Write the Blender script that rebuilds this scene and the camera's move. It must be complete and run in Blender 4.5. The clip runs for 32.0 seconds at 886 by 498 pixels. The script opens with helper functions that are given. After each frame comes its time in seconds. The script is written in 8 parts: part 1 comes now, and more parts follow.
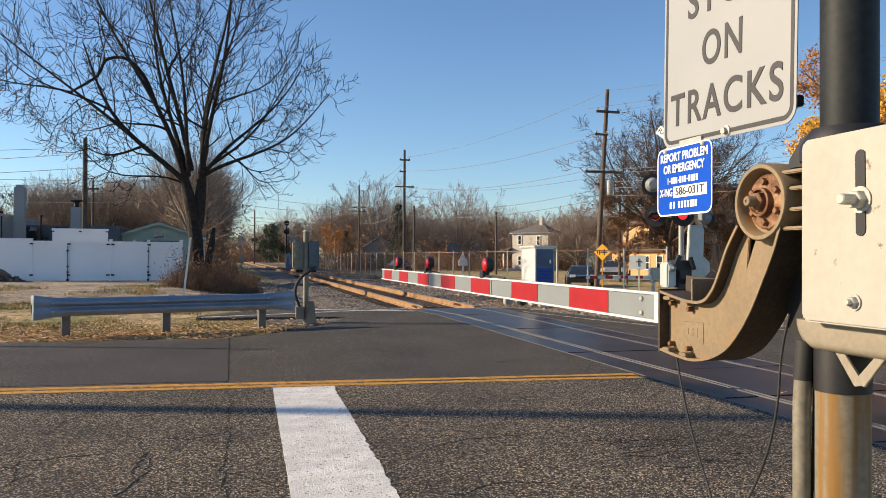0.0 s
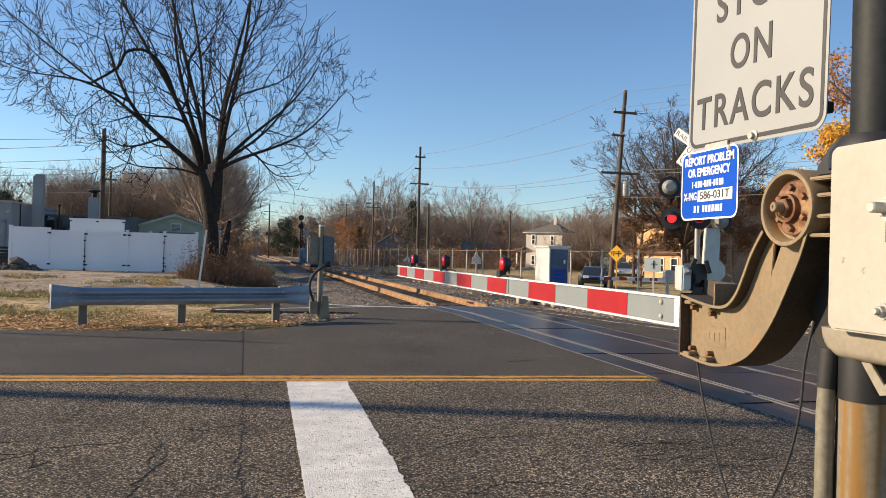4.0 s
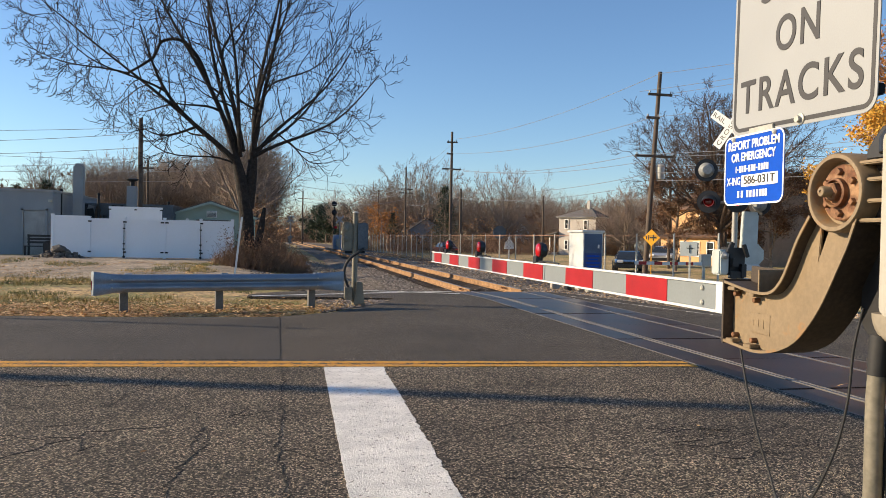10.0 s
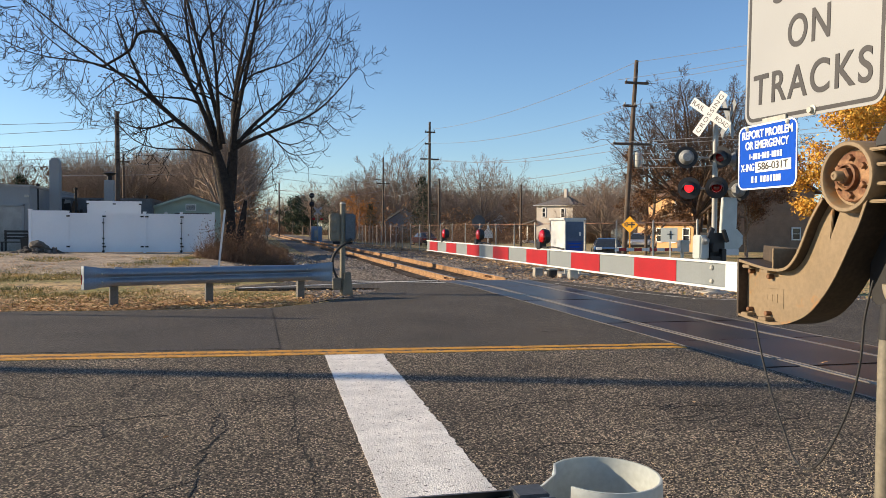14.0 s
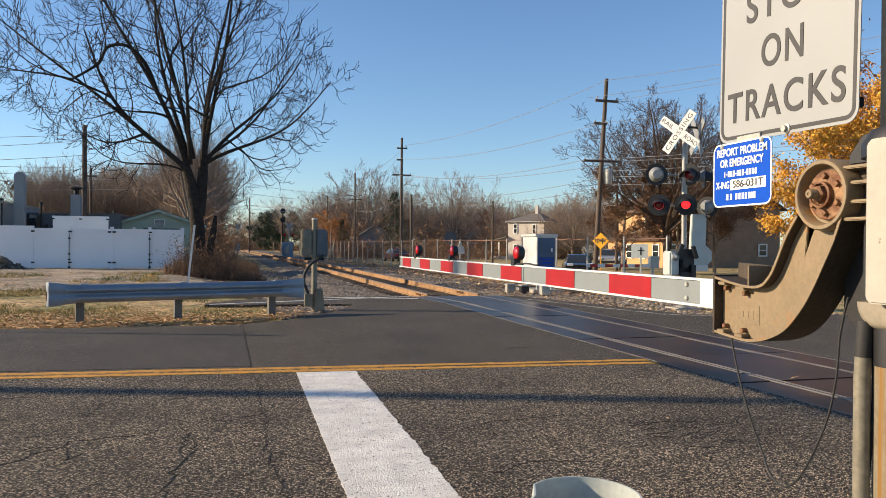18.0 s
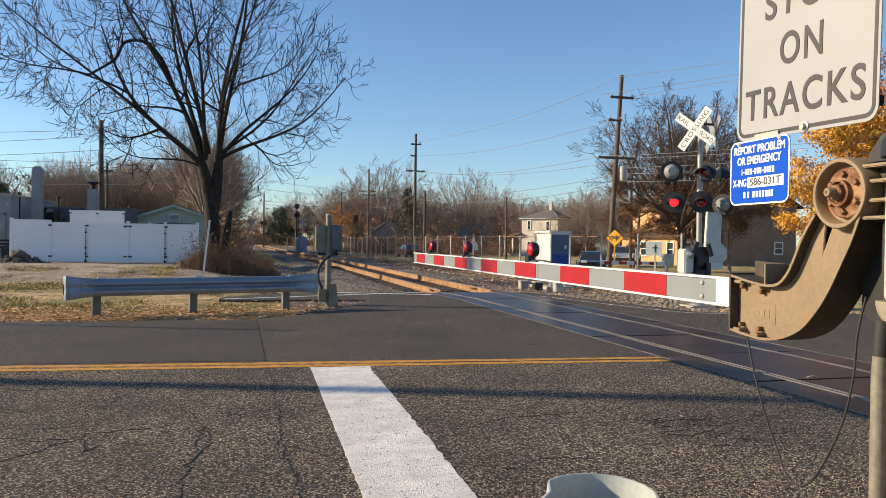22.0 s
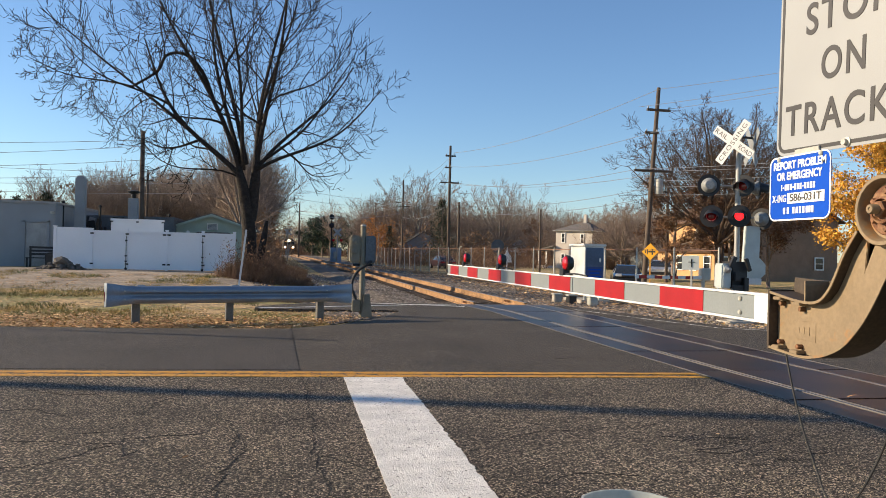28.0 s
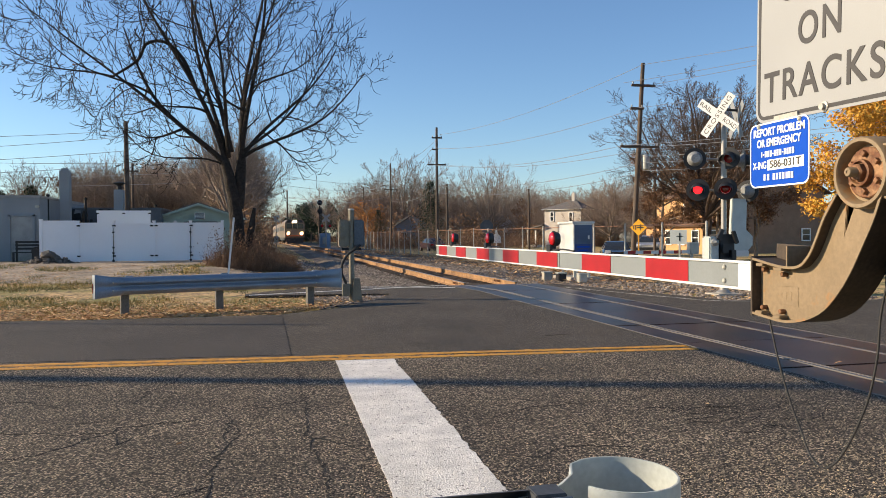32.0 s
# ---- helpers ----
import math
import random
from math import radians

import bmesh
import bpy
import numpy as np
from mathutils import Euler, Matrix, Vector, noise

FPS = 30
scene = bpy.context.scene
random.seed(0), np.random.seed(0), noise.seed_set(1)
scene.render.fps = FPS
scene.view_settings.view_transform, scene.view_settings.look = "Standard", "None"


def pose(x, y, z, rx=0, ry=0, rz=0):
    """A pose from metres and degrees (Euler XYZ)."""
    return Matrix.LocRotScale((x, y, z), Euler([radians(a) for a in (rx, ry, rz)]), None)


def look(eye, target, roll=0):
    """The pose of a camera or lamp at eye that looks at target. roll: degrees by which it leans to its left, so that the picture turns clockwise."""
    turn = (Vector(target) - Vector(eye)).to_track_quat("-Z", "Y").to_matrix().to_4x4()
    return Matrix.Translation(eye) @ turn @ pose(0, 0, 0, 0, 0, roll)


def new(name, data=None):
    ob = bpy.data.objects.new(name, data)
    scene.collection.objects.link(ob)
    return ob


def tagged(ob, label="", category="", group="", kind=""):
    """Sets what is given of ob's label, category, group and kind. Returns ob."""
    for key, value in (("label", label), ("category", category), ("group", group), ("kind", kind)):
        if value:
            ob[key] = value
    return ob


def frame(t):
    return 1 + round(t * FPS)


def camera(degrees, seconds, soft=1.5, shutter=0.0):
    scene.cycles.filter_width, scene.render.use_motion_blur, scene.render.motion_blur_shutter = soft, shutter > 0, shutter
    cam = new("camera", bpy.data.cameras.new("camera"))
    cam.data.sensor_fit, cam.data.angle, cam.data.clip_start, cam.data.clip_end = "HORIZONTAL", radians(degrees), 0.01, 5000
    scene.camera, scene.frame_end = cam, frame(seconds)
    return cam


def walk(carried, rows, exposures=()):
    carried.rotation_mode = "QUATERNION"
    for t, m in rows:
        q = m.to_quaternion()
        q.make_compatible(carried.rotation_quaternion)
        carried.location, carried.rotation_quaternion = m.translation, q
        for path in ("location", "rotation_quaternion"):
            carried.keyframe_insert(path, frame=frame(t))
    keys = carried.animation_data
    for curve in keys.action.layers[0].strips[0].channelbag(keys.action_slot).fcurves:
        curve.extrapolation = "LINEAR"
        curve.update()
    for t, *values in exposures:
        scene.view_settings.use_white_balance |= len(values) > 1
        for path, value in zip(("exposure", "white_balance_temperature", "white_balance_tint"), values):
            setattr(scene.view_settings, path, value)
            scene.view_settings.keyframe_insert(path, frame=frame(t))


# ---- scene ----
cam = camera(60.36, 32.0, soft=0.55)
PATH = [
    (0.0, 0.005, 0.002, 1.368, 90.63, -0.31, -15.01),
    (0.5, 0.009, 0.010, 1.369, 90.29, -0.33, -14.50),
    (1.0, 0.002, 0.006, 1.370, 90.14, -0.51, -14.15),
    (1.5, -0.001, 0.009, 1.370, 90.17, -0.92, -13.91),
    (2.0, -0.011, -0.002, 1.373, 90.39, -1.20, -13.99),
    (2.5, -0.017, -0.001, 1.373, 90.47, -1.42, -14.26),
    (4.5, -0.027, 0.005, 1.371, 90.37, -1.57, -13.94),
    (5.0, -0.028, 0.001, 1.372, 90.15, -0.65, -13.70),
    (5.5, -0.025, 0.001, 1.372, 90.22, 0.19, -13.13),
    (6.0, -0.032, -0.005, 1.370, 90.22, -0.19, -12.19),
    (6.5, -0.029, 0.007, 1.371, 89.84, -0.28, -11.53),
    (7.0, -0.031, 0.014, 1.371, 89.56, -0.24, -11.37),
    (7.5, -0.034, 0.016, 1.372, 89.52, -0.16, -11.55),
    (8.0, -0.037, 0.022, 1.373, 89.53, -0.15, -11.63),
    (8.5, -0.045, 0.018, 1.370, 89.23, -0.53, -11.65),
    (9.0, -0.049, 0.013, 1.372, 88.91, -1.00, -11.65),
    (9.5, -0.054, 0.003, 1.374, 88.98, -1.16, -11.60),
    (10.0, -0.051, 0.005, 1.378, 89.27, -1.20, -11.60),
    (10.5, -0.058, 0.001, 1.376, 89.49, -1.40, -11.60),
    (11.0, -0.059, 0.006, 1.376, 89.46, -1.51, -11.30),
    (11.5, -0.067, -0.003, 1.375, 89.37, -1.62, -11.50),
    (12.0, -0.114, -0.036, 1.372, 89.07, -1.52, -13.05),
    (12.5, -0.147, -0.178, 1.355, 88.22, -1.55, -12.96),
    (13.0, -0.211, -0.231, 1.363, 87.48, -0.94, -12.28),
    (13.5, -0.280, -0.138, 1.365, 88.27, -0.24, -12.44),
    (14.0, -0.300, -0.129, 1.360, 88.55, -0.37, -13.36),
    (14.5, -0.295, -0.111, 1.361, 88.53, -0.29, -14.30),
    (15.0, -0.295, -0.095, 1.360, 88.66, -0.38, -14.94),
    (15.5, -0.298, -0.096, 1.362, 88.99, -0.57, -15.53),
    (17.5, -0.311, -0.106, 1.362, 89.71, -0.49, -15.92),
    (18.0, -0.311, -0.099, 1.363, 89.76, -0.45, -15.48),
    (18.5, -0.316, -0.103, 1.364, 89.94, -0.35, -15.37),
    (19.0, -0.316, -0.108, 1.363, 89.86, -0.24, -15.43),
    (19.5, -0.314, -0.103, 1.364, 89.71, -0.33, -15.42),
    (20.0, -0.315, -0.104, 1.363, 89.61, -0.49, -15.42),
    (20.5, -0.314, -0.101, 1.360, 89.45, -0.53, -15.42),
    (21.0, -0.312, -0.098, 1.359, 89.44, -0.65, -15.43),
    (21.5, -0.313, -0.096, 1.362, 89.52, -0.60, -15.08),
    (22.0, -0.321, -0.105, 1.364, 89.46, -0.78, -14.48),
    (22.5, -0.328, -0.115, 1.364, 89.52, -0.99, -14.01),
    (23.0, -0.326, -0.111, 1.365, 89.77, -1.25, -13.73),
    (23.5, -0.324, -0.109, 1.366, 90.04, -1.42, -13.80),
    (24.0, -0.327, -0.104, 1.366, 90.14, -1.49, -13.78),
    (24.5, -0.332, -0.106, 1.366, 90.14, -1.62, -13.75),
    (26.5, -0.327, -0.102, 1.366, 89.72, -1.44, -13.11),
    (27.0, -0.328, -0.108, 1.363, 89.89, -1.36, -12.42),
    (27.5, -0.329, -0.112, 1.367, 90.07, -1.41, -12.09),
    (28.0, -0.331, -0.118, 1.368, 90.28, -1.41, -11.97),
    (28.5, -0.330, -0.116, 1.368, 90.35, -1.45, -12.14),
    (29.0, -0.326, -0.107, 1.366, 90.25, -1.56, -12.36),
    (29.5, -0.325, -0.107, 1.366, 89.99, -1.78, -12.35),
    (30.0, -0.331, -0.111, 1.365, 89.92, -1.97, -12.39),
    (30.5, -0.331, -0.111, 1.367, 89.92, -1.85, -12.41),
    (31.0, -0.327, -0.113, 1.366, 89.98, -1.87, -12.52),
    (31.5, -0.321, -0.110, 1.366, 89.88, -1.51, -12.70),
    (32.0, -0.314, -0.128, 1.348, 88.96, 0.36, -12.76),
]
walk(cam, [(r[0], pose(*r[1:])) for r in PATH])

# ---- sky and sun
SUN_EL, SUN_AZ = 20.4, 287.5   # degrees up; compass angle clockwise from +y
world = bpy.data.worlds.new("world")
scene.world = world
world.use_nodes = True
wn = world.node_tree
sky = wn.nodes.new("ShaderNodeTexSky")
sky.sky_type = "NISHITA"
sky.sun_disc = False
sky.sun_elevation = radians(SUN_EL)
sky.sun_rotation = radians(SUN_AZ)
sky.air_density = 1.0
sky.dust_density = 0.15
sky.ozone_density = 3.0
wn.nodes["Background"].inputs[1].default_value = 0.0985
hue = wn.nodes.new("ShaderNodeHueSaturation")
hue.inputs["Saturation"].default_value = 1.0
wn.links.new(sky.outputs[0], hue.inputs["Color"])
tint = wn.nodes.new("ShaderNodeMixRGB")
tint.blend_type = "MULTIPLY"
tint.inputs[0].default_value = 1.0
tint.inputs[2].default_value = (0.90, 0.985, 1.09, 1)
wn.links.new(hue.outputs[0], tint.inputs[1])
wn.links.new(tint.outputs[0], wn.nodes["Background"].inputs[0])
sun = bpy.data.lights.new("sun", "SUN")
sun.energy = 4.95
sun.angle = radians(0.5)
sun.color = (1.0, 0.795, 0.54)
sun_ob = new("sun", sun)
sd = Vector((math.sin(radians(SUN_AZ)) * math.cos(radians(SUN_EL)), math.cos(radians(SUN_AZ)) * math.cos(radians(SUN_EL)), math.sin(radians(SUN_EL))))
sun_ob.matrix_world = look(sd * 100, (0, 0, 0))
scene.view_settings.exposure = 0.62


# ---- materials
def mat(name, color, rough=0.7, metal=0.0, spec=0.5, var=0.15, scale=3.0, fine=60.0, bump=0.0, bump_scale=None, color2=None, mix=0.5, spots=None, coat=0.0, rand=0.0, emit=None, island=None):
    """A procedural surface: base colour varied at two scales, an optional second colour in patches, grain relief, and per-object variation."""
    m = bpy.data.materials.new(name)
    m.use_nodes = True
    t = m.node_tree
    N, L = t.nodes, t.links
    b = N["Principled BSDF"]
    b.inputs["Roughness"].default_value = rough
    b.inputs["Metallic"].default_value = metal
    b.inputs["Specular IOR Level"].default_value = spec
    b.inputs["Coat Weight"].default_value = coat
    co = N.new("ShaderNodeTexCoord")
    n1 = N.new("ShaderNodeTexNoise")
    n1.inputs["Scale"].default_value = scale
    n1.inputs["Detail"].default_value = 6
    L.new(co.outputs["Object"], n1.inputs["Vector"])
    n2 = N.new("ShaderNodeTexNoise")
    n2.inputs["Scale"].default_value = fine
    n2.inputs["Detail"].default_value = 3
    L.new(co.outputs["Object"], n2.inputs["Vector"])
    ramp = N.new("ShaderNodeValToRGB")
    c = Vector(color)
    c2 = Vector(color2) if color2 else c
    lo, hi = c * (1 - var), c * (1 + var)
    if color2:
        ramp.color_ramp.elements[0].color = (*c2, 1)
        ramp.color_ramp.elements[1].color = (*c, 1)
        ramp.color_ramp.elements[0].position = max(0, mix - 0.12)
        ramp.color_ramp.elements[1].position = min(1, mix + 0.12)
    else:
        ramp.color_ramp.elements[0].color = (*lo, 1)
        ramp.color_ramp.elements[1].color = (*hi, 1)
        ramp.color_ramp.elements[0].position = 0.3
        ramp.color_ramp.elements[1].position = 0.7
    L.new(n1.outputs[0], ramp.inputs[0])
    mul = N.new("ShaderNodeMixRGB")
    mul.blend_type = "MULTIPLY"
    mul.inputs[0].default_value = 1.0
    r2 = N.new("ShaderNodeMapRange")
    r2.inputs[1].default_value, r2.inputs[2].default_value = 0.3, 0.7
    r2.inputs[3].default_value, r2.inputs[4].default_value = 1 - var, 1 + var
    L.new(n2.outputs[0], r2.inputs[0])
    L.new(ramp.outputs[0], mul.inputs[1])
    L.new(r2.outputs[0], mul.inputs[2])
    out = mul.outputs[0]
    if spots:
        n3 = N.new("ShaderNodeTexNoise")
        n3.inputs["Scale"].default_value = spots[1]
        n3.inputs["Detail"].default_value = 8
        n3.inputs["Roughness"].default_value = 0.65
        L.new(co.outputs["Object"], n3.inputs["Vector"])
        rs = N.new("ShaderNodeMapRange")
        rs.inputs[1].default_value, rs.inputs[2].default_value = spots[2], spots[2] + 0.06
        L.new(n3.outputs[0], rs.inputs[0])
        ms = N.new("ShaderNodeMixRGB")
        L.new(rs.outputs[0], ms.inputs[0])
        L.new(out, ms.inputs[1])
        ms.inputs[2].default_value = (*spots[0], 1)
        out = ms.outputs[0]
    if rand:
        oi = N.new("ShaderNodeObjectInfo")
        rr = N.new("ShaderNodeMapRange")
        rr.inputs[3].default_value, rr.inputs[4].default_value = 1 - rand, 1 + rand
        L.new(oi.outputs["Random"], rr.inputs[0])
        mr = N.new("ShaderNodeMixRGB")
        mr.blend_type = "MULTIPLY"
        mr.inputs[0].default_value = 1.0
        L.new(out, mr.inputs[1])
        L.new(rr.outputs[0], mr.inputs[2])
        out = mr.outputs[0]
    if island:
        ge = N.new("ShaderNodeNewGeometry")
        ir = N.new("ShaderNodeValToRGB")
        e = ir.color_ramp.elements
        e[0].color, e[1].color = (*island[0], 1), (*island[-1], 1)
        for k, c_ in enumerate(island[1:-1]):
            e.new((k + 1) / (len(island) - 1)).color = (*c_, 1)
        L.new(ge.outputs["Random Per Island"], ir.inputs[0])
        mi = N.new("ShaderNodeMixRGB")
        mi.blend_type = "MULTIPLY"
        mi.inputs[0].default_value = 1.0
        L.new(out, mi.inputs[1])
        L.new(ir.outputs[0], mi.inputs[2])
        out = mi.outputs[0]
    L.new(out, b.inputs["Base Color"])
    if bump:
        bp = N.new("ShaderNodeBump")
        bp.inputs["Strength"].default_value = 1.0
        bp.inputs["Distance"].default_value = bump
        nb = n2
        if bump_scale:
            nb = N.new("ShaderNodeTexNoise")
            nb.inputs["Scale"].default_value = bump_scale
            nb.inputs["Detail"].default_value = 4
            L.new(co.outputs["Object"], nb.inputs["Vector"])
        L.new(nb.outputs[0], bp.inputs["Height"])
        L.new(bp.outputs[0], b.inputs["Normal"])
    if emit:
        b.inputs["Emission Color"].default_value = (*emit[0], 1)
        b.inputs["Emission Strength"].default_value = emit[1]
    return m


def asphalt(name, dark, pale, cell, relief, patch):
    """Worn asphalt: pale stones of many tones bedded in dark tar, with broad worn patches."""
    m = bpy.data.materials.new(name)
    m.use_nodes = True
    N, L = m.node_tree.nodes, m.node_tree.links
    b = N["Principled BSDF"]
    b.inputs["Roughness"].default_value = 0.88
    co = N.new("ShaderNodeTexCoord")
    vo = N.new("ShaderNodeTexVoronoi")
    vo.inputs["Scale"].default_value = cell
    L.new(co.outputs["Object"], vo.inputs["Vector"])
    sep = N.new("ShaderNodeSeparateColor")
    L.new(vo.outputs["Color"], sep.inputs[0])
    ramp = N.new("ShaderNodeValToRGB")
    e = ramp.color_ramp.elements
    e[0].position, e[0].color = 0.0, (*dark, 1)
    e[1].position, e[1].color = 1.0, (*pale, 1)
    mid = e.new(0.66)
    mid.color = (*[d * 0.75 + p_ * 0.25 for d, p_ in zip(dark, pale)], 1)
    L.new(sep.outputs[0], ramp.inputs[0])
    edge = N.new("ShaderNodeMapRange")
    edge.inputs[1].default_value, edge.inputs[2].default_value = 0.35, 0.75
    edge.inputs[3].default_value, edge.inputs[4].default_value = 1.0, 0.15
    L.new(vo.outputs["Distance"], edge.inputs[0])
    big = N.new("ShaderNodeTexNoise")
    big.inputs["Scale"].default_value = 0.7
    big.inputs["Detail"].default_value = 7
    L.new(co.outputs["Object"], big.inputs["Vector"])
    wear = N.new("ShaderNodeMapRange")
    wear.inputs[1].default_value, wear.inputs[2].default_value = 0.3, 0.7
    wear.inputs[3].default_value, wear.inputs[4].default_value = 1 - patch, 1 + patch
    L.new(big.outputs[0], wear.inputs[0])
    mu = N.new("ShaderNodeMath")
    mu.operation = "MULTIPLY"
    L.new(edge.outputs[0], mu.inputs[0])
    L.new(wear.outputs[0], mu.inputs[1])
    mix = N.new("ShaderNodeMixRGB")
    mix.blend_type = "MULTIPLY"
    mix.inputs[0].default_value = 1.0
    L.new(ramp.outputs[0], mix.inputs[1])
    L.new(mu.outputs[0], mix.inputs[2])
    L.new(mix.outputs[0], b.inputs["Base Color"])
    bp = N.new("ShaderNodeBump")
    bp.inputs["Distance"].default_value = relief
    bp.invert = True
    L.new(vo.outputs["Distance"], bp.inputs["Height"])
    L.new(bp.outputs[0], b.inputs["Normal"])
    return m


def streaked(name, base, stain):
    """Old paint with long rust runs down it."""
    m = mat(name, base, 0.6, var=0.15, scale=5, fine=60)
    N, L = m.node_tree.nodes, m.node_tree.links
    b = N["Principled BSDF"]
    under = b.inputs["Base Color"].links[0].from_socket
    co, mp = N.new("ShaderNodeTexCoord"), N.new("ShaderNodeMapping")
    mp.inputs["Scale"].default_value = (30, 30, 1.2)
    n = N.new("ShaderNodeTexNoise")
    n.inputs["Scale"].default_value, n.inputs["Detail"].default_value = 1.0, 3
    r = N.new("ShaderNodeMapRange")
    r.inputs[1].default_value, r.inputs[2].default_value = 0.47, 0.60
    mx = N.new("ShaderNodeMixRGB")
    mx.inputs[2].default_value = (*stain, 1)
    L.new(co.outputs["Object"], mp.inputs[0])
    L.new(mp.outputs[0], n.inputs["Vector"])
    L.new(n.outputs[0], r.inputs[0])
    L.new(r.outputs[0], mx.inputs[0])
    L.new(under, mx.inputs[1])
    L.new(mx.outputs[0], b.inputs["Base Color"])
    return m


# ---- mesh tools
class Shape:
    """Collects vertices and faces of one mesh."""

    def __init__(self):
        self.v, self.f = [], []

    def add(self, verts, faces):
        n = len(self.v)
        self.v += [tuple(p) for p in verts]
        self.f += [tuple(i + n for i in q) for q in faces]
        return self

    def box(self, c, s, rz=0.0, rx=0.0, ry=0.0):
        m = pose(*c, rx, ry, rz)
        vs = [m @ Vector((x * s[0] / 2, y * s[1] / 2, z * s[2] / 2)) for x in (-1, 1) for y in (-1, 1) for z in (-1, 1)]
        return self.add(vs, [(0, 1, 3, 2), (4, 6, 7, 5), (0, 4, 5, 1), (2, 3, 7, 6), (0, 2, 6, 4), (1, 5, 7, 3)])

    def tube(self, pts, radii, n=8, caps=True):
        pts = [Vector(p) for p in pts]
        if not hasattr(radii, "__len__"):
            radii = [radii] * len(pts)
        base = len(self.v)
        d0 = (pts[1] - pts[0]).normalized()
        side = d0.cross(Vector((0, 0, 1)) if abs(d0.z) < 0.9 else Vector((0, 1, 0))).normalized()
        for i, p in enumerate(pts):
            d = (pts[min(i + 1, len(pts) - 1)] - pts[max(i - 1, 0)]).normalized()
            side = (side - d * side.dot(d)).normalized()
            up = d.cross(side)
            for k in range(n):
                a = 2 * math.pi * k / n
                q = p + (side * math.cos(a) + up * math.sin(a)) * radii[i]
                self.v.append((q.x, q.y, q.z))
        for i in range(len(pts) - 1):
            for k in range(n):
                a, b = base + i * n + k, base + i * n + (k + 1) % n
                self.f.append((a, a + n, b + n, b))
        if caps:
            self.f.append(tuple(base + k for k in range(n)))
            self.f.append(tuple(base + (len(pts) - 1) * n + k for k in reversed(range(n))))
        return self

    def prism(self, outline, lo, hi, axis="z"):
        """An outline of 2D points, drawn out from lo to hi along an axis. For x the outline is (y, z), for y (x, z), for z (x, y)."""
        put = {"x": lambda a, b, h: (h, a, b), "y": lambda a, b, h: (a, h, b), "z": lambda a, b, h: (a, b, h)}[axis]
        n = len(outline)
        vs = [put(a, b, lo) for a, b in outline] + [put(a, b, hi) for a, b in outline]
        fs = [(i, (i + 1) % n, n + (i + 1) % n, n + i) for i in range(n)]
        return self.add(vs, fs + [tuple(reversed(range(n))), tuple(range(n, 2 * n))])

    def ring(self, c, r1, r2, depth, axis="x", n=32):
        """A flat ring with an outer and an inner radius and a thickness."""
        vs, fs = [], []
        for k in range(n):
            a = 2 * math.pi * k / n
            for r in (r1, r2):
                for h in (-depth / 2, depth / 2):
                    p = (r * math.cos(a), r * math.sin(a), h)
                    q = {"x": (p[2], p[0], p[1]), "y": (p[0], p[2], p[1]), "z": p}[axis]
                    vs.append((c[0] + q[0], c[1] + q[1], c[2] + q[2]))
        for k in range(n):
            a, b = 4 * k, 4 * ((k + 1) % n)
            fs += [(a, b, b + 1, a + 1), (a + 2, a + 3, b + 3, b + 2), (a, a + 2, b + 2, b), (a + 1, b + 1, b + 3, a + 3)]
        return self.add(vs, fs)

    def lathe(self, c, profile, axis="x", n=24):
        """Turns a profile of (radius, height) round an axis through c."""
        vs, fs = [], []
        for r, h in profile:
            for k in range(n):
                a = 2 * math.pi * k / n
                p = (r * math.cos(a), r * math.sin(a), h)
                q = {"x": (p[2], p[0], p[1]), "y": (p[0], p[2], p[1]), "z": p}[axis]
                vs.append((c[0] + q[0], c[1] + q[1], c[2] + q[2]))
        for i in range(len(profile) - 1):
            for k in range(n):
                a, b = i * n + k, i * n + (k + 1) % n
                fs.append((a, b, b + n, a + n))
        if profile[0][0] > 0:
            fs.append(tuple(reversed(range(n))))
        if profile[-1][0] > 0:
            fs.append(tuple((len(profile) - 1) * n + k for k in range(n)))
        return self.add(vs, fs)


def mesh_of(name, shape, material, bevel=0.0, smooth=False, fix=True):
    me = bpy.data.meshes.new(name)
    me.from_pydata(shape.v, [], shape.f)
    if bevel or fix:
        bm = bmesh.new()
        bm.from_mesh(me)
        if fix:
            bmesh.ops.remove_doubles(bm, verts=bm.verts, dist=0.00005)
            bmesh.ops.recalc_face_normals(bm, faces=bm.faces)
        if bevel:
            edges = [e for e in bm.edges if len(e.link_faces) == 2 and e.calc_face_angle(0) > 0.6]
            bmesh.ops.bevel(bm, geom=edges, offset=bevel, segments=2, affect="EDGES", clamp_overlap=True)
        bm.to_mesh(me)
        bm.free()
    for m in material if isinstance(material, (list, tuple)) else [material]:
        me.materials.append(m)
    if smooth:
        me.shade_smooth()
        me.set_sharp_from_angle(angle=radians(38))
    return me


def part(name, shape, material, parent=None, label="", bevel=0.0, smooth=False, fix=True, at=None):
    me = shape if isinstance(shape, bpy.types.Mesh) else mesh_of(name, shape, material, bevel, smooth, fix)
    ob = new(name, me)
    if parent is not None:
        ob.parent = parent
    if at is not None:
        ob.matrix_basis = at
    return tagged(ob, label)


def thing(name, m, label, category, group="", kind=""):
    ob = new(name)
    ob.empty_display_size = 0.1
    ob.matrix_basis = m
    return tagged(ob, label, category, group, kind)


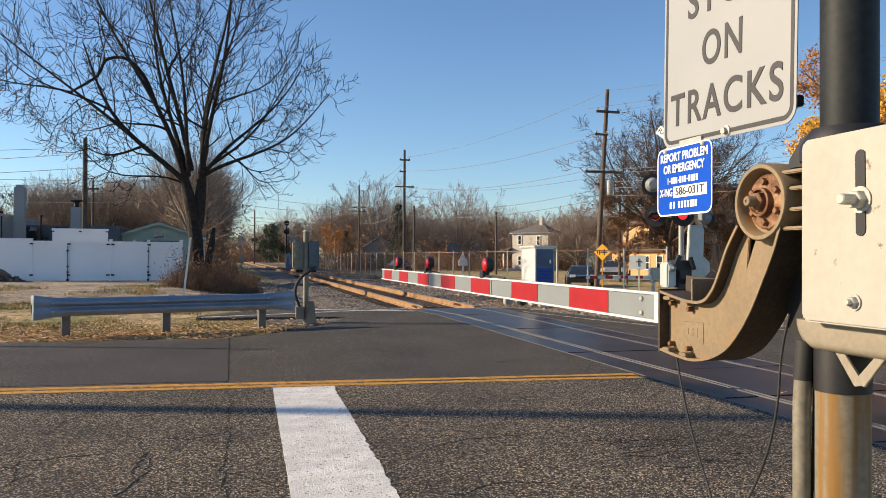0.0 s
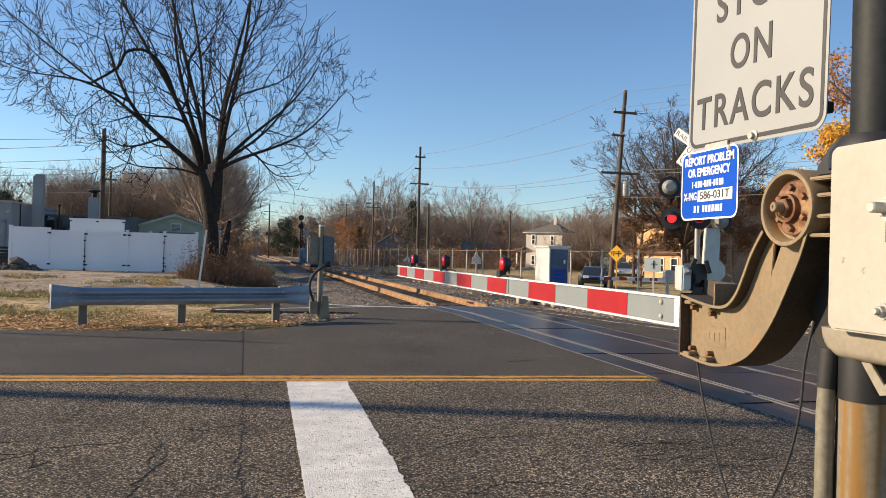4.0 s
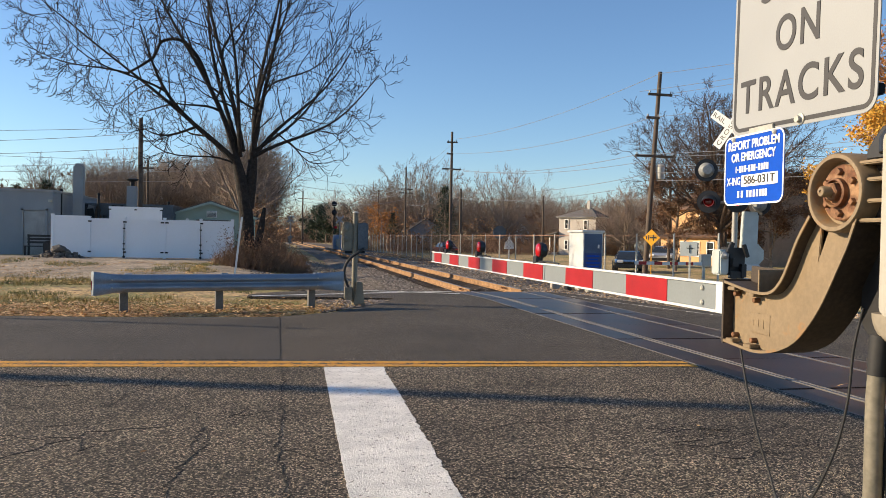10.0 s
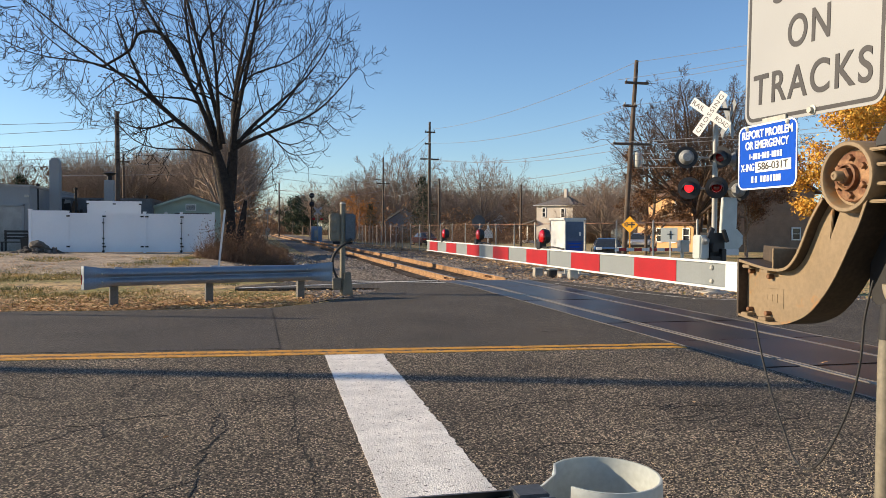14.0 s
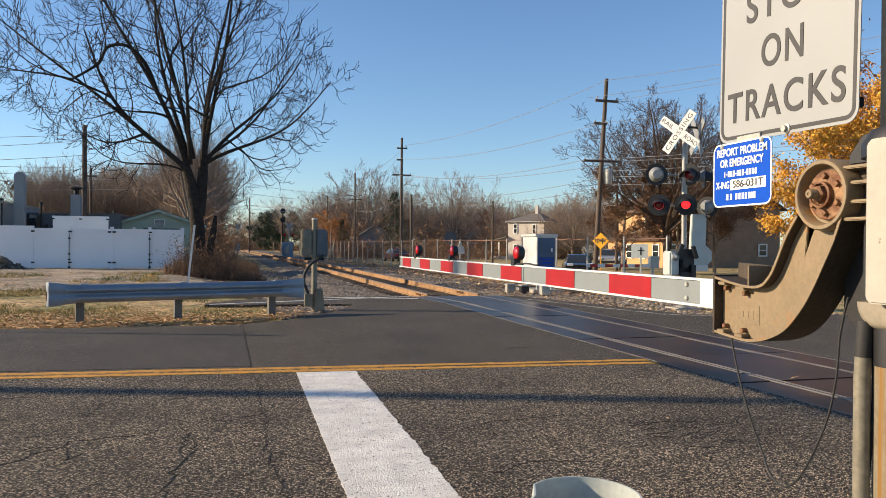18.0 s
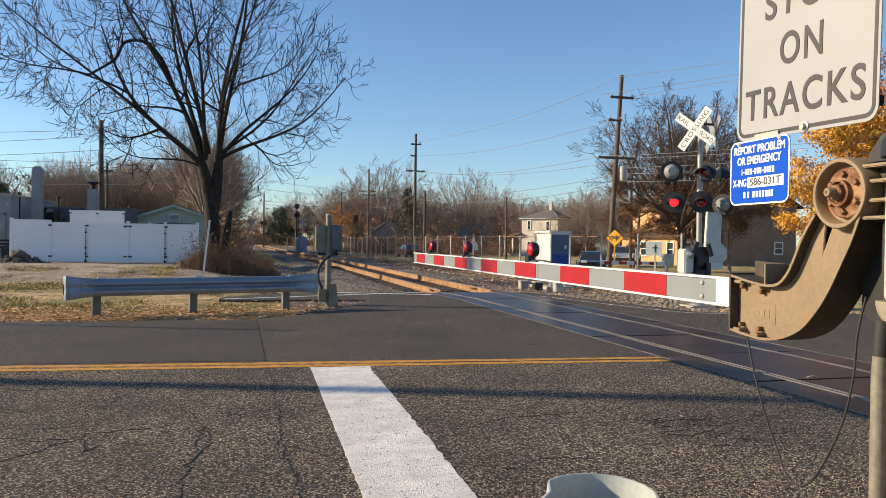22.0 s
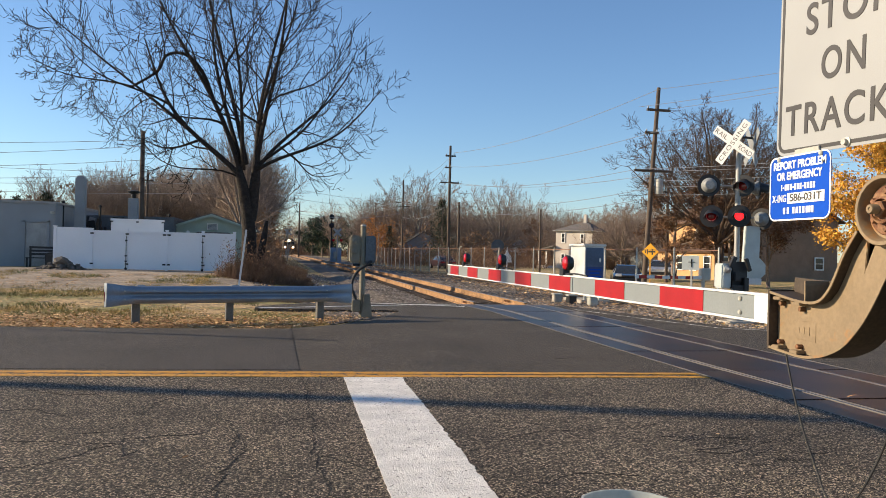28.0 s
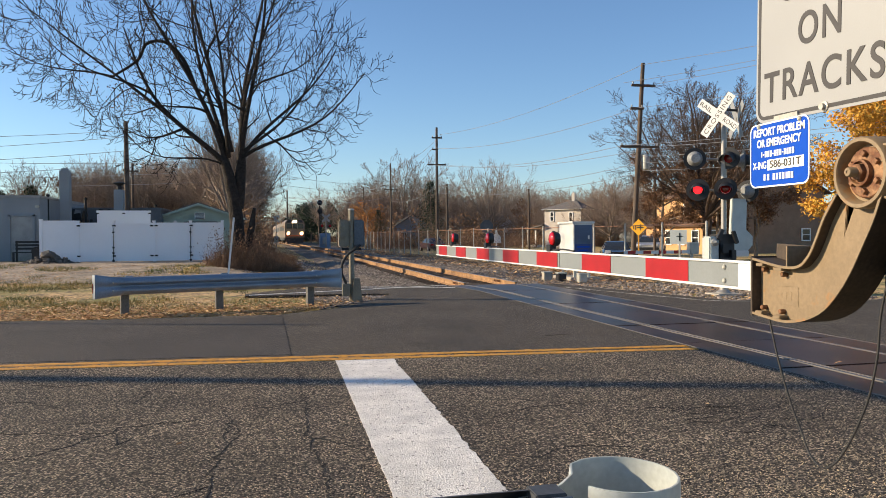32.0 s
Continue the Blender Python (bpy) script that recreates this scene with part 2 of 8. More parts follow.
def lettering(text, size, material, parent, m, width=None, extrude=0.0008, bold=0.0, space=1.0):
    cu = bpy.data.curves.new("lettering", "FONT")
    cu.body, cu.size, cu.extrude, cu.offset = text, size, extrude, bold
    cu.space_character = space
    cu.align_x, cu.align_y = "CENTER", "CENTER"
    cu.resolution_u = 6
    cu.materials.append(material)
    ob = new("lettering", cu)
    ob.parent = parent
    ob.matrix_basis = m
    if width:
        bpy.context.view_layer.update()
        ob.matrix_basis = m @ Matrix.Diagonal((width / max(ob.dimensions.x, 1e-4), 1, 1, 1))
    return ob

ASPHALT = asphalt("asphalt", (0.012, 0.010, 0.0085), (0.90, 0.73, 0.53), 84, 0.05, 0.38)
ASPHALT_FAR = asphalt("asphalt_smooth", (0.041, 0.034, 0.027), (0.28, 0.225, 0.165), 90, 0.011, 0.28)
ASPHALT_PATCH = asphalt("asphalt_patch", (0.036, 0.031, 0.028), (0.20, 0.165, 0.135), 110, 0.007, 0.22)
CRACK = mat("crack_tar", (0.012, 0.011, 0.01), 0.9)
YELLOW_PAINT = mat("yellow_paint", (0.56, 0.27, 0.025), 0.75, var=0.2, scale=6, fine=120, bump=0.002, spots=((0.09, 0.07, 0.05), 22, 0.555))
YELLOW_WORN = mat("worn_yellow_paint", (0.40, 0.19, 0.03), 0.8, var=0.3, scale=6, fine=120, spots=((0.05, 0.043, 0.036), 12, 0.47))
WHITE_PAINT = mat("white_road_paint", (0.74, 0.71, 0.66), 0.75, var=0.17, scale=4, fine=110, bump=0.012, bump_scale=95, spots=((0.11, 0.10, 0.09), 34, 0.585))
GROUND = mat("dry_field", (0.50, 0.34, 0.165), 0.95, var=0.55, scale=0.7, fine=9, bump=0.05, bump_scale=14, color2=(0.22, 0.20, 0.065), mix=0.5, spots=((0.13, 0.10, 0.07), 2.2, 0.57))
GRAVEL = mat("gravel_lot", (0.40, 0.32, 0.235), 0.95, var=0.45, scale=1.2, fine=11, bump=0.06, bump_scale=10, color2=(0.24, 0.195, 0.145), mix=0.5)
BALLAST = mat("ballast", (0.19, 0.155, 0.12), 0.9, var=0.5, scale=2.0, fine=22, bump=0.05, bump_scale=18, color2=(0.12, 0.098, 0.078), mix=0.5)
STONE = mat("ballast_stone", (0.25, 0.22, 0.19), 0.9, var=0.3, scale=6, fine=60, bump=0.004, island=((0.35, 0.33, 0.33), (0.8, 0.75, 0.7), (1.5, 1.45, 1.4)))
DARK_STONE = mat("dark_rubble", (0.13, 0.115, 0.10), 0.9, var=0.3, scale=6, fine=60, bump=0.004, rand=0.45)
RUST = mat("rail_rust", (0.29, 0.165, 0.075), 0.8, var=0.4, scale=4, fine=60, bump=0.002)
RAIL_TOP = mat("rail_top", (0.24, 0.225, 0.21), 0.45, 0.7, var=0.1)
RUBBER = mat("crossing_panel", (0.026, 0.018, 0.0145), 0.34, spec=0.13, var=0.35, scale=1.0, fine=40, bump=0.0006, color2=(0.052, 0.029, 0.020), mix=0.52)
EDGE_STEEL = mat("worn_edge_steel", (0.15, 0.14, 0.13), 0.5, 0.3, var=0.35, scale=3, fine=40)
TIE = mat("tie_wood", (0.09, 0.065, 0.045), 0.9, var=0.3, scale=8, fine=50, bump=0.004)
GALV = mat("galvanised_steel", (0.23, 0.265, 0.315), 0.5, 0.3, var=0.14, scale=2.5, fine=50, bump=0.0008)
POST_STEEL = mat("weathered_post_steel", (0.12, 0.115, 0.105), 0.6, 0.2, var=0.25, scale=5, fine=50)
PALE_ZINC = mat("pale_new_zinc", (0.46, 0.50, 0.49), 0.5, 0.2, var=0.08, scale=4, fine=60)
# Zinc for the near rail's back, with its shade put into the colour.
SHADED_ZINC = mat("shaded_zinc", (0.075, 0.082, 0.092), 0.6, 0.3, var=0.2, scale=4, fine=50)
GALV_WARM = mat("weathered_zinc", (0.42, 0.42, 0.38), 0.55, 0.25, var=0.15, scale=4, fine=60)
ALU = mat("aluminium_paint", (0.33, 0.32, 0.30), 0.45, 0.4, var=0.12, scale=5, fine=60)
DARK_STEEL = mat("dark_mast", (0.016, 0.019, 0.022), 0.6, 0.0, spec=0.25, var=0.25, scale=5, fine=50)
CAST = mat("tan_cast_iron", (0.225, 0.165, 0.098), 0.55, 0.1, var=0.10, scale=5, fine=70, bump=0.0004, spots=((0.29, 0.155, 0.06), 4, 0.565))
RUSTY = mat("rusty_bolt", (0.20, 0.10, 0.05), 0.7, 0.3, var=0.3, scale=14, fine=90, bump=0.001)
RUST_DISC = mat("rusty_disc", (0.30, 0.17, 0.085), 0.7, 0.1, var=0.3, scale=26, fine=90, bump=0.001, color2=(0.13, 0.05, 0.02), mix=0.52)
OFF_WHITE = mat("chipped_white_paint", (0.39, 0.37, 0.32), 0.6, var=0.05, scale=7, fine=40, spots=((0.12, 0.07, 0.04), 14, 0.635))
DARK_IRON = mat("dark_brown_iron", (0.05, 0.036, 0.025), 0.7, 0.1, var=0.25, scale=9, fine=80, bump=0.0006, spots=((0.16, 0.11, 0.07), 14, 0.68))
BROWN_LEAF = mat("brown_leaf_mass", (0.32, 0.19, 0.105), 0.9, var=0.4, scale=0.5, fine=5)
# Cream darkened to hold the shade that the plate throws on the pan.
CREAM = mat("shaded_cream_paint", (0.27, 0.235, 0.18), 0.5, var=0.1, scale=5, fine=60)
YELLOW_POST = streaked("stained_post", (0.20, 0.17, 0.12), (0.22, 0.11, 0.02))
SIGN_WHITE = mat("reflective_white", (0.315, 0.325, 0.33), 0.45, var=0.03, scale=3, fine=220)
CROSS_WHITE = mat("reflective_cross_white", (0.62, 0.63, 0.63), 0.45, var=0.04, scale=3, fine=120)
SIGN_BLACK = mat("sign_black", (0.040, 0.037, 0.036), 0.5, var=0.1)
SIGN_BLUE = mat("sign_blue", (0.002, 0.066, 0.46), 0.5, spec=0.15, var=0.05, scale=3)
PURE_WHITE = mat("sign_letter_white", (0.82, 0.82, 0.82), 0.45, var=0.02)
ARM_RED = mat("reflective_red", (0.33, 0.008, 0.012), 0.4, var=0.12, scale=8, fine=120)
ARM_GREY = mat("reflective_grey", (0.215, 0.238, 0.245), 0.4, var=0.06, scale=6, fine=120)
ARM_WHITE = mat("arm_white", (0.70, 0.71, 0.70), 0.4, var=0.03)
RED_LENS = mat("red_lens", (0.45, 0.008, 0.012), 0.15, var=0.1, coat=0.6)
RED_DARK = mat("unlit_red_lens", (0.30, 0.012, 0.014), 0.15, var=0.1, coat=0.5)
RED_LIT = mat("lit_red_lens", (0.6, 0.01, 0.012), 0.3, emit=((1.0, 0.015, 0.02), 1.7))
OLIVE = mat("weathered_olive_steel", (0.20, 0.18, 0.135), 0.6, 0.1, var=0.2, scale=4, fine=50)
WORN_WHITE = mat("worn_white_paint", (0.42, 0.40, 0.37), 0.8, var=0.3, scale=3, fine=60, spots=((0.08, 0.07, 0.06), 7, 0.47))
BLACK = mat("black_paint", (0.015, 0.015, 0.017), 0.5, var=0.2)
BLACK_RUBBER = mat("black_rubber", (0.02, 0.02, 0.02), 0.7, var=0.2)
CONCRETE = mat("concrete", (0.38, 0.35, 0.30), 0.9, var=0.2, scale=5, fine=60, bump=0.003)
VINYL = mat("white_vinyl", (0.84, 0.85, 0.88), 0.5, var=0.03, scale=0.6, fine=30)
GREY_WALL = mat("grey_stucco", (0.26, 0.285, 0.305), 0.85, var=0.08, scale=1, fine=40, bump=0.003)
SLATE_PANEL = mat("slate_panel", (0.12, 0.135, 0.15), 0.7, 0.1, var=0.25, scale=1.5, fine=30)
GREY_METAL = mat("grey_metal", (0.30, 0.31, 0.31), 0.55, 0.3, var=0.2, scale=2, fine=40)
SAGE = mat("sage_siding", (0.38, 0.45, 0.37), 0.75, var=0.08, scale=1.5, fine=40)
CREAM_SIDING = mat("cream_siding", (0.53, 0.48, 0.42), 0.75, var=0.07, scale=1.2, fine=40)
PEACH_SIDING = mat("peach_siding", (0.52, 0.30, 0.135), 0.75, var=0.08, scale=1.2, fine=40)
SHADED_PEACH = mat("shaded_peach_siding", (0.27, 0.175, 0.115), 0.8, var=0.15, scale=1.2, fine=40)
WHITE_TRIM = mat("white_trim", (0.78, 0.77, 0.74), 0.6, var=0.04)
SHINGLE = mat("roof_shingle", (0.13, 0.12, 0.115), 0.9, var=0.25, scale=5, fine=30, bump=0.006)
BROWN_ROOF = mat("brown_shingle", (0.15, 0.09, 0.06), 0.9, var=0.25, scale=5, fine=30, bump=0.006)
GLASS_DARK = mat("window_glass", (0.03, 0.035, 0.04), 0.08, var=0.1)
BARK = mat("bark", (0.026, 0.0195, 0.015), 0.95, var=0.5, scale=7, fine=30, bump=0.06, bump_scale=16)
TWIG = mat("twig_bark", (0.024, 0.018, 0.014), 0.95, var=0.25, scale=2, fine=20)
# Bark of the distant trees is set much paler than the near tree's.
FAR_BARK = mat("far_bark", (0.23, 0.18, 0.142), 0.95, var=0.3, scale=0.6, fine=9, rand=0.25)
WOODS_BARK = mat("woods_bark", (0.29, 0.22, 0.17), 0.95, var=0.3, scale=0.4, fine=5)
RUSSET = mat("russet_leaf", (0.17, 0.09, 0.048), 0.85, var=0.4, scale=0.8, fine=8)
AMBER = mat("amber_leaf", (0.42, 0.19, 0.05), 0.8, var=0.3, scale=0.9, fine=9)
GOLD = mat("golden_leaf", (0.66, 0.36, 0.05), 0.8, var=0.3, scale=0.9, fine=9)
PINE = mat("pine_needle", (0.035, 0.055, 0.03), 0.85, var=0.35, scale=0.8, fine=9)
SHRUB = mat("shrub_stem", (0.15, 0.09, 0.055), 0.95, var=0.35, scale=1.5, fine=12)
GRASS = mat("dry_grass", (0.52, 0.36, 0.13), 0.9, var=0.3, scale=0.9, fine=8, color2=(0.10, 0.125, 0.035), mix=0.52, island=((0.5, 0.5, 0.45), (1.0, 1.0, 1.0), (1.3, 1.2, 1.0)))
GRIT = mat("sandy_grit", (0.62, 0.50, 0.33), 0.9, var=0.2, scale=3, fine=60, island=((0.6, 0.6, 0.6), (1.0, 1.0, 1.0), (1.25, 1.2, 1.1)))
LEAF_LITTER = mat("fallen_leaf", (0.52, 0.34, 0.17), 0.85, var=0.25, scale=1.0, fine=14, island=((0.3, 0.25, 0.2), (0.7, 0.55, 0.42), (1.1, 1.0, 0.85), (1.7, 1.75, 1.7)))
POLE_WOOD = mat("pole_wood", (0.105, 0.08, 0.062), 0.9, var=0.25, scale=3, fine=30, bump=0.004)
WIRE = mat("wire", (0.25, 0.25, 0.26), 0.6)
CABINET = mat("cabinet_aluminium", (0.58, 0.60, 0.60), 0.5, 0.25, var=0.12, scale=2, fine=40)
GREY_BLUE = mat("grey_blue_paint", (0.22, 0.29, 0.40), 0.5, var=0.15, scale=2, fine=40)
SLATE_BLUE = mat("slate_blue_paint", (0.06, 0.10, 0.17), 0.5, var=0.2, scale=2, fine=40)
NAVY = mat("navy_sign", (0.015, 0.05, 0.19), 0.45, var=0.1)
DIAMOND = mat("warning_yellow", (0.85, 0.42, 0.02), 0.5, var=0.05)
CAR_BLACK = mat("black_car_paint", (0.012, 0.012, 0.015), 0.2, 0.2, coat=0.8)
CAR_SILVER = mat("silver_car_paint", (0.55, 0.54, 0.53), 0.3, 0.5, coat=0.6)
TRAIN_STEEL = mat("train_steel", (0.25, 0.185, 0.13), 0.5, 0.3, var=0.12, scale=2, fine=30)
TRAIN_DARK = mat("train_dark", (0.04, 0.038, 0.04), 0.5)
HEADLIGHT = mat("headlight", (1, 0.9, 0.7), 0.3, emit=((1.0, 0.72, 0.40), 39.0))

# ---- ground, road, track bed
def road_y(x, off=0.0):
    """The road's lines run across the track at a slight slant."""
    return 8.35 - 0.075 * x + off


def flat(name, outline, z, material, label="", thick=0.05):
    ob = part(name, Shape().prism(outline, z - thick, z), material)
    return tagged(ob, label, kind="structure")


def height(x, y):
    """Lie of the land: level near the road, a little higher in the lot beyond, with soft unevenness."""
    a = min(1, max(0, (y - 15) / 18)) * min(1, max(0, (0.5 - x) / 3))
    h = -0.07 + 0.40 * a * a * (3 - 2 * a)
    if y > 21 or y < 0:
        h += 0.05 * noise.noise((x * 0.15, y * 0.15, 0))
    if y > 19.75:
        h -= 0.26 * min(1, max(0, (x - 1.2) / 1.2)) * min(1, (y - 19.75) / 0.4)
    return h


xs = sorted({-1500, -700, -300, -150, -90, -60, 70, 100, 160, 320, 700, 1500} | set(np.arange(-45, 60, 1.5).round(2).tolist()))
ys = sorted({-900, -300, -120, -60, -30, 150, 200, 260, 350, 600, 1000, 1800} | set(np.arange(-15, 125, 1.5).round(2).tolist()))
g = Shape()
g.add([(x, y, height(x, y) if -46 < x < 61 and -16 < y < 126 else -0.2) for y in ys for x in xs],
      [(j * len(xs) + i, j * len(xs) + i + 1, (j + 1) * len(xs) + i + 1, (j + 1) * len(xs) + i) for j in range(len(ys) - 1) for i in range(len(xs) - 1)])
tagged(part("ground", g, GROUND, smooth=True, fix=False), "dry autumn field with patches of bare soil", kind="structure")

# near lane is coarse and worn, far lane smoother
near = [(-60, road_y(-60) - 6.4), (4.575, road_y(4.5) - 6.4), (4.575, road_y(4.5)), (-60, road_y(-60))]
far = [(-60, road_y(-60)), (4.575, road_y(4.5)), (4.575, 17.5), (4.30, 19.9), (2.6, 19.9), (2.35, 17.2), (1.75, 15.6), (0.75, 14.0), (-0.2, 13.25), (-3, 13.25), (-6, 13.6), (-60, road_y(-60) + 5.2)]
flat("road_near_lane", near, 0.0, ASPHALT, "coarse worn asphalt lane with cracks")
flat("road_far_lane", far, 0.0, ASPHALT_FAR, "smoother dark asphalt lane")
flat("road_east", [(6.845, 0.0), (60, -3.0), (60, 9.5), (11, 12.9), (8.7, 13.6), (7.25, 19.6), (6.805, 19.6), (6.845, 17.5)], 0.0, ASPHALT_FAR, "dark asphalt beyond the track")
flat("side_road", [(-0.9, 18.3), (-0.9, 17.75), (2.2, 17.5), (2.9, 17.2), (2.9, 20.1), (1.2, 20.0), (-0.2, 19.3)], -0.004, ASPHALT_FAR, "narrow asphalt drive behind the guardrail", 0.08)

flat("road_patch", [(-24, road_y(-24) + 0.32), (-0.10, road_y(0) + 0.32), (-0.13, 12.85), (-3, 12.95), (-6, 13.2), (-24, road_y(-24) + 4.6)], 0.0035, ASPHALT_PATCH, "smooth darker asphalt patch in the far lane")

# paint
line = Shape()
for off in (-0.11, 0.11):
    n = 420
    yr = random.Random(int(50 + off * 100))
    for k in range(n):
        x0, x1 = -30 + 34.53 * k / n, -30 + 34.53 * (k + 1) / n
        w = 0.064
        wob = [0.016 * noise.noise((x * 1.3, off * 9, 3)) + 0.010 * noise.noise((x * 6.0, off * 9, 8)) for x in (x0, x1)]
        if yr.random() < 0.035:
            continue
        w = 0.064 + 0.012 * noise.noise((x0 * 3.1, off * 5, 1)) + yr.gauss(0, 0.004)
        line.prism([(x0, road_y(x0) + off - w + wob[0]), (x1, road_y(x1) + off - w + wob[1]), (x1, road_y(x1) + off + w + wob[1]), (x0, road_y(x0) + off + w + wob[0])], 0.001, 0.005)
worn = Shape()
n = 40
for k in range(n):
    x0, x1 = -30 + 31.5 * k / n, -30 + 31.5 * (k + 1) / n
    worn.prism([(x0, road_y(x0) - 0.06), (x1, road_y(x1) - 0.06), (x1, road_y(x1) + 0.06), (x0, road_y(x0) + 0.06)], 0.0005, 0.003)
tagged(part("worn_yellow_band", worn, YELLOW_WORN), "older worn yellow paint between the centre lines", kind="structure")
tagged(part("double_yellow_line", line, YELLOW_PAINT), "worn double yellow centre line", kind="structure")
rag = random.Random(4)
right = []
for y in np.arange(2.4, 8.1, 0.035):
    bite = 0.014 * noise.noise((y * 2.3, 4, 0)) + 0.016 * noise.noise((y * 9.0, 7, 0)) + rag.gauss(0, 0.004)
    right.append((0.86 + 0.12 * (y - 2.4) / 5.7 + bite, y))
left = [(0.272 + 0.084 * (y - 2.4) / 5.7 + rag.gauss(0, 0.0022), y) for y in np.arange(8.12, 2.4, -0.06)]
flat("stop_line", right + [(0.99, 8.08)] + left, 0.005, WHITE_PAINT, "wide worn white stop line", 0.004)
flat("edge_line_drive", [(-0.8, 17.75), (1.1, 18.50), (3.04, 19.30), (4.28, 19.72), (4.28, 19.82), (3.0, 19.39), (1.05, 18.60), (-0.8, 17.86)], 0.006, WHITE_PAINT, "white edge line", 0.009)
flat("edge_line", [(1.85, 19.86), (4.30, 18.84), (4.30, 18.96), (1.85, 19.96)], 0.0065, WHITE_PAINT, "white edge line", 0.0095)
flat("edge_line_east", [(7.05, 18.2), (7.77, 15.3), (8.3, 13.6), (10.5, 12.5), (10.5, 12.42), (8.24, 13.55), (7.71, 15.25), (6.99, 18.2)], 0.005, WORN_WHITE, "white edge line", 0.004)


def crack(name, pts, width, seed):
    """A jagged dark crack, a thin strip let into the asphalt."""
    rnd = random.Random(seed)
    s, path = Shape(), []
    for (ax, ay), (bx, by) in zip(pts, pts[1:]):
        n = max(2, int(math.hypot(bx - ax, by - ay) / 0.06))
        for k in range(n):
            t = k / n
            path.append((ax + (bx - ax) * t + rnd.gauss(0, 0.014), ay + (by - ay) * t + rnd.gauss(0, 0.018), width * 0.42 * rnd.uniform(0.1, 1.7)))
    path.append((*pts[-1], 0.002))
    for (ax, ay, aw), (bx, by, bw) in zip(path, path[1:]):
        d = Vector((bx - ax, by - ay))
        nx, ny = (-d.y / d.length, d.x / d.length) if d.length > 1e-6 else (1, 0)
        s.prism([(ax + nx * aw, ay + ny * aw), (ax - nx * aw, ay - ny * aw), (bx - nx * bw, by - ny * bw), (bx + nx * bw, by + ny * bw)], 0.0, 0.0035)
    tagged(part(name, s, CRACK), "crack in the asphalt", kind="structure")


crack("crack_1", [(-0.15, 13.2), (-0.12, 11), (-0.1, 8.6), (-0.06, 7.0), (-0.06, 5.56), (-0.08, 5.1), (-0.03, 4.2), (-0.05, 3.0)], 0.007, 1)
crack("crack_2", [(-0.86, 6.4), (-0.69, 6.03), (-0.62, 5.63), (-0.62, 5.11), (-0.58, 4.92), (-0.64, 4.69), (-0.66, 4.43), (-0.65, 4.15), (-0.68, 3.4)], 0.008, 2)
crack("crack_3", [(-0.62, 5.63), (-0.54, 5.28), (-0.57, 4.91)], 0.006, 3)
crack("crack_4", [(-1.13, 8.07), (-1.21, 7.26), (-1.35, 6.9), (-1.4, 6.41)], 0.008, 4)
crack("crack_5", [(-2.6, 5.7), (-1.9, 5.57), (-1.69, 5.45), (-1.39, 5.46), (-1.39, 5.61), (-1.17, 5.64), (-0.86, 5.7)], 0.007, 5)
crack("crack_6", [(-1.39, 5.61), (-1.3, 5.14), (-1.23, 5.3)], 0.005, 6)
crack("crack_7", [(-1.7, 5.78), (-1.55, 5.82)], 0.006, 7)
crack("crack_8", [(-0.34, 6.18), (-0.46, 5.91)], 0.005, 8)
crack("crack_9", [(-1.8, 8.35), (-0.9, 8.4), (-0.2, 8.36), (0.1, 8.5)], 0.014, 9)
crack("crack_10", [(2.68, 5.07), (2.85, 5.15), (3.03, 5.2), (3.2, 5.1)], 0.006, 10)
crack("crack_11", [(2.93, 4.62), (3.02, 4.7), (3.12, 4.76), (3.25, 4.9)], 0.006, 11)
crack("crack_12", [(1.3, 5.25), (1.45, 5.37), (1.64, 5.49), (1.86, 5.49), (2.3, 5.6)], 0.004, 12)
crack("crack_13", [(3.24, 9.43), (3.45, 9.5), (3.65, 9.51)], 0.010, 13)
crack("crack_14", [(-3.6, 6.9), (-2.9, 6.6), (-2.3, 6.7), (-1.9, 6.3)], 0.006, 14)


# track: straight over the road, then a slow curve to the left
def track_x(y):
    return 5.52 - 2.08 * (min(76.0, max(0.0, y - 45)) / 76) ** 1.15 - 0.021 * max(0.0, y - 121)


def sweep(profile, y0, y1, off, z=0.0):
    """A profile of (x, z) drawn along the track at an offset from its middle."""
    s = Shape()
    ys = [y0]
    while ys[-1] < y1:
        ys.append(min(y1, ys[-1] + (40 if ys[-1] < 40 else 8)))
    n = len(profile)
    s.v = [(track_x(y) + off + px, y, z + pz) for y in ys for px, pz in profile]
    s.f = [(i * n + k, i * n + (k + 1) % n, (i + 1) * n + (k + 1) % n, (i + 1) * n + k) for i in range(len(ys) - 1) for k in range(n)]
    s.f += [tuple(range(n)), tuple((len(ys) - 1) * n + k for k in reversed(range(n)))]
    return s


RAIL = [(-0.07, -0.17), (0.07, -0.17), (0.07, -0.155), (0.022, -0.135), (0.022, -0.045), (0.038, -0.035), (0.036, -0.008), (-0.036, -0.008), (-0.038, -0.035), (-0.022, -0.045), (-0.022, -0.135), (-0.07, -0.155)]
track = thing("railway_track", pose(0, 0, 0), "rusty steel rails on ballast and sleepers", "railway track", kind="structure")
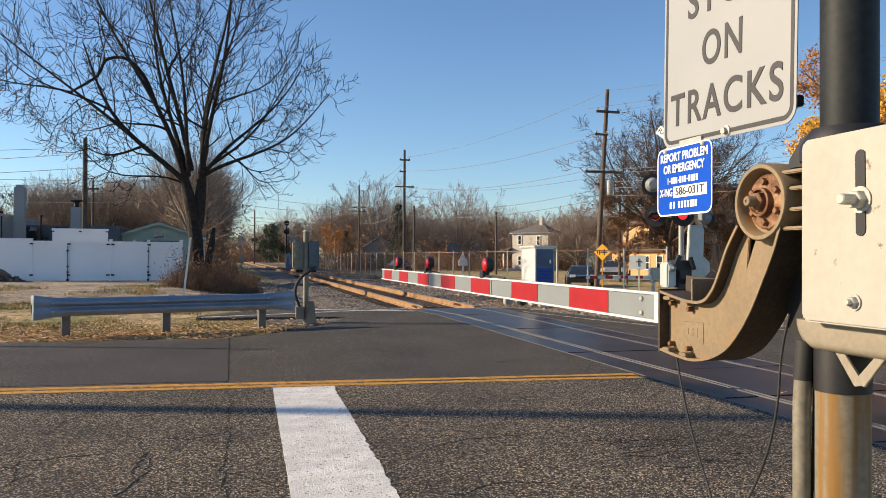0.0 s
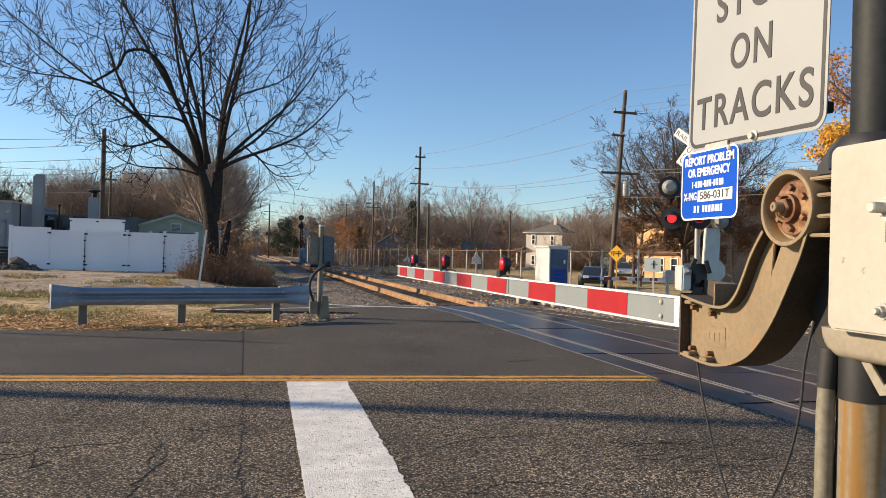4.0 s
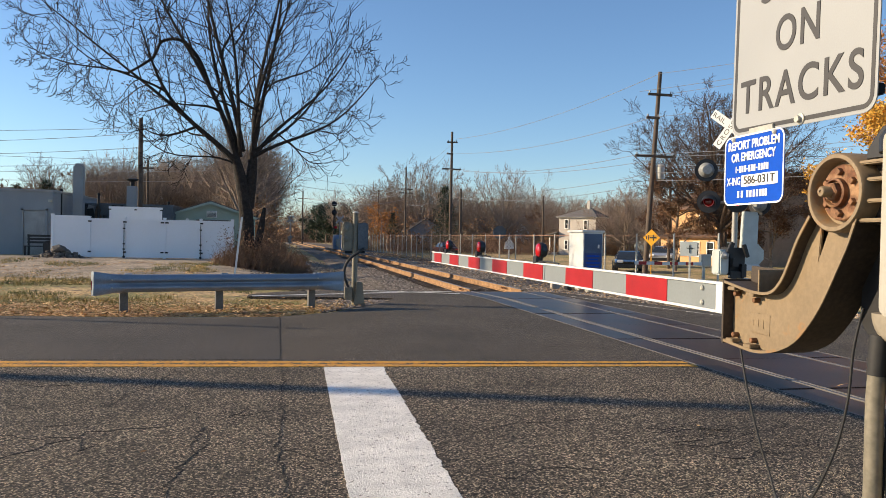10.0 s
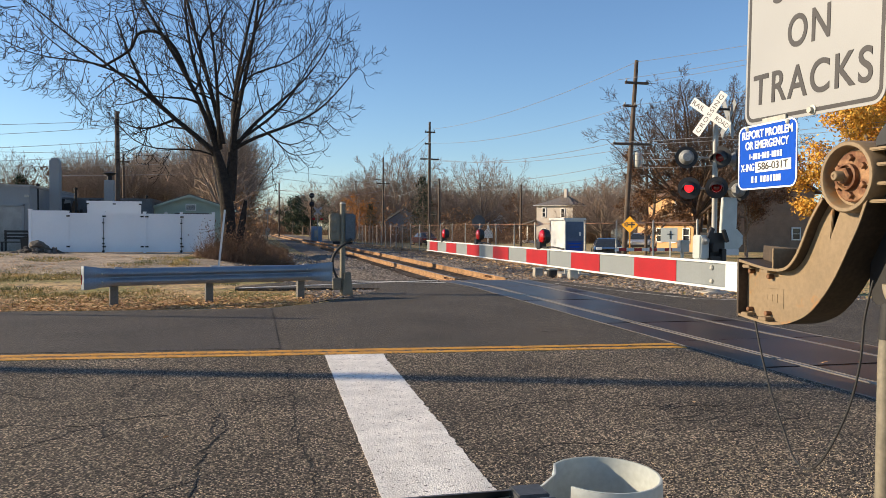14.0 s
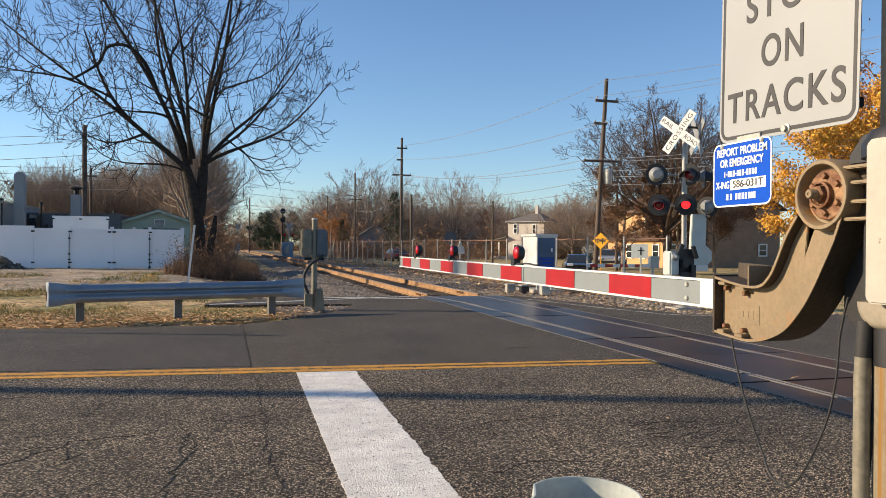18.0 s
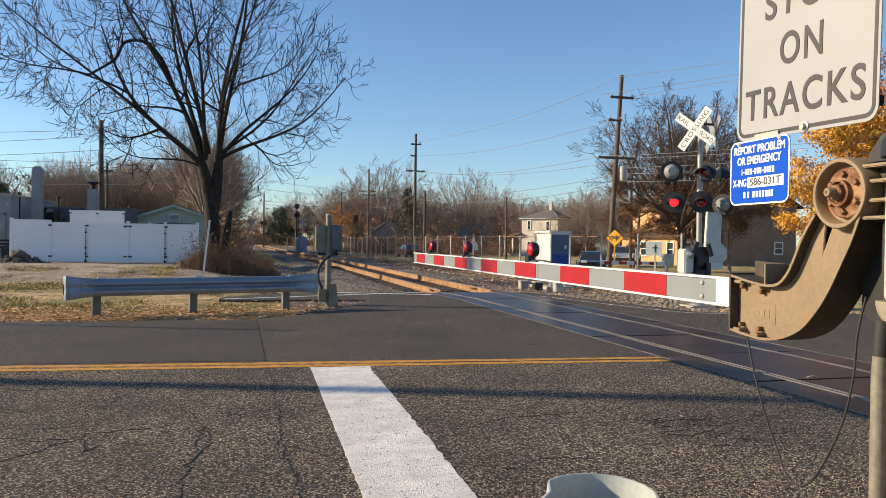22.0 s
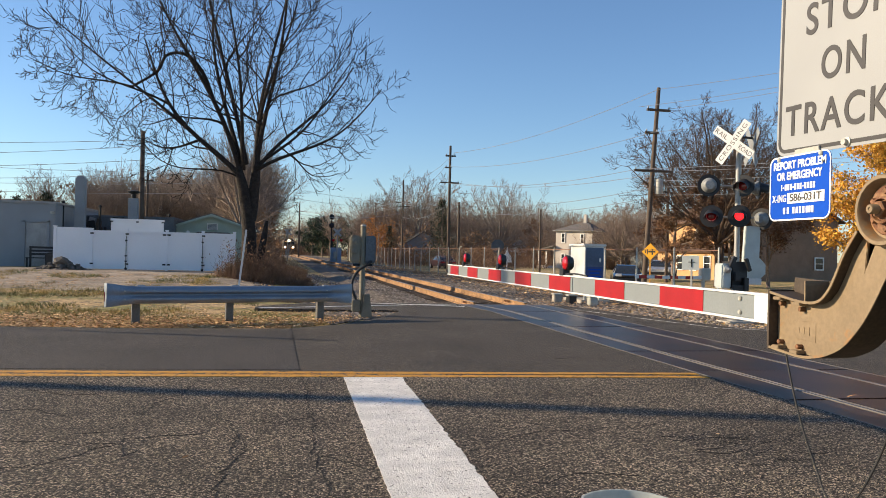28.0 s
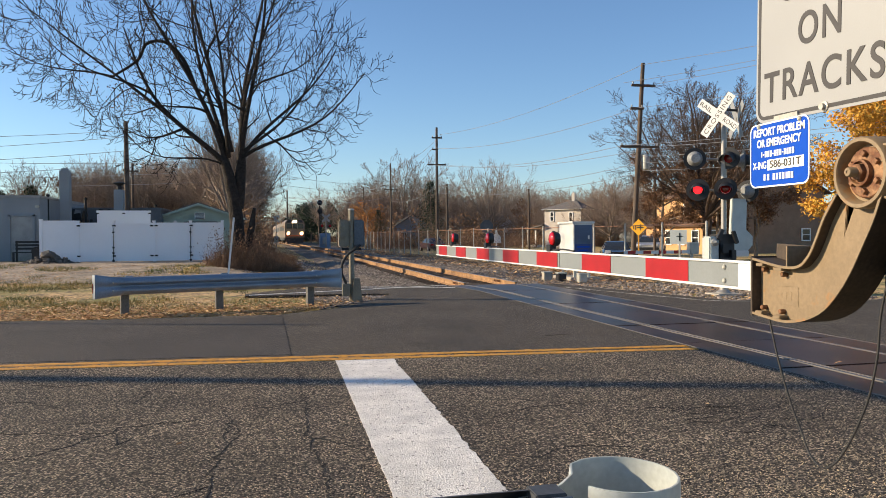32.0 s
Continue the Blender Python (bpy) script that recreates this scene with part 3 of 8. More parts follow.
for off in (-0.72, 0.72):
    r = part("rail", sweep(RAIL, 19.8, 420, off, 0.06), RUST, track, "rust-brown steel rail")
    part("rail_head", sweep([(-0.034, -0.008), (0.034, -0.008), (0.03, -0.001), (-0.03, -0.001)], 19.8, 420, off, 0.062), RAIL_TOP, r, "polished rail top")
    near_x = 5.08 if off < 0 else 6.32
    part("rail_head", Shape().prism([(near_x - 0.024, -60), (near_x + 0.024, -60), (near_x + 0.024, 17.5), (track_x(20) + off + 0.024, 19.97), (track_x(20) + off - 0.024, 19.97), (near_x - 0.024, 17.5)], -0.03, 0.005), RAIL_TOP, track, "polished rail flush with the road")
bed = [(-3.4, -0.3), (-2.4, -0.12), (-1.2, -0.15), (1.2, -0.15), (2.4, -0.12), (6.0, -0.2), (6.0, -0.4), (-3.4, -0.5)]
tagged(part("ballast_bed", sweep(bed, 19.9, 420, 0), BALLAST), "grey crushed stone ballast", kind="structure")

# sleepers, seen between the rails beyond the road
tie_me = mesh_of("sleeper", Shape().box((0, 0, -0.09), (2.6, 0.22, 0.18)), TIE, bevel=0.01)
for k in range(70):
    y = 20.4 + 0.56 * k
    part("sleeper", tie_me, None, track, at=pose(track_x(y), y, -0.112))
plate_me = mesh_of("joint_bar", Shape().box((0, 0, -0.055), (0.085, 0.62, 0.06)), RUST, bevel=0.008)
for y, off in ((20.6, -0.72), (21.4, 0.72), (25.5, -0.72), (24.6, 0.72), (33, -0.72), (34, 0.72)):
    b = part("joint_bar", plate_me, None, track, "rusty joint bar", at=pose(track_x(y) + off, y, 0.045))
bolt_me = mesh_of("joint_bolt", Shape().lathe((0, 0, 0), [(0.03, 0.03), (0.03, -0.03), (0, -0.03)], "x", 6), RUSTY)
for y, off in ((20.6, -0.72), (21.4, 0.72)):
    for d in (-0.22, -0.08, 0.08, 0.22):
        for sx in (-0.06, 0.06):
            part("joint_bolt", bolt_me, None, track, at=pose(track_x(y) + off + sx, y + d, -0.005))
part("rail_ramp", Shape().prism([(19.9, -0.1), (19.9, 0.0), (20.3, 0.03), (20.3, -0.1)], 4.72, 4.755, "x"), RUST, track)

# crossing panels: rubber slabs between and beside the rails, each with its own edges
deck = thing("crossing_deck", pose(0, 0, 0), "dark glossy rubber crossing panels with joints", "crossing deck", kind="structure")
for name, x0, x1, s0, s1 in (("field", 4.58, 5.03, 4.30, 4.755), ("gauge", 5.13, 6.275, 4.845, 6.195), ("field_east", 6.365, 6.84, 6.285, 6.80)):
    me = mesh_of("panel", Shape().box((0, 0, -0.05), (x1 - x0 - 0.006, 1.80, 0.1)), RUBBER, bevel=0.006)
    for k in range(14):
        y = 16.58 - 1.83 * k
        part("panel", me, None, deck, at=pose((x0 + x1) / 2, y, 0.002 + 0.002 * math.sin(k * 3.1 + x0), 0, 0, 0))
    part("panel", Shape().prism([(x0 + 0.003, 17.51), (x1 - 0.003, 17.51), (s1, 19.7), (s0, 19.7)], -0.1, 0.003), RUBBER, deck, bevel=0.006)
flat("deck_base", [(4.56, -9), (6.86, -9), (6.86, 17.5), (6.82, 19.7), (4.28, 19.7), (4.56, 17.5)], -0.06, BLACK, "dark bed under the crossing panels", 0.06)
for xa, xb in ((4.588, 4.315), (6.83, 6.79)):
    flat("deck_edge", [(xa - 0.01, -9), (xa + 0.01, -9), (xa + 0.01, 17.5), (xb + 0.01, 19.6), (xb - 0.01, 19.6), (xa - 0.01, 17.5)], 0.006, EDGE_STEEL, "steel edge strip of the crossing", 0.03)
for xa, xb in ((5.14, 4.86), (6.262, 6.18)):
    flat("flangeway_edge", [(xa - 0.006, -9), (xa + 0.006, -9), (xa + 0.006, 17.5), (xb + 0.006, 19.6), (xb - 0.006, 19.6), (xa - 0.006, 17.5)], 0.0065, EDGE_STEEL, "steel edge along the rail groove", 0.02)

# side cracks and scuffs
for k, pts in enumerate(([(-1.39, 5.46), (-1.75, 5.0), (-2.1, 4.9)], [(-2.6, 7.6), (-2.2, 7.3), (-1.9, 7.35)], [(-0.06, 6.2), (-0.3, 6.0), (-0.5, 6.05)], [(-0.05, 5.0), (0.15, 4.8), (0.25, 4.6)], [(0.5, 6.6), (0.7, 6.45), (0.9, 6.5)], [(0.45, 5.2), (0.62, 5.0), (0.85, 4.95)], [(1.2, 4.2), (1.5, 4.4), (1.9, 4.3)], [(-2.9, 5.2), (-2.6, 5.7), (-2.5, 6.3)], [(-0.65, 4.15), (-0.9, 3.9), (-1.1, 3.8)], [(-3.2, 10.9), (-2.0, 10.75), (-1.2, 10.9)])):
    crack("crack_%d" % (15 + k), pts, 0.005, 30 + k)

# a web of fine cracks in the worn wheel track
web = random.Random(77)
for k in range(12):
    x, y, a = web.uniform(2.5, 3.5), web.uniform(4.4, 5.3), web.uniform(-0.5, 0.7)
    n = web.uniform(0.12, 0.3)
    crack("crack_%d" % (25 + k), [(x, y), (x + n * math.cos(a), y + n * math.sin(a)), (x + 1.8 * n * math.cos(a + 0.5), y + 1.8 * n * math.sin(a + 0.5))], 0.005, 60 + k)

# pale gravel lot in front of the fence
lot = Shape()
lx = np.linspace(-46, -0.5, 32)
ly = np.linspace(22.5, 34.2, 10)
lot.add([(x, y + 0.7 * noise.noise((x * 0.3, 0, 5)) * (1 if y < 25 else 0), height(x, y) + 0.012) for y in ly for x in lx], [(j * 32 + i, j * 32 + i + 1, (j + 1) * 32 + i + 1, (j + 1) * 32 + i) for j in range(9) for i in range(31)])
tagged(part("gravel_lot", lot, GRAVEL, smooth=True, fix=False), "pale gravel lot in front of the fence", kind="structure")

# ---- near crossing gate, its signs and its arm
GX = 1.40
gate = thing("crossing_gate", pose(1.52, 1.60, 0), "tan and white painted crossing gate mechanism on a mast", "crossing gate")


def gp(name, shape, material, label="", parent=None, **kw):
    ob = part(name, shape, material, parent or gate, label, **kw)
    if parent is None or parent is gate:
        ob.matrix_basis = pose(-1.52, -1.60, 0)
    return ob


gp("mast_upper", Shape().tube([(1.50, 1.60, 1.60), (1.50, 1.60, 4.6)], 0.068, 28), DARK_STEEL, "dark grey steel mast", smooth=True)
gp("mast_lower", Shape().tube([(1.468, 1.589, -0.05), (1.468, 1.589, 1.20)], 0.0645, 28), YELLOW_POST, "rust-streaked cream steel post", smooth=True)
gp("mast_collar", Shape().lathe((1.50, 1.60, 0), [(0.07, 1.62), (0.115, 1.62), (0.115, 1.66), (0.09, 1.70), (0.07, 1.70)], "z", 28), BLACK, smooth=True)
gp("base_plate", Shape().box((1.5, 1.58, 0.02), (0.36, 0.36, 0.04)), GALV_WARM, bevel=0.006)
# housing behind the white plate, with a pan below that has rounded corners
gp("mechanism_housing", Shape().prism([(1.27, 1.66), (1.27, 1.24), (1.62, 1.24), (1.60, 1.66)], 1.41, 1.62, "x"), BLACK, "black mechanism housing", bevel=0.01, smooth=True)
pan_s, pan_n = Shape(), 0
for x, inset in ((1.388, 0.042), (1.392, 0.026), (1.402, 0.012), (1.420, 0.003), (1.445, 0.0), (1.62, 0.0)):
    ring_ = [(x, 1.26 + inset * 0.5, 1.215)]
    for cy, a0 in ((1.345, 180), (1.60, 270)):
        rr = 0.078 - inset * 0.6
        ring_ += [(x, cy + (0.085 - inset) * math.cos(radians(a0 + 11.25 * k)), 1.215 + rr * math.sin(radians(a0 + 11.25 * k))) for k in range(9)]
    ring_.append((x, 1.685 - inset, 1.215))
    pan_n = len(ring_)
    pan_s.v += ring_
pan_s.f = [(i * pan_n + k, i * pan_n + (k + 1) % pan_n, (i + 1) * pan_n + (k + 1) % pan_n, (i + 1) * pan_n + k) for i in range(5) for k in range(pan_n)]
pan_s.f += [tuple(range(pan_n)), tuple(5 * pan_n + k for k in reversed(range(pan_n)))]
gp("housing_pan", pan_s, CREAM, "cream cast pan with a rounded bottom", smooth=True)
# Black tubes stand in for the pan's shade on post and conduit.
gp("mast_sleeve", Shape().tube([(1.468, 1.589, 1.04), (1.468, 1.589, 1.20)], 0.0675, 28), BLACK, "black band for the pan's shade on the post", smooth=True)
gp("conduit_sleeve", Shape().tube([(1.398, 1.645, 1.06), (1.406, 1.645, 1.16)], 0.0235, 18), BLACK_RUBBER, "black band for the shade at the conduit's top", smooth=True)
gp("housing_hood", Shape().prism([(1.57, 1.62), (1.69, 1.62), (1.715, 1.42), (1.715, 1.24), (1.70, 1.18), (1.66, 1.15), (1.57, 1.2)], 1.445, 1.62, "x"), BLACK, "black gearbox cover", bevel=0.02, smooth=True)
gp("cable_hood", Shape().prism([(1.66, 1.70), (1.70, 1.69), (1.745, 1.64), (1.75, 1.60), (1.66, 1.60)], 1.43, 1.58, "x"), BLACK, bevel=0.012, smooth=True)
plate = gp("counterweight_plate", Shape().prism([(1.13, 1.216), (1.572, 1.216), (1.585, 1.222), (1.59, 1.236), (1.59, 1.640), (1.585, 1.654), (1.572, 1.66), (1.13, 1.66)], 1.345, 1.395, "x"), OFF_WHITE, "chipped white painted counterweight plate", bevel=0.005)
gp("slot", Shape().prism([(1.401 + 0.0145 * math.cos(a), (1.60 if a < math.pi else 1.435) + 0.0145 * math.sin(a)) for a in [math.pi * k / 6 for k in range(12)]], 1.3425, 1.347, "x"), BLACK)


def bolt(y, z, r, length, x=1.345, mtl=GALV_WARM):
    s = Shape().lathe((x, y, z), [(r * 1.9, 0.0), (r * 1.9, -0.004), (r * 1.1, -0.004), (r * 1.1, 0.0)], "x", 20)
    s.lathe((x, y, z), [(r * 1.35, -0.003), (r * 1.35, -0.003 - r * 1.0), (r * 1.2, -0.004 - r * 1.1), (0.0, -0.004 - r * 1.1)], "x", 6)
    s.lathe((x, y, z), [(r * 0.78, 0.0), (r * 0.78, -length), (r * 0.62, -length - 0.003), (0.0, -length - 0.003)], "x", 16)
    return s


gp("plate_bolt", bolt(1.401, 1.502, 0.016, 0.055), GALV_WARM, "threaded bolt with nut and washer")
gp("plate_bolt", bolt(1.418, 1.272, 0.010, 0.022), GALV_WARM, "threaded bolt with nut and washer")
gp("conduit", Shape().tube([(1.395, 1.645, -0.05), (1.395, 1.645, 1.0), (1.405, 1.645, 1.15)], 0.0218, 18), OLIVE, "grey conduit pipe", smooth=True)
gp("stay", Shape().prism([(1.555, 1.145), (1.525, 1.145), (1.462, 1.075), (1.492, 1.068)], 1.412, 1.420, "x"), CREAM, "cream stay plate", bevel=0.001)
gp("stay", Shape().prism([(1.395, 1.145), (1.425, 1.145), (1.482, 1.085), (1.455, 1.072)], 1.404, 1.412, "x"), CREAM, "cream stay plate", bevel=0.001)

# arm support: a ribbed S-shaped casting that turns on the hub
inner = [(2.333, 1.255), (2.18, 1.232), (2.09, 1.235), (2.04, 1.27), (2.006, 1.322), (1.966, 1.397), (1.915, 1.465)]
outer = [(1.735, 1.455), (1.765, 1.385), (1.806, 1.312), (1.852, 1.233), (1.901, 1.167), (1.964, 1.106), (2.032, 1.071), (2.10, 1.052), (2.18, 1.045), (2.333, 1.058)]
support = gp("arm_support", Shape().prism(inner + [(1.905, 1.46), (1.916, 1.346), (1.868, 1.45)] + outer, 1.436, 1.446, "x"), CAST, "rust-streaked tan cast arm support", bevel=0.002)


def rim(path, w, x0, x1):
    """A raised edge that follows a path in the casting's plane."""
    s = Shape()
    for i, (a, b) in enumerate(zip(path, path[1:])):
        d = Vector((b[0] - a[0], b[1] - a[1])).normalized()
        n = Vector((-d.y, d.x)) * w / 2
        e = d * w * 0.2
        s.prism([(a[0] - e.x + n.x, a[1] - e.y + n.y), (a[0] - e.x - n.x, a[1] - e.y - n.y), (b[0] + e.x - n.x, b[1] + e.y - n.y), (b[0] + e.x + n.x, b[1] + e.y + n.y)], x0, x1, "x")
    return s


def fine_path(p, n=5):
    out = []
    for i in range(len(p) - 1):
        p0, p1, p2, p3 = p[max(i - 1, 0)], p[i], p[i + 1], p[min(i + 2, len(p) - 1)]
        for k in range(n):
            t = k / n
            out.append(tuple(0.5 * (2 * b + (c - a) * t + (2 * a - 5 * b + 4 * c - d) * t * t + (3 * b - a - 3 * c + d) * t ** 3) for a, b, c, d in zip(p0, p1, p2, p3)))
    return out + [p[-1]]


def ribbon(path, w, x0, x1):
    """A smooth raised edge along a path in the casting's plane."""
    s, n = Shape(), len(path)
    for i, p in enumerate(path):
        d = Vector((path[min(i + 1, n - 1)][0] - path[max(i - 1, 0)][0], path[min(i + 1, n - 1)][1] - path[max(i - 1, 0)][1])).normalized()
        q = Vector((-d.y, d.x)) * w / 2
        s.v += [(x0, p[0] + q.x, p[1] + q.y), (x0, p[0] - q.x, p[1] - q.y), (x1, p[0] - q.x, p[1] - q.y), (x1, p[0] + q.x, p[1] + q.y)]
    s.f = [(4 * i + k, 4 * i + (k + 1) % 4, 4 * i + 4 + (k + 1) % 4, 4 * i + 4 + k) for i in range(n - 1) for k in range(4)] + [(0, 1, 2, 3), (4 * n - 1, 4 * n - 2, 4 * n - 3, 4 * n - 4)]
    return s


inner_f, outer_f = fine_path(inner), fine_path(outer)
# Rib sides and back web are a darker brown than the tan face.
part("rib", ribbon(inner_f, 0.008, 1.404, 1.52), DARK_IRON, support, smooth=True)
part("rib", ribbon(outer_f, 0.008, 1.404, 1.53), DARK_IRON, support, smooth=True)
part("rib_edge", ribbon(inner_f, 0.009, 1.400, 1.404), CAST, support, "worn tan edge of the rib", smooth=True)
part("rib_edge", ribbon(outer_f, 0.009, 1.400, 1.404), CAST, support, "worn tan edge of the rib", smooth=True)
# Black block fills the dark gap between arm support and plate.
part("gear_guard", Shape().prism([(1.70, 1.56), (1.80, 1.50), (1.842, 1.30), (1.845, 1.17), (1.81, 1.13), (1.70, 1.12)], 1.505, 1.62, "x"), BLACK, support, "black block behind the arm support", bevel=0.015, smooth=True)
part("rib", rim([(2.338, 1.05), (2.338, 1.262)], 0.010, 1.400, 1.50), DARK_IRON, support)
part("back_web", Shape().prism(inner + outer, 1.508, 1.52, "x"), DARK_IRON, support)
part("maker_plate", Shape().prism([(2.13, 1.095), (2.245, 1.10), (2.245, 1.16), (2.13, 1.165)], 1.4348, 1.4365, "x"), CAST, support, "raised panel of worn cast marks", bevel=0.0015)
for k in range(3):
    part("cast_mark", Shape().box((1.4343, 2.165 + 0.026 * k, 1.13), (0.0014, 0.008, 0.03 - 0.006 * k)), CAST, support)
# slotted lugs with rusty bolts
for y, z in ((2.295, 1.235), (2.19, 1.222), (2.30, 1.062), (2.20, 1.056)):
    part("lug", Shape().box((1.418, y, z), (0.035, 0.04, 0.012)), CAST, support, bevel=0.002)
    part("lug_bolt", Shape().lathe((1.43, y, z + (0.018 if z < 1.15 else -0.018)), [(0.009, 0.008), (0.009, -0.014), (0.007, -0.016)], "x", 6), RUSTY, support, "rusty bolt")
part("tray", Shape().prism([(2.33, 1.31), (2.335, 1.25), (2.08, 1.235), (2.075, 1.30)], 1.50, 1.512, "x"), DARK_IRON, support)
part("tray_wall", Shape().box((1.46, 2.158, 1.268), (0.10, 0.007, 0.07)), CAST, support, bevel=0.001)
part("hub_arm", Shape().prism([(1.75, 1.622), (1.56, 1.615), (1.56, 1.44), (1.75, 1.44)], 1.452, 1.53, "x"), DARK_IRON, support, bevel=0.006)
for z in (1.60, 1.555, 1.50, 1.45):
    part("hub_rib", Shape().box((1.432, 1.665, z), (0.05, 0.16, 0.010)), CAST, support, bevel=0.003)
hub = part("hub", Shape().lathe((1.40, 1.812, 1.526), [(0.108, 0.09), (0.108, 0.0), (0.104, -0.006), (0.094, -0.006), (0.09, 0.0), (0.086, 0.03), (0.0, 0.03)], "x", 40), CAST, support, "round cast hub with a raised rim", smooth=True)
part("hub_disc", Shape().lathe((1.40, 1.80, 1.526), [(0.076, 0.03), (0.076, 0.012), (0.073, 0.009), (0.0, 0.009)], "x", 36), RUST_DISC, support, "rusty hub disc", smooth=True)
part("hub_ring", Shape().lathe((1.40, 1.812, 1.526), [(0.040, 0.012), (0.040, -0.006), (0.034, -0.008), (0.032, 0.004), (0.0, 0.004)], "x", 28), RUST_DISC, support, smooth=True)
part("hub_nut", Shape().lathe((1.40, 1.817, 1.528), [(0.027, 0.008), (0.027, -0.012), (0.022, -0.016), (0.0, -0.016)], "x", 6), RUSTY, support, "large rusty axle nut")
part("axle_stub", Shape().lathe((1.40, 1.817, 1.528), [(0.015, 0.0), (0.015, -0.038), (0.012, -0.042), (0.005, -0.042), (0.004, -0.039), (0.0, -0.039)], "x", 16), CAST, support, "worn steel axle end", smooth=True)
for k in range(6):
    a = math.pi * 2 * k / 6 + 0.5
    part("hub_bolt", Shape().lathe((1.40, 1.80 + 0.056 * math.cos(a), 1.526 + 0.056 * math.sin(a)), [(0.010, 0.012), (0.010, -0.003), (0.008, -0.004)], "x", 4), RUSTY, support, "rusty bolt")

# power cord that hangs from the arm support and loops back to the housing
cord_pts = [(1.425, 2.275, 1.06), (1.42, 2.22, 0.921), (1.42, 2.155, 0.779), (1.42, 2.09, 0.675), (1.41, 2.035, 0.615), (1.40, 1.955, 0.60), (1.40, 1.88, 0.665), (1.41, 1.80, 0.826), (1.42, 1.768, 0.97), (1.43, 1.764, 1.107), (1.44, 1.745, 1.22)]


def spline(pts, n=6):
    pts = [Vector(p) for p in pts]
    out = []
    for i in range(len(pts) - 1):
        p0, p1, p2, p3 = pts[max(i - 1, 0)], pts[i], pts[i + 1], pts[min(i + 2, len(pts) - 1)]
        for k in range(n):
            t = k / n
            out.append(0.5 * (2 * p1 + (p2 - p0) * t + (2 * p0 - 5 * p1 + 4 * p2 - p3) * t * t + (3 * p1 - p0 - 3 * p2 + p3) * t ** 3))
    return out + [pts[-1]]


gp("power_cord", Shape().tube(spline(cord_pts), 0.0035, 8), BLACK_RUBBER, "thin black cord in a hanging loop", smooth=True)
gp("power_cord", Shape().tube(spline([(1.44, 1.65, 1.15), (1.42, 1.63, 0.9), (1.42, 1.655, 0.6), (1.42, 1.65, 0.1)]), 0.006, 8), BLACK_RUBBER, "black cord", smooth=True)

# striped arm across the lane
AX = 1.655
arm = gp("gate_arm", Shape().box((AX, 5.655, 1.17), (0.022, 6.45, 0.105)), ARM_GREY, "long gate arm striped red and grey with white edges", bevel=0.004)
part("arm_edge", Shape().box((AX - 0.004, 5.655, 1.226), (0.034, 6.45, 0.010)), ARM_WHITE, arm, "white edge trim", bevel=0.002)
part("arm_edge", Shape().box((AX - 0.004, 5.655, 1.113), (0.034, 6.45, 0.010)), ARM_WHITE, arm, "white edge trim", bevel=0.002)
part("arm_end", Shape().box((AX - 0.013, 2.607, 1.17), (0.005, 0.335, 0.104)), ARM_WHITE, arm, "white butt end")
STRIPE0 = 3.181
for k in range(7):
    y0 = STRIPE0 + 0.856 * k
    y1 = min(y0 + 0.424, 8.73)
    part("red_stripe", Shape().box((AX - 0.0125, (y0 + y1) / 2, 1.17), (0.003, y1 - y0, 0.104)), ARM_RED, arm, "red reflective stripe")
for y, z in ((2.88, 1.20), (2.88, 1.14)):
    part("arm_bolt", Shape().lathe((AX - 0.013, y, z), [(0.011, 0.0), (0.011, -0.004), (0.007, -0.008), (0, -0.008)], "x", 10), GALV_WARM, arm)
part("arm_joint", Shape().box((AX - 0.011, 4.86, 1.17), (0.008, 0.022, 0.108)), ARM_GREY, arm)
for y in (5.02, 6.68, 8.05):
    lamp = part("gate_lamp", Shape().lathe((AX, y, 1.315), [(0.0, -0.022), (0.03, -0.019), (0.046, -0.011), (0.05, -0.003), (0.05, 0.003), (0.0, 0.005)], "x", 20), RED_LENS, arm, "red gate lamp with two lenses", smooth=True)
    part("lamp_rim", Shape().ring((AX + 0.006, y, 1.315), 0.054, 0.048, 0.012, "x", 20), BLACK, lamp)
    part("lamp_hood", Shape().lathe((AX + 0.012, y, 1.315), [(0.058, -0.012), (0.058, 0.0), (0.046, 0.035), (0.0, 0.045)], "x", 16), BLACK, lamp, bevel=0.004)
    part("lamp_foot", Shape().box((AX, y + 0.02, 1.25), (0.05, 0.075, 0.05)).box((AX, y - 0.06, 1.238), (0.02, 0.12, 0.014)).box((AX + 0.01, y + 0.012, 1.28), (0.03, 0.035, 0.05)), BLACK, lamp, "black clamp", bevel=0.003)
    gp("lamp_cord", Shape().tube(spline([(AX, y - 0.05, 1.24), (AX, y - 0.2, 1.245), (AX, y - 0.4, 1.236)]), 0.006, 6), BLACK_RUBBER)

# signs on the mast: both face along the road
stop_sign = thing("track_sign", pose(GX, 1.984, 2.132, 1.2, 0, 0), "white reflective rectangular sign with dark lettering and border", "road sign")


def rounded(w, h, r, n=6):
    pts = []
    for cx, cy, a0 in ((w / 2 - r, h / 2 - r, 0), (-w / 2 + r, h / 2 - r, 90), (-w / 2 + r, -h / 2 + r, 180), (w / 2 - r, -h / 2 + r, 270)):
        pts += [(cx + r * math.cos(radians(a0 + 90 * k / n)), cy + r * math.sin(radians(a0 + 90 * k / n))) for k in range(n + 1)]
    return pts


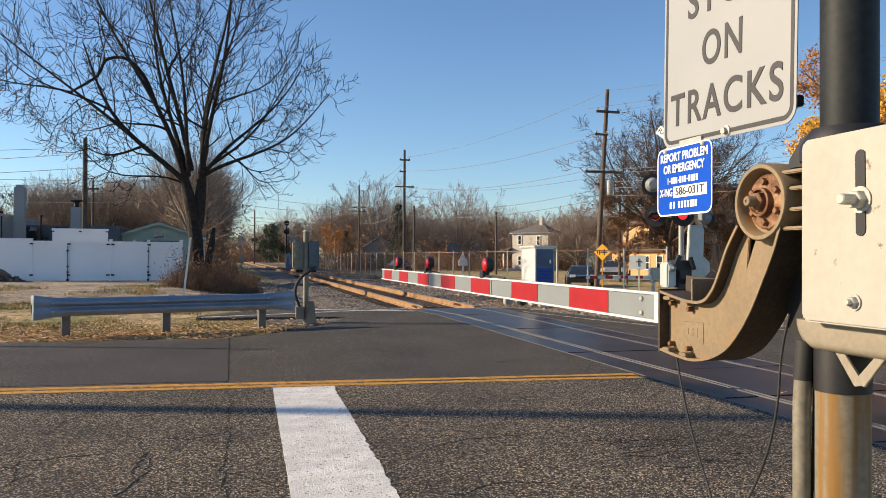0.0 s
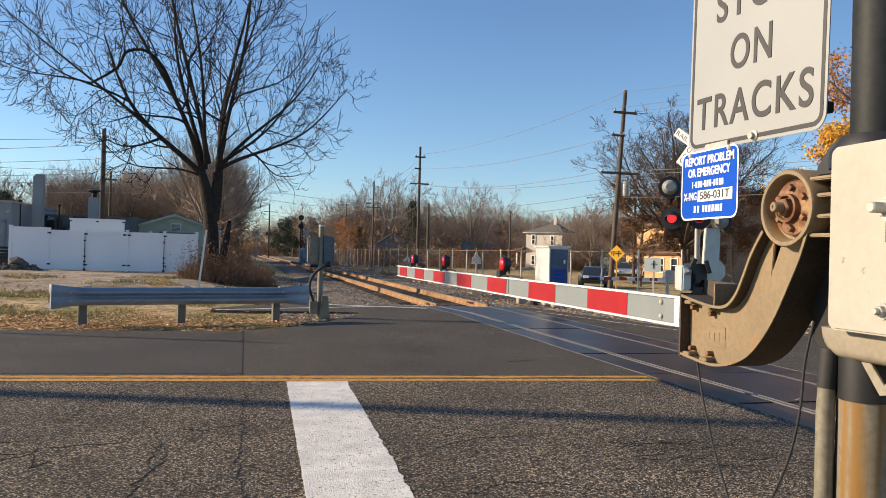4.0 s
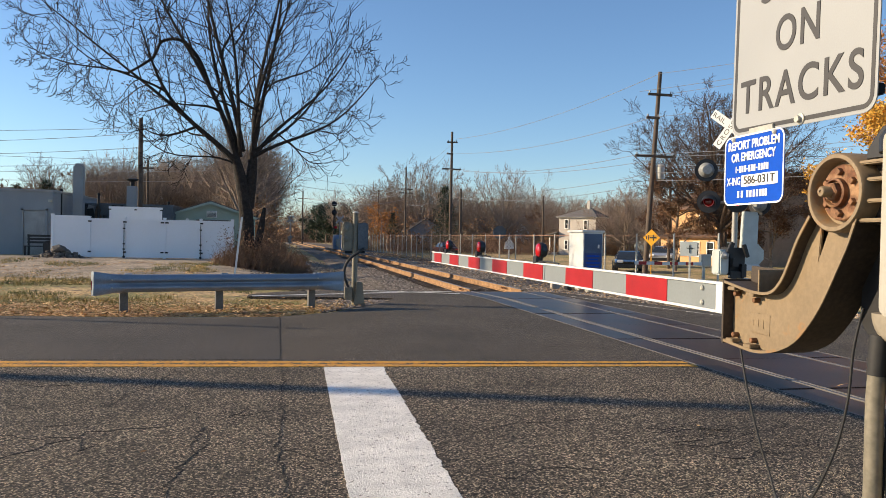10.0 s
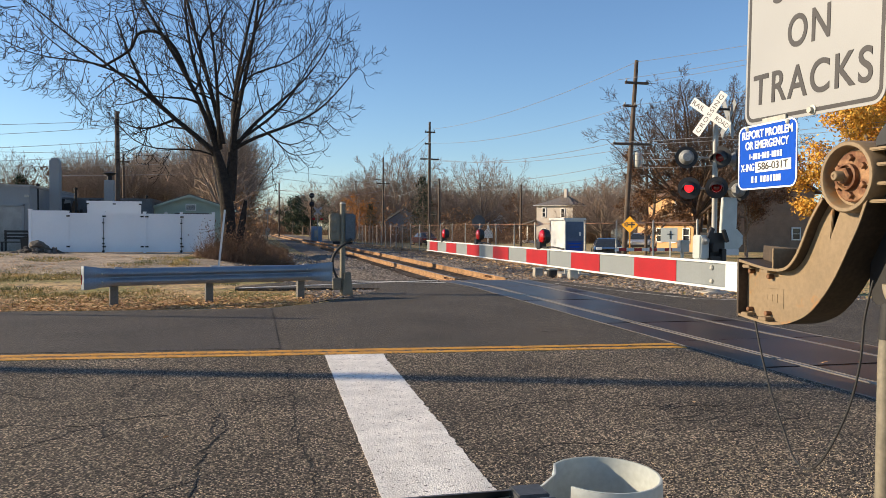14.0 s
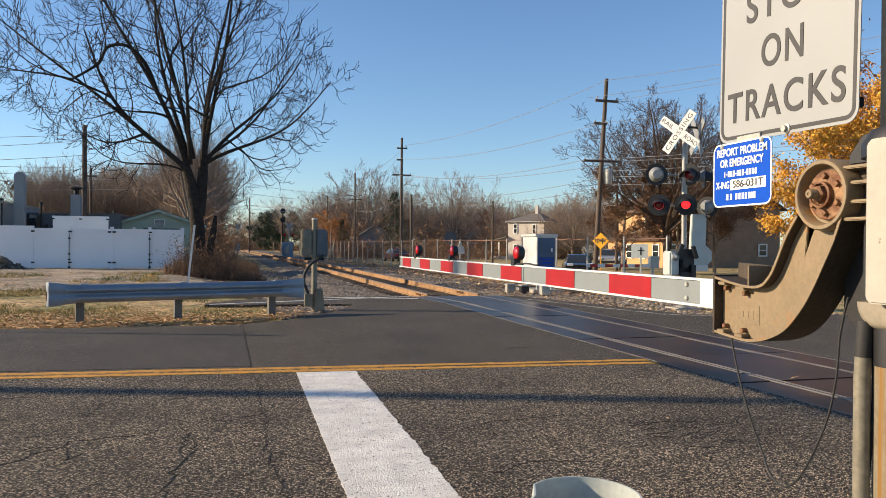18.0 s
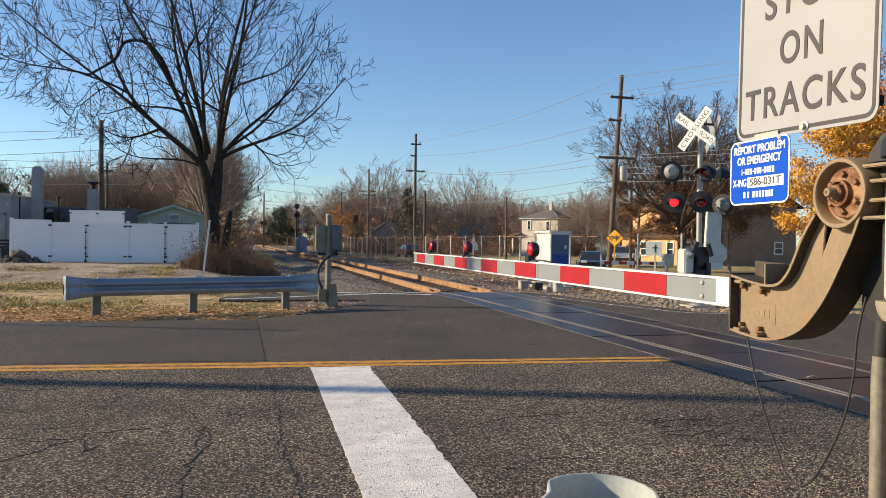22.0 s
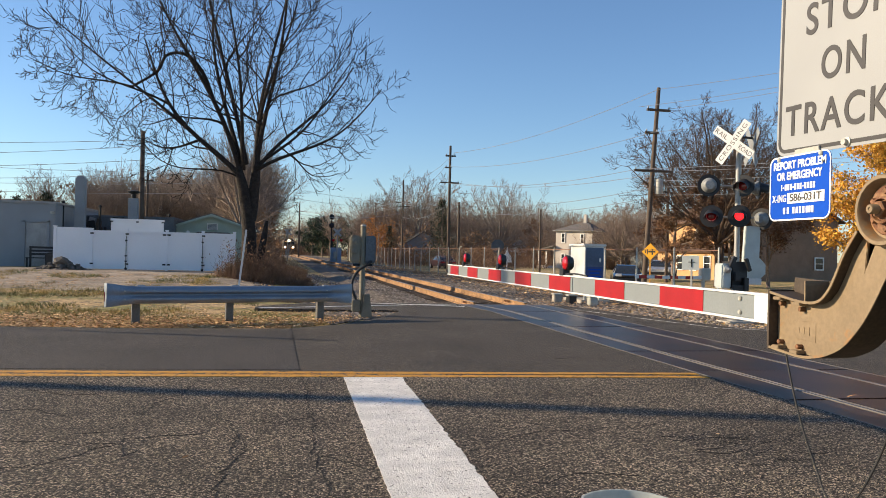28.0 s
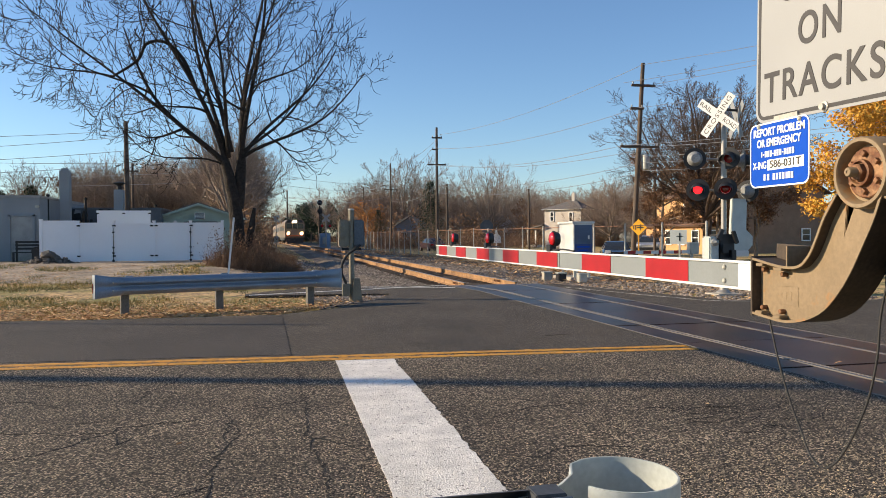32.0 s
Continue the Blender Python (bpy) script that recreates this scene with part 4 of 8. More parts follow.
def frame_band(w, h, r, t, x0, x1):
    """A rounded rectangular border strip of width t."""
    a, b = rounded(w, h, r), rounded(w - 2 * t, h - 2 * t, max(r - t, 0.004))
    n = len(a)
    s = Shape()
    s.v = [(x0, *p) for p in a] + [(x0, *p) for p in b] + [(x1, *p) for p in a] + [(x1, *p) for p in b]
    for i in range(n):
        j = (i + 1) % n
        s.f += [(i, j, n + j, n + i), (2 * n + i, 3 * n + i, 3 * n + j, 2 * n + j), (i, 2 * n + i, 2 * n + j, j), (n + i, n + j, 3 * n + j, 3 * n + i)]
    return s


FACE = pose(0, 0, 0, 90, 0, -90)   # lettering that reads from -x
SW, SH = 0.64, 0.80
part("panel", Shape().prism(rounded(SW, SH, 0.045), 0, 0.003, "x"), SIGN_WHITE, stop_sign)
part("border", frame_band(SW - 0.02, SH - 0.02, 0.038, 0.013, -0.0008, 0.0), SIGN_BLACK, stop_sign)
for text, z, w in (("STOP", 0.046, 0.365), ("ON", -0.120, 0.195), ("TRACKS", -0.286, 0.545)):
    lettering(text, 0.148, SIGN_BLACK, stop_sign, pose(-0.001, 0, z) @ FACE, w, bold=0.0020, space=1.16)
part("sign_bolt", Shape().lathe((0, -0.03, -SH / 2 + 0.016), [(0.017, 0), (0.017, -0.004), (0.010, -0.006), (0.010, -0.016), (0, -0.016)], "x", 12), GALV_WARM, stop_sign, "zinc bolt and washer", smooth=True)
for z in (-0.335, 0.30):
    part("mount_bar", Shape().box((0.035, -0.10, z), (0.05, 0.36, 0.03)), DARK_STEEL, stop_sign, bevel=0.003)

blue = thing("emergency_sign", pose(GX - 0.012, 2.172, 1.622), "small blue notice sign with white lettering", "sign")
part("panel", Shape().prism(rounded(0.312, 0.226, 0.03), 0, 0.002, "x"), SIGN_BLUE, blue)
part("border", frame_band(0.312, 0.226, 0.03, 0.0055, -0.0008, 0.0), PURE_WHITE, blue)
lettering("REPORT PROBLEM", 0.038, PURE_WHITE, blue, pose(-0.001, 0, 0.079) @ FACE, 0.268, bold=0.0010)
lettering("OR EMERGENCY", 0.038, PURE_WHITE, blue, pose(-0.001, 0, 0.041) @ FACE, 0.232, bold=0.0010)
# telephone number as plain bars, one for each figure
for k, y in enumerate((0.088, 0.066, 0.052, 0.038, 0.016, 0.002, -0.012, -0.036, -0.050, -0.064, -0.078)):
    part("number_bar", Shape().box((-0.001, y, 0.003), (0.0015, 0.004 if k == 0 else 0.0095, 0.021)), PURE_WHITE, blue)
for y in (0.078, 0.027, -0.024):
    part("number_dash", Shape().box((-0.001, y, 0.002), (0.0015, 0.007, 0.004)), PURE_WHITE, blue)
lettering("X-ING", 0.036, PURE_WHITE, blue, pose(-0.001, 0.100, -0.036) @ FACE, 0.076, bold=0.0006)
part("number_field", Shape().box((-0.0005, -0.036, -0.036), (0.0016, 0.186, 0.037)), PURE_WHITE, blue, "white number field")
lettering("586-031T", 0.036, SIGN_BLACK, blue, pose(-0.0018, -0.036, -0.036) @ FACE, 0.158, bold=0.0004)
# the operator's name as plain bars
for y in (0.072, 0.052, 0.022, 0.005, -0.012, -0.029, -0.046, -0.059, -0.073):
    part("name_bar", Shape().box((-0.001, y, -0.078), (0.0015, 0.0105, 0.022)), PURE_WHITE, blue)
for y in (0.105, -0.108):
    part("sign_bolt", Shape().lathe((0, y, 0.103), [(0.009, 0), (0.009, -0.003), (0.005, -0.007), (0, -0.007)], "x", 10), GALV_WARM, blue)
part("backing_strap", Shape().box((0.008, -0.03, 0.10), (0.008, 0.12, 0.06)), GALV_WARM, blue)

# ---- guardrails
WBEAM = [(-0.155, 0.0), (-0.145, 0.03), (-0.12, 0.055), (-0.085, 0.083), (-0.055, 0.083), (-0.03, 0.055), (-0.012, 0.012), (0.012, 0.012), (0.03, 0.055), (0.055, 0.083), (0.085, 0.083), (0.12, 0.055), (0.145, 0.03), (0.155, 0.0)]


def beam(path, flip=1.0, mid=0.5, thick=0.006, squash=None, tall=None):
    """A corrugated beam along a path of (x, y); the corrugation bulges to one side. squash flattens it from point to point."""
    s, n, m = Shape(), len(path), len(WBEAM)
    for side in (0, 1):
        for i, p in enumerate(path):
            a, b = path[max(i - 1, 0)], path[min(i + 1, n - 1)]
            d = Vector((b[0] - a[0], b[1] - a[1])).normalized()
            nrm = Vector((-d.y, d.x)) * flip
            k = 1.0 if squash is None else squash[i]
            for z, o in WBEAM:
                h = o * k + 0.02 * (1 - k) - side * thick
                s.v.append((p[0] + nrm.x * h, p[1] + nrm.y * h, mid + z * ((1 + 0.16 * (1 - k)) if tall is None else tall[i])))
    for i in range(n - 1):
        for k in range(m - 1):
            a = i * m + k
            q = (a, a + 1, a + 1 + m, a + m)
            s.f += [q, tuple(reversed([v + n * m for v in q]))]
        for k in (0, m - 1):
            a = i * m + k
            s.f.append((a, a + m, a + m + n * m, a + n * m))
    for i in (0, n - 1):
        for k in range(m - 1):
            a = i * m + k
            s.f.append((a, a + n * m, a + 1 + n * m, a + 1))
    return s


def rail_post(parent, x, y, top=0.66, yaw=0.0, back=1.0):
    p = part("post", Shape().box((0, 0, top / 2 - 0.1), (0.135, 0.008, top + 0.2)).box((-0.064, 0.05, top / 2 - 0.1), (0.008, 0.1, top + 0.2)).box((0.064, 0.05, top / 2 - 0.1), (0.008, 0.1, top + 0.2)), POST_STEEL, parent, "steel channel post", bevel=0.002)
    p.matrix_basis = pose(x, y, 0, 0, 0, yaw)
    b = part("block", Shape().box((0.05, back * 0.12, 0.52), (0.12, 0.1, 0.30)), GALV, p, bevel=0.003)
    return p


far_rail = thing("guardrail", pose(0, 0, 0), "short galvanised guardrail with flared ends and three posts", "guardrail")
path = [(x, 13.93 + 0.325 * (x + 2.95)) for x in np.linspace(-2.95, 0.62, 8)]
part("beam", beam(path, -1, 0.50), GALV, far_rail, "corrugated steel beam", smooth=True)
part("end_section", beam([(-3.27, 13.88), (-3.23, 13.82), (-3.1, 13.84), (-2.96, 13.895), (-2.82, 13.95)], -1, 0.50, squash=[0.05, 0.08, 0.25, 0.45, 1.03], tall=[1.34, 1.34, 1.22, 1.06, 1.02]), GALV, far_rail, "flared steel end", smooth=True)
part("end_section", beam([(0.52, 15.06), (0.66, 15.10), (0.85, 15.15), (1.02, 15.20), (1.06, 15.26)], -1, 0.505, squash=[1.03, 0.45, 0.25, 0.1, 0.05], tall=[1.02, 1.05, 1.15, 1.24, 1.24]), GALV, far_rail, "flared steel end", smooth=True)
part("reflector", Shape().box((-3.28, 13.87, 0.47), (0.012, 0.05, 0.16)), ARM_RED, far_rail, "faded red reflector")
for x in (-2.82, -1.25, 0.46):
    rail_post(far_rail, x, 13.93 + 0.325 * (x + 2.95) + 0.20, 0.64, 18, -1)
for x in (-2.95, 0.56):
    for z in (0.43, 0.57):
        part("splice_bolt", Shape().lathe((x, 13.84 + 0.325 * (x + 2.95), z), [(0.016, 0.0), (0.016, -0.008), (0.008, -0.014), (0, -0.014)], "y", 10), GALV_WARM, far_rail)

near_rail = thing("guardrail", pose(0, 0, 0), "galvanised guardrail with a rounded wrap-around end", "guardrail")
NRY = 1.60
part("beam", beam([(-9.0, NRY + 0.1), (-4, NRY + 0.04), (-1.2, NRY), (0.30, NRY + 0.01)], 1, 0.578), SHADED_ZINC, near_rail, "corrugated steel beam", smooth=True)
loop = [(0.24, NRY + 0.012), (0.32, NRY + 0.02), (0.39, NRY + 0.045), (0.45, NRY + 0.10)]
for k in range(17):
    a = radians(132 - 284 * k / 16)
    loop.append((0.560 + 0.122 * math.cos(a), NRY + 0.07 + 0.132 * math.sin(a)))
part("wrap_end", beam(loop, 1, 0.555, 0.005, [1.0, 0.75, 0.45, 0.2] + [0.04] * 17), PALE_ZINC, near_rail, "rounded pale steel buffer end", smooth=True)
part("block", Shape().box((0.327, NRY - 0.005, 0.58), (0.078, 0.075, 0.31)), SHADED_ZINC, near_rail, "dark steel block", bevel=0.003)
part("post", Shape().box((0.335, NRY - 0.052, 0.26), (0.082, 0.006, 0.94)).box((0.345, NRY - 0.162, 0.26), (0.080, 0.006, 0.94)).box((0.330, NRY - 0.107, 0.258), (0.006, 0.106, 0.936)), GALV, near_rail, "steel post with two flanges", bevel=0.0015)
part("post_clip", Shape().prism([(0.334, NRY - 0.056), (0.372, NRY - 0.158), (0.334, NRY - 0.158)], 0.700, 0.706), GALV_WARM, near_rail, "zinc clip plate", bevel=0.001)
part("splice_bolt", Shape().lathe((0.305, NRY - 0.13, 0.715), [(0.022, 0.012), (0.022, -0.004), (0.013, -0.008), (0.013, -0.02), (0, -0.02)], "y", 6), RUSTY, near_rail, "rusty bolt")
for x in (-1.7, -3.6, -5.5, -7.4):
    rail_post(near_rail, x, NRY - 0.2 - 0.012 * x * -1, 0.68, 0, 1)

# ---- junction box on a short pole
jb = thing("junction_box_pole", pose(1.36, 16.05, 0.05), "short grey pole with two weathered control boxes and a cable", "control box")
part("pole", Shape().tube([(0, 0, -0.1), (0, 0, 1.84)], 0.058, 18), OLIVE, jb, "grey steel pole", smooth=True)
part("pole_cap", Shape().lathe((0, 0, 1.84), [(0.066, 0), (0.066, 0.01), (0.05, 0.03), (0, 0.035)], "z", 18), GALV_WARM, jb, smooth=True)
b1 = part("box", Shape().box((-0.165, 0.05, 1.35), (0.22, 0.22, 0.58)), OLIVE, jb, "grey lidded box", bevel=0.03, smooth=True)
for z in (1.51, 1.30):
    part("box_knob", Shape().lathe((-0.20, -0.06, z), [(0.062, 0.0), (0.062, -0.03), (0.045, -0.04), (0, -0.04)], "y", 16), OLIVE, b1, smooth=True)
b2 = part("box", Shape().box((0.150, 0.07, 1.35), (0.24, 0.24, 0.58)), SLATE_PANEL, jb, "dark grey lidded box", bevel=0.03, smooth=True)
part("lid", Shape().box((0.150, -0.06, 1.35), (0.20, 0.03, 0.52)), SLATE_PANEL, b2, bevel=0.01)
for z in (1.02, 1.58):
    part("bracket", Shape().box((0.0, 0.03, z), (0.42, 0.06, 0.05)), DARK_STEEL, jb, bevel=0.004)
part("foot_box", Shape().box((-0.13, -0.06, 0.16), (0.16, 0.18, 0.26)), OLIVE, jb, "weathered foot box", bevel=0.012)
part("foot", Shape().prism([(-0.02, -0.10), (0.22, -0.10), (0.16, 0.4), (0.04, 0.4)], -0.1, 0.1, "y"), OLIVE, jb, "tapered foot", bevel=0.006)
part("cable", Shape().tube(spline([(0.17, -0.10, 1.10), (0.08, -0.14, 1.03), (-0.10, -0.15, 0.90), (-0.21, -0.14, 0.72), (-0.22, -0.13, 0.52), (-0.17, -0.12, 0.38), (-0.13, -0.11, 0.28)]), 0.028, 10), BLACK_RUBBER, jb, "thick black cable", smooth=True)

# ---- thin leaning marker post by the tree
mk = thing("marker_post", pose(-1.62, 24.5, 0.05, 0, 6, 0), "thin leaning steel marker post", "post")
part("shaft", Shape().box((0, 0, 0.85), (0.06, 0.025, 2.1)), CROSS_WHITE, mk, bevel=0.004)

# ---- flashing signal mast beyond the track
MX, MY = 9.83, 15.5
sig = thing("crossing_signal", pose(MX, MY, -0.1), "grey crossing signal mast with flashing red lamps and crossbucks", "crossing signal")
part("mast", Shape().tube([(0, 0, 0.1), (0, 0, 4.45)], 0.062, 20), ALU, sig, "grey aluminium mast", smooth=True)
part("mast_foot", Shape().lathe((0, 0, 0), [(0.17, 0.06), (0.17, 0.10), (0.09, 0.16), (0.075, 0.42), (0.062, 0.45)], "z", 20), ALU, sig, smooth=True)
part("footing", Shape().box((0, 0, -0.02), (0.66, 0.6, 0.2)), CONCRETE, sig, "weathered concrete footing", bevel=0.02)
part("finial", Shape().lathe((0, 0, 4.45), [(0.07, 0), (0.07, 0.03), (0.03, 0.06), (0, 0.065)], "z", 16), ALU, sig, smooth=True)


def crossbuck(parent, m, face=CROSS_WHITE):
    base = part("crossbuck", Shape().box((0, 0.01, 0), (0.09, 0.012, 0.09)), ALU, parent, "white crossbuck with dark lettering")
    base.matrix_basis = m
    for a in (37.5, -52.5):
        bl = part("blade", Shape().box((0, 0, 0), (1.10, 0.004, 0.205)), face, base)
        bl.matrix_basis = pose(0, -0.004 if a < 0 else 0.002, 0, 0, a, 0)
    return base


X1 = crossbuck(sig, pose(-0.23, -0.12, 4.13, 0, 0, -58))
lettering("CROSSING", 0.15, SIGN_BLACK, X1, pose(0, -0.0075, 0, 0, -52.5, 0) @ pose(0, 0, -0.005, 90, 0, 0), 0.98, space=1.2)
lettering("RAIL", 0.15, SIGN_BLACK, X1, pose(0, -0.0018, 0, 0, 37.5, 0) @ pose(-0.35, 0, -0.005, 90, 0, 0), 0.34)
lettering("ROAD", 0.15, SIGN_BLACK, X1, pose(0, -0.0018, 0, 0, 37.5, 0) @ pose(0.35, 0, -0.005, 90, 0, 0), 0.36)
crossbuck(sig, pose(0.40, 0.12, 4.08, 0, 0, 76), GREY_METAL)
part("crossbuck_arm", Shape().box((0.22, 0.05, 4.28), (0.55, 0.04, 0.05)), BLACK, sig, bevel=0.004)


def flasher(parent, x, z, yaw, lit=None, y=0.0):
    """One lamp unit: round backboard, hood, housing and lens."""
    u = part("lamp_housing", Shape().lathe((0, 0, 0), [(0.10, 0.16), (0.17, 0.03), (0.17, 0.0)], "y", 20), GREY_METAL, parent, "grey cone-shaped lamp housing", smooth=True)
    u.matrix_basis = pose(x, y, z, 0, 0, yaw)
    part("backboard", Shape().lathe((0, 0, 0), [(0.25, 0.012), (0.25, 0.0), (0.11, -0.004), (0.11, 0.012)], "y", 28), BLACK, u, "round black backboard", smooth=True)
    hood = Shape()
    n = 14
    for k in range(n + 1):
        a = radians(-15 + 210 * k / n)
        for r in (0.150, 0.156):
            for d in (-0.006, -0.33 + 0.10 * abs(k - n / 2) / (n / 2)):
                hood.v.append((r * math.cos(a), d, r * math.sin(a) + 0.30 * (d + 0.006)))
    for k in range(n):
        a, b = 4 * k, 4 * k + 4
        hood.f += [(a, a + 1, b + 1, b), (a + 2, b + 2, b + 3, a + 3), (a + 1, a + 3, b + 3, b + 1)]
    part("hood", hood, BLACK, u, "black hood", smooth=True)
    if lit is None:
        part("lens", Shape().lathe((0, -0.008, 0), [(0.108, 0.0), (0.10, -0.012), (0.06, -0.022), (0, -0.025)], "y", 20), RED_DARK, u, "dark red lens", smooth=True)
    else:
        # a lens drum that turns its glowing and its dark face to the road in turn
        drum = new("lens", bpy.data.meshes.new("lens"))
        bm = bmesh.new()
        n = 22
        for side, mi in ((-1, 0), (1, 1)):
            c = bm.verts.new((0, side * 0.026, 0))
            rings = [[bm.verts.new((r * math.cos(2 * math.pi * k / n), side * h, r * math.sin(2 * math.pi * k / n))) for k in range(n)] for r, h in ((0.06, 0.022), (0.1, 0.01))]
            for k in range(n):
                j = (k + 1) % n
                for f in (bm.faces.new((c, rings[0][k], rings[0][j])), bm.faces.new((rings[0][k], rings[1][k], rings[1][j], rings[0][j]))):
                    f.material_index = mi
            if side == -1:
                first = rings[1]
        for k in range(n):
            j = (k + 1) % n
            bm.faces.new((first[k], rings[1][k], rings[1][j], first[j])).material_index = 1
        bmesh.ops.recalc_face_normals(bm, faces=bm.faces)
        bm.to_mesh(drum.data)
        bm.free()
        drum.data.materials.append(RED_LIT)
        drum.data.materials.append(RED_DARK)
        drum.parent = u
        drum.matrix_basis = pose(0, -0.03, 0)
        tagged(drum, "flashing red lens")
        return drum
    return u


LAMPS = [flasher(sig, -0.69, 2.44, -34, 1, -0.05), flasher(sig, -0.06, 2.46, -34, 1, -0.16)]
flasher(sig, 0.62, 2.42, 125)
flasher(sig, -0.74, 3.14, 158)
flasher(sig, 0.05, 3.16, -50, None, -0.12)
flasher(sig, 0.52, 3.12, 70)
for z in (2.44, 3.15):
    part("crossarm", Shape().tube([(-0.70, 0.08, z), (0.66, 0.08, z)], 0.028, 10), ALU, sig, smooth=True)
    part("arm_clamp", Shape().box((0, 0.04, z), (0.18, 0.16, 0.14)), ALU, sig, bevel=0.01)
# mechanism on the mast, its counterweights and its own arm
part("mechanism", Shape().box((0.02, 0.10, 1.12), (0.42, 0.40, 0.62)), BLACK, sig, "black gate mechanism", bevel=0.03, smooth=True)
part("mechanism_lid", Shape().box((-0.34, 0.0, 1.10), (0.24, 0.34, 0.56)), PALE_ZINC, sig, "pale grey mechanism cover", bevel=0.03, smooth=True)
part("mechanism_hub", Shape().lathe((-0.34, -0.18, 1.25), [(0.09, 0.0), (0.09, -0.03), (0.05, -0.05), (0.02, -0.09), (0, -0.09)], "y", 18), GREY_METAL, sig, smooth=True)
part("support_upright", Shape().prism([(0.20, 0.95), (0.52, 0.95), (0.60, 1.45), (0.62, 2.25), (0.24, 2.25), (0.20, 1.5)], 0.02, 0.12, "y"), PALE_ZINC, sig, "pale grey upright of the arm support", bevel=0.012)
part("octagon_plate", Shape().prism([(0.62 + (0.02 if k in (0, 7) else 0) + 0.24 * math.cos(radians(22.5 + 45 * k)), 1.27 + 0.27 * math.sin(radians(22.5 + 45 * k))) for k in range(8)], 0.16, 0.20, "y"), PALE_ZINC, sig, "grey octagonal plate", bevel=0.004)
part("counterweight", Shape().box((0.40, 0.1, 0.98), (0.5, 0.22, 0.14)), CROSS_WHITE, sig, bevel=0.01)
for c_, d_, ry_ in (((-0.05, -0.18, 0.82), (0.34, 0.1, 0.16), 0), ((0.10, -0.2, 0.92), (0.12, 0.12, 0.3), 0), ((-0.22, -0.2, 1.42), (0.10, 0.08, 0.26), 25), ((0.16, -0.2, 1.36), (0.08, 0.08, 0.3), -20), ((-0.02, -0.2, 0.62), (0.5, 0.08, 0.07), 0), ((-0.1, -0.21, 1.1), (0.16, 0.06, 0.2), 0)):
    part("linkage", Shape().box(c_, d_, ry=ry_), BLACK, sig, bevel=0.01)
part("linkage_rod", Shape().tube([(-0.25, -0.2, 0.8), (0.3, -0.2, 0.72)], 0.02, 8), GALV_WARM, sig)

# a second gate farther along, seen with its arm down
g2 = thing("far_gate", pose(14.2, 25.5, -0.15), "distant lowered gate arm striped red and white", "crossing gate")
part("post", Shape().tube([(0.9, 0.2, 0), (0.9, 0.2, 1.15)], 0.06, 12), GALV_WARM, g2, smooth=True)
part("gear_box", Shape().box((0.95, 0.2, 0.95), (0.35, 0.3, 0.45)), GALV_WARM, g2, bevel=0.02)
fa = part("arm", Shape().box((-0.55, 0.1, 0.82), (2.7, 0.03, 0.12)), ARM_WHITE, g2, "white striped arm", bevel=0.004)
for k in range(4):
    part("red_stripe", Shape().box((-1.6 + 0.62 * k, 0.083, 0.82), (0.31, 0.004, 0.118)), ARM_RED, fa, "red stripe")

# sign panel seen from behind on a thin post
bk = thing("road_sign", pose(10.35, 18.4, -0.12, 0, 0, -40), "grey back of a small sign on a thin post", "sign")
part("post", Shape().box((0.03, 0.02, 0.7), (0.05, 0.03, 1.7)), GALV_WARM, bk, bevel=0.003)
part("panel", Shape().box((0, 0, 1.38), (0.44, 0.006, 0.38)), PALE_ZINC, bk, "pale grey sign back", bevel=0.002)
part("brace", Shape().box((0.03, -0.012, 1.38), (0.02, 0.012, 0.22)), DARK_STEEL, bk)
part("brace", Shape().box((0.03, -0.012, 1.40), (0.16, 0.012, 0.02)), DARK_STEEL, bk)

# ---- lot on the far left: white vinyl fence, sheds, low grey building
FY = 33.4
vf = thing("vinyl_fence", pose(0, FY, 0.30), "tall white vinyl privacy fence with double gates and black hinges", "fence")
px = [-9.33, -7.95, -6.60, -5.02, -3.58, -2.3]
for a, b in zip(px, px[1:]):
    pn = part("panel", Shape().box(((a + b) / 2, 0, 0.86 if a > -9 else 0.90), (b - a - 0.06, 0.045, 1.50 if a > -9 else 1.58)), VINYL, vf, bevel=0.006)
    part("top_rail", Shape().box(((a + b) / 2, -0.004, 1.60 if a > -9 else 1.69), (b - a - 0.05, 0.07, 0.09)), VINYL, pn, bevel=0.006)
    part("bottom_rail", Shape().box(((a + b) / 2, -0.004, 0.12), (b - a - 0.05, 0.07, 0.12)), VINYL, pn, bevel=0.006)
for i, x in enumerate(px):
    part("post", Shape().box((x, -0.01, 0.82 if i else 0.88), (0.11, 0.11, 1.75)).prism([(x - 0.07, -0.08), (x + 0.07, -0.08), (x + 0.07, 0.06), (x - 0.07, 0.06)], 1.69 if i else 1.75, 1.73 if i else 1.79), VINYL, vf, bevel=0.006)
for x in (-7.95, -6.60, -5.02, -3.58):
    for dx in ((-0.09, 0.09) if x in (-5.02,) else (0.03,)):
        for z in (0.28, 1.52):
            part("hinge", Shape().box((x + dx, -0.075, z), (0.13, 0.03, 0.06)), BLACK, vf, "black strap hinge", bevel=0.004)
for x in (-6.60, -3.58):
    part("drop_rod", Shape().tube([(x + 0.0, -0.09, 0.02), (x, -0.09, 1.45)], 0.013, 8), BLACK, vf, "black drop rod")
    for z in (0.08, 0.40, 0.62, 1.25):
        part("latch", Shape().box((x, -0.085, z), (0.09, 0.05, 0.09 if z < 0.2 else 0.05)), BLACK, vf, "black latch", bevel=0.004)

inner = thing("vinyl_screen", pose(-6.75, 36.6, 0.3), "white vinyl screen panel behind the fence", "fence")
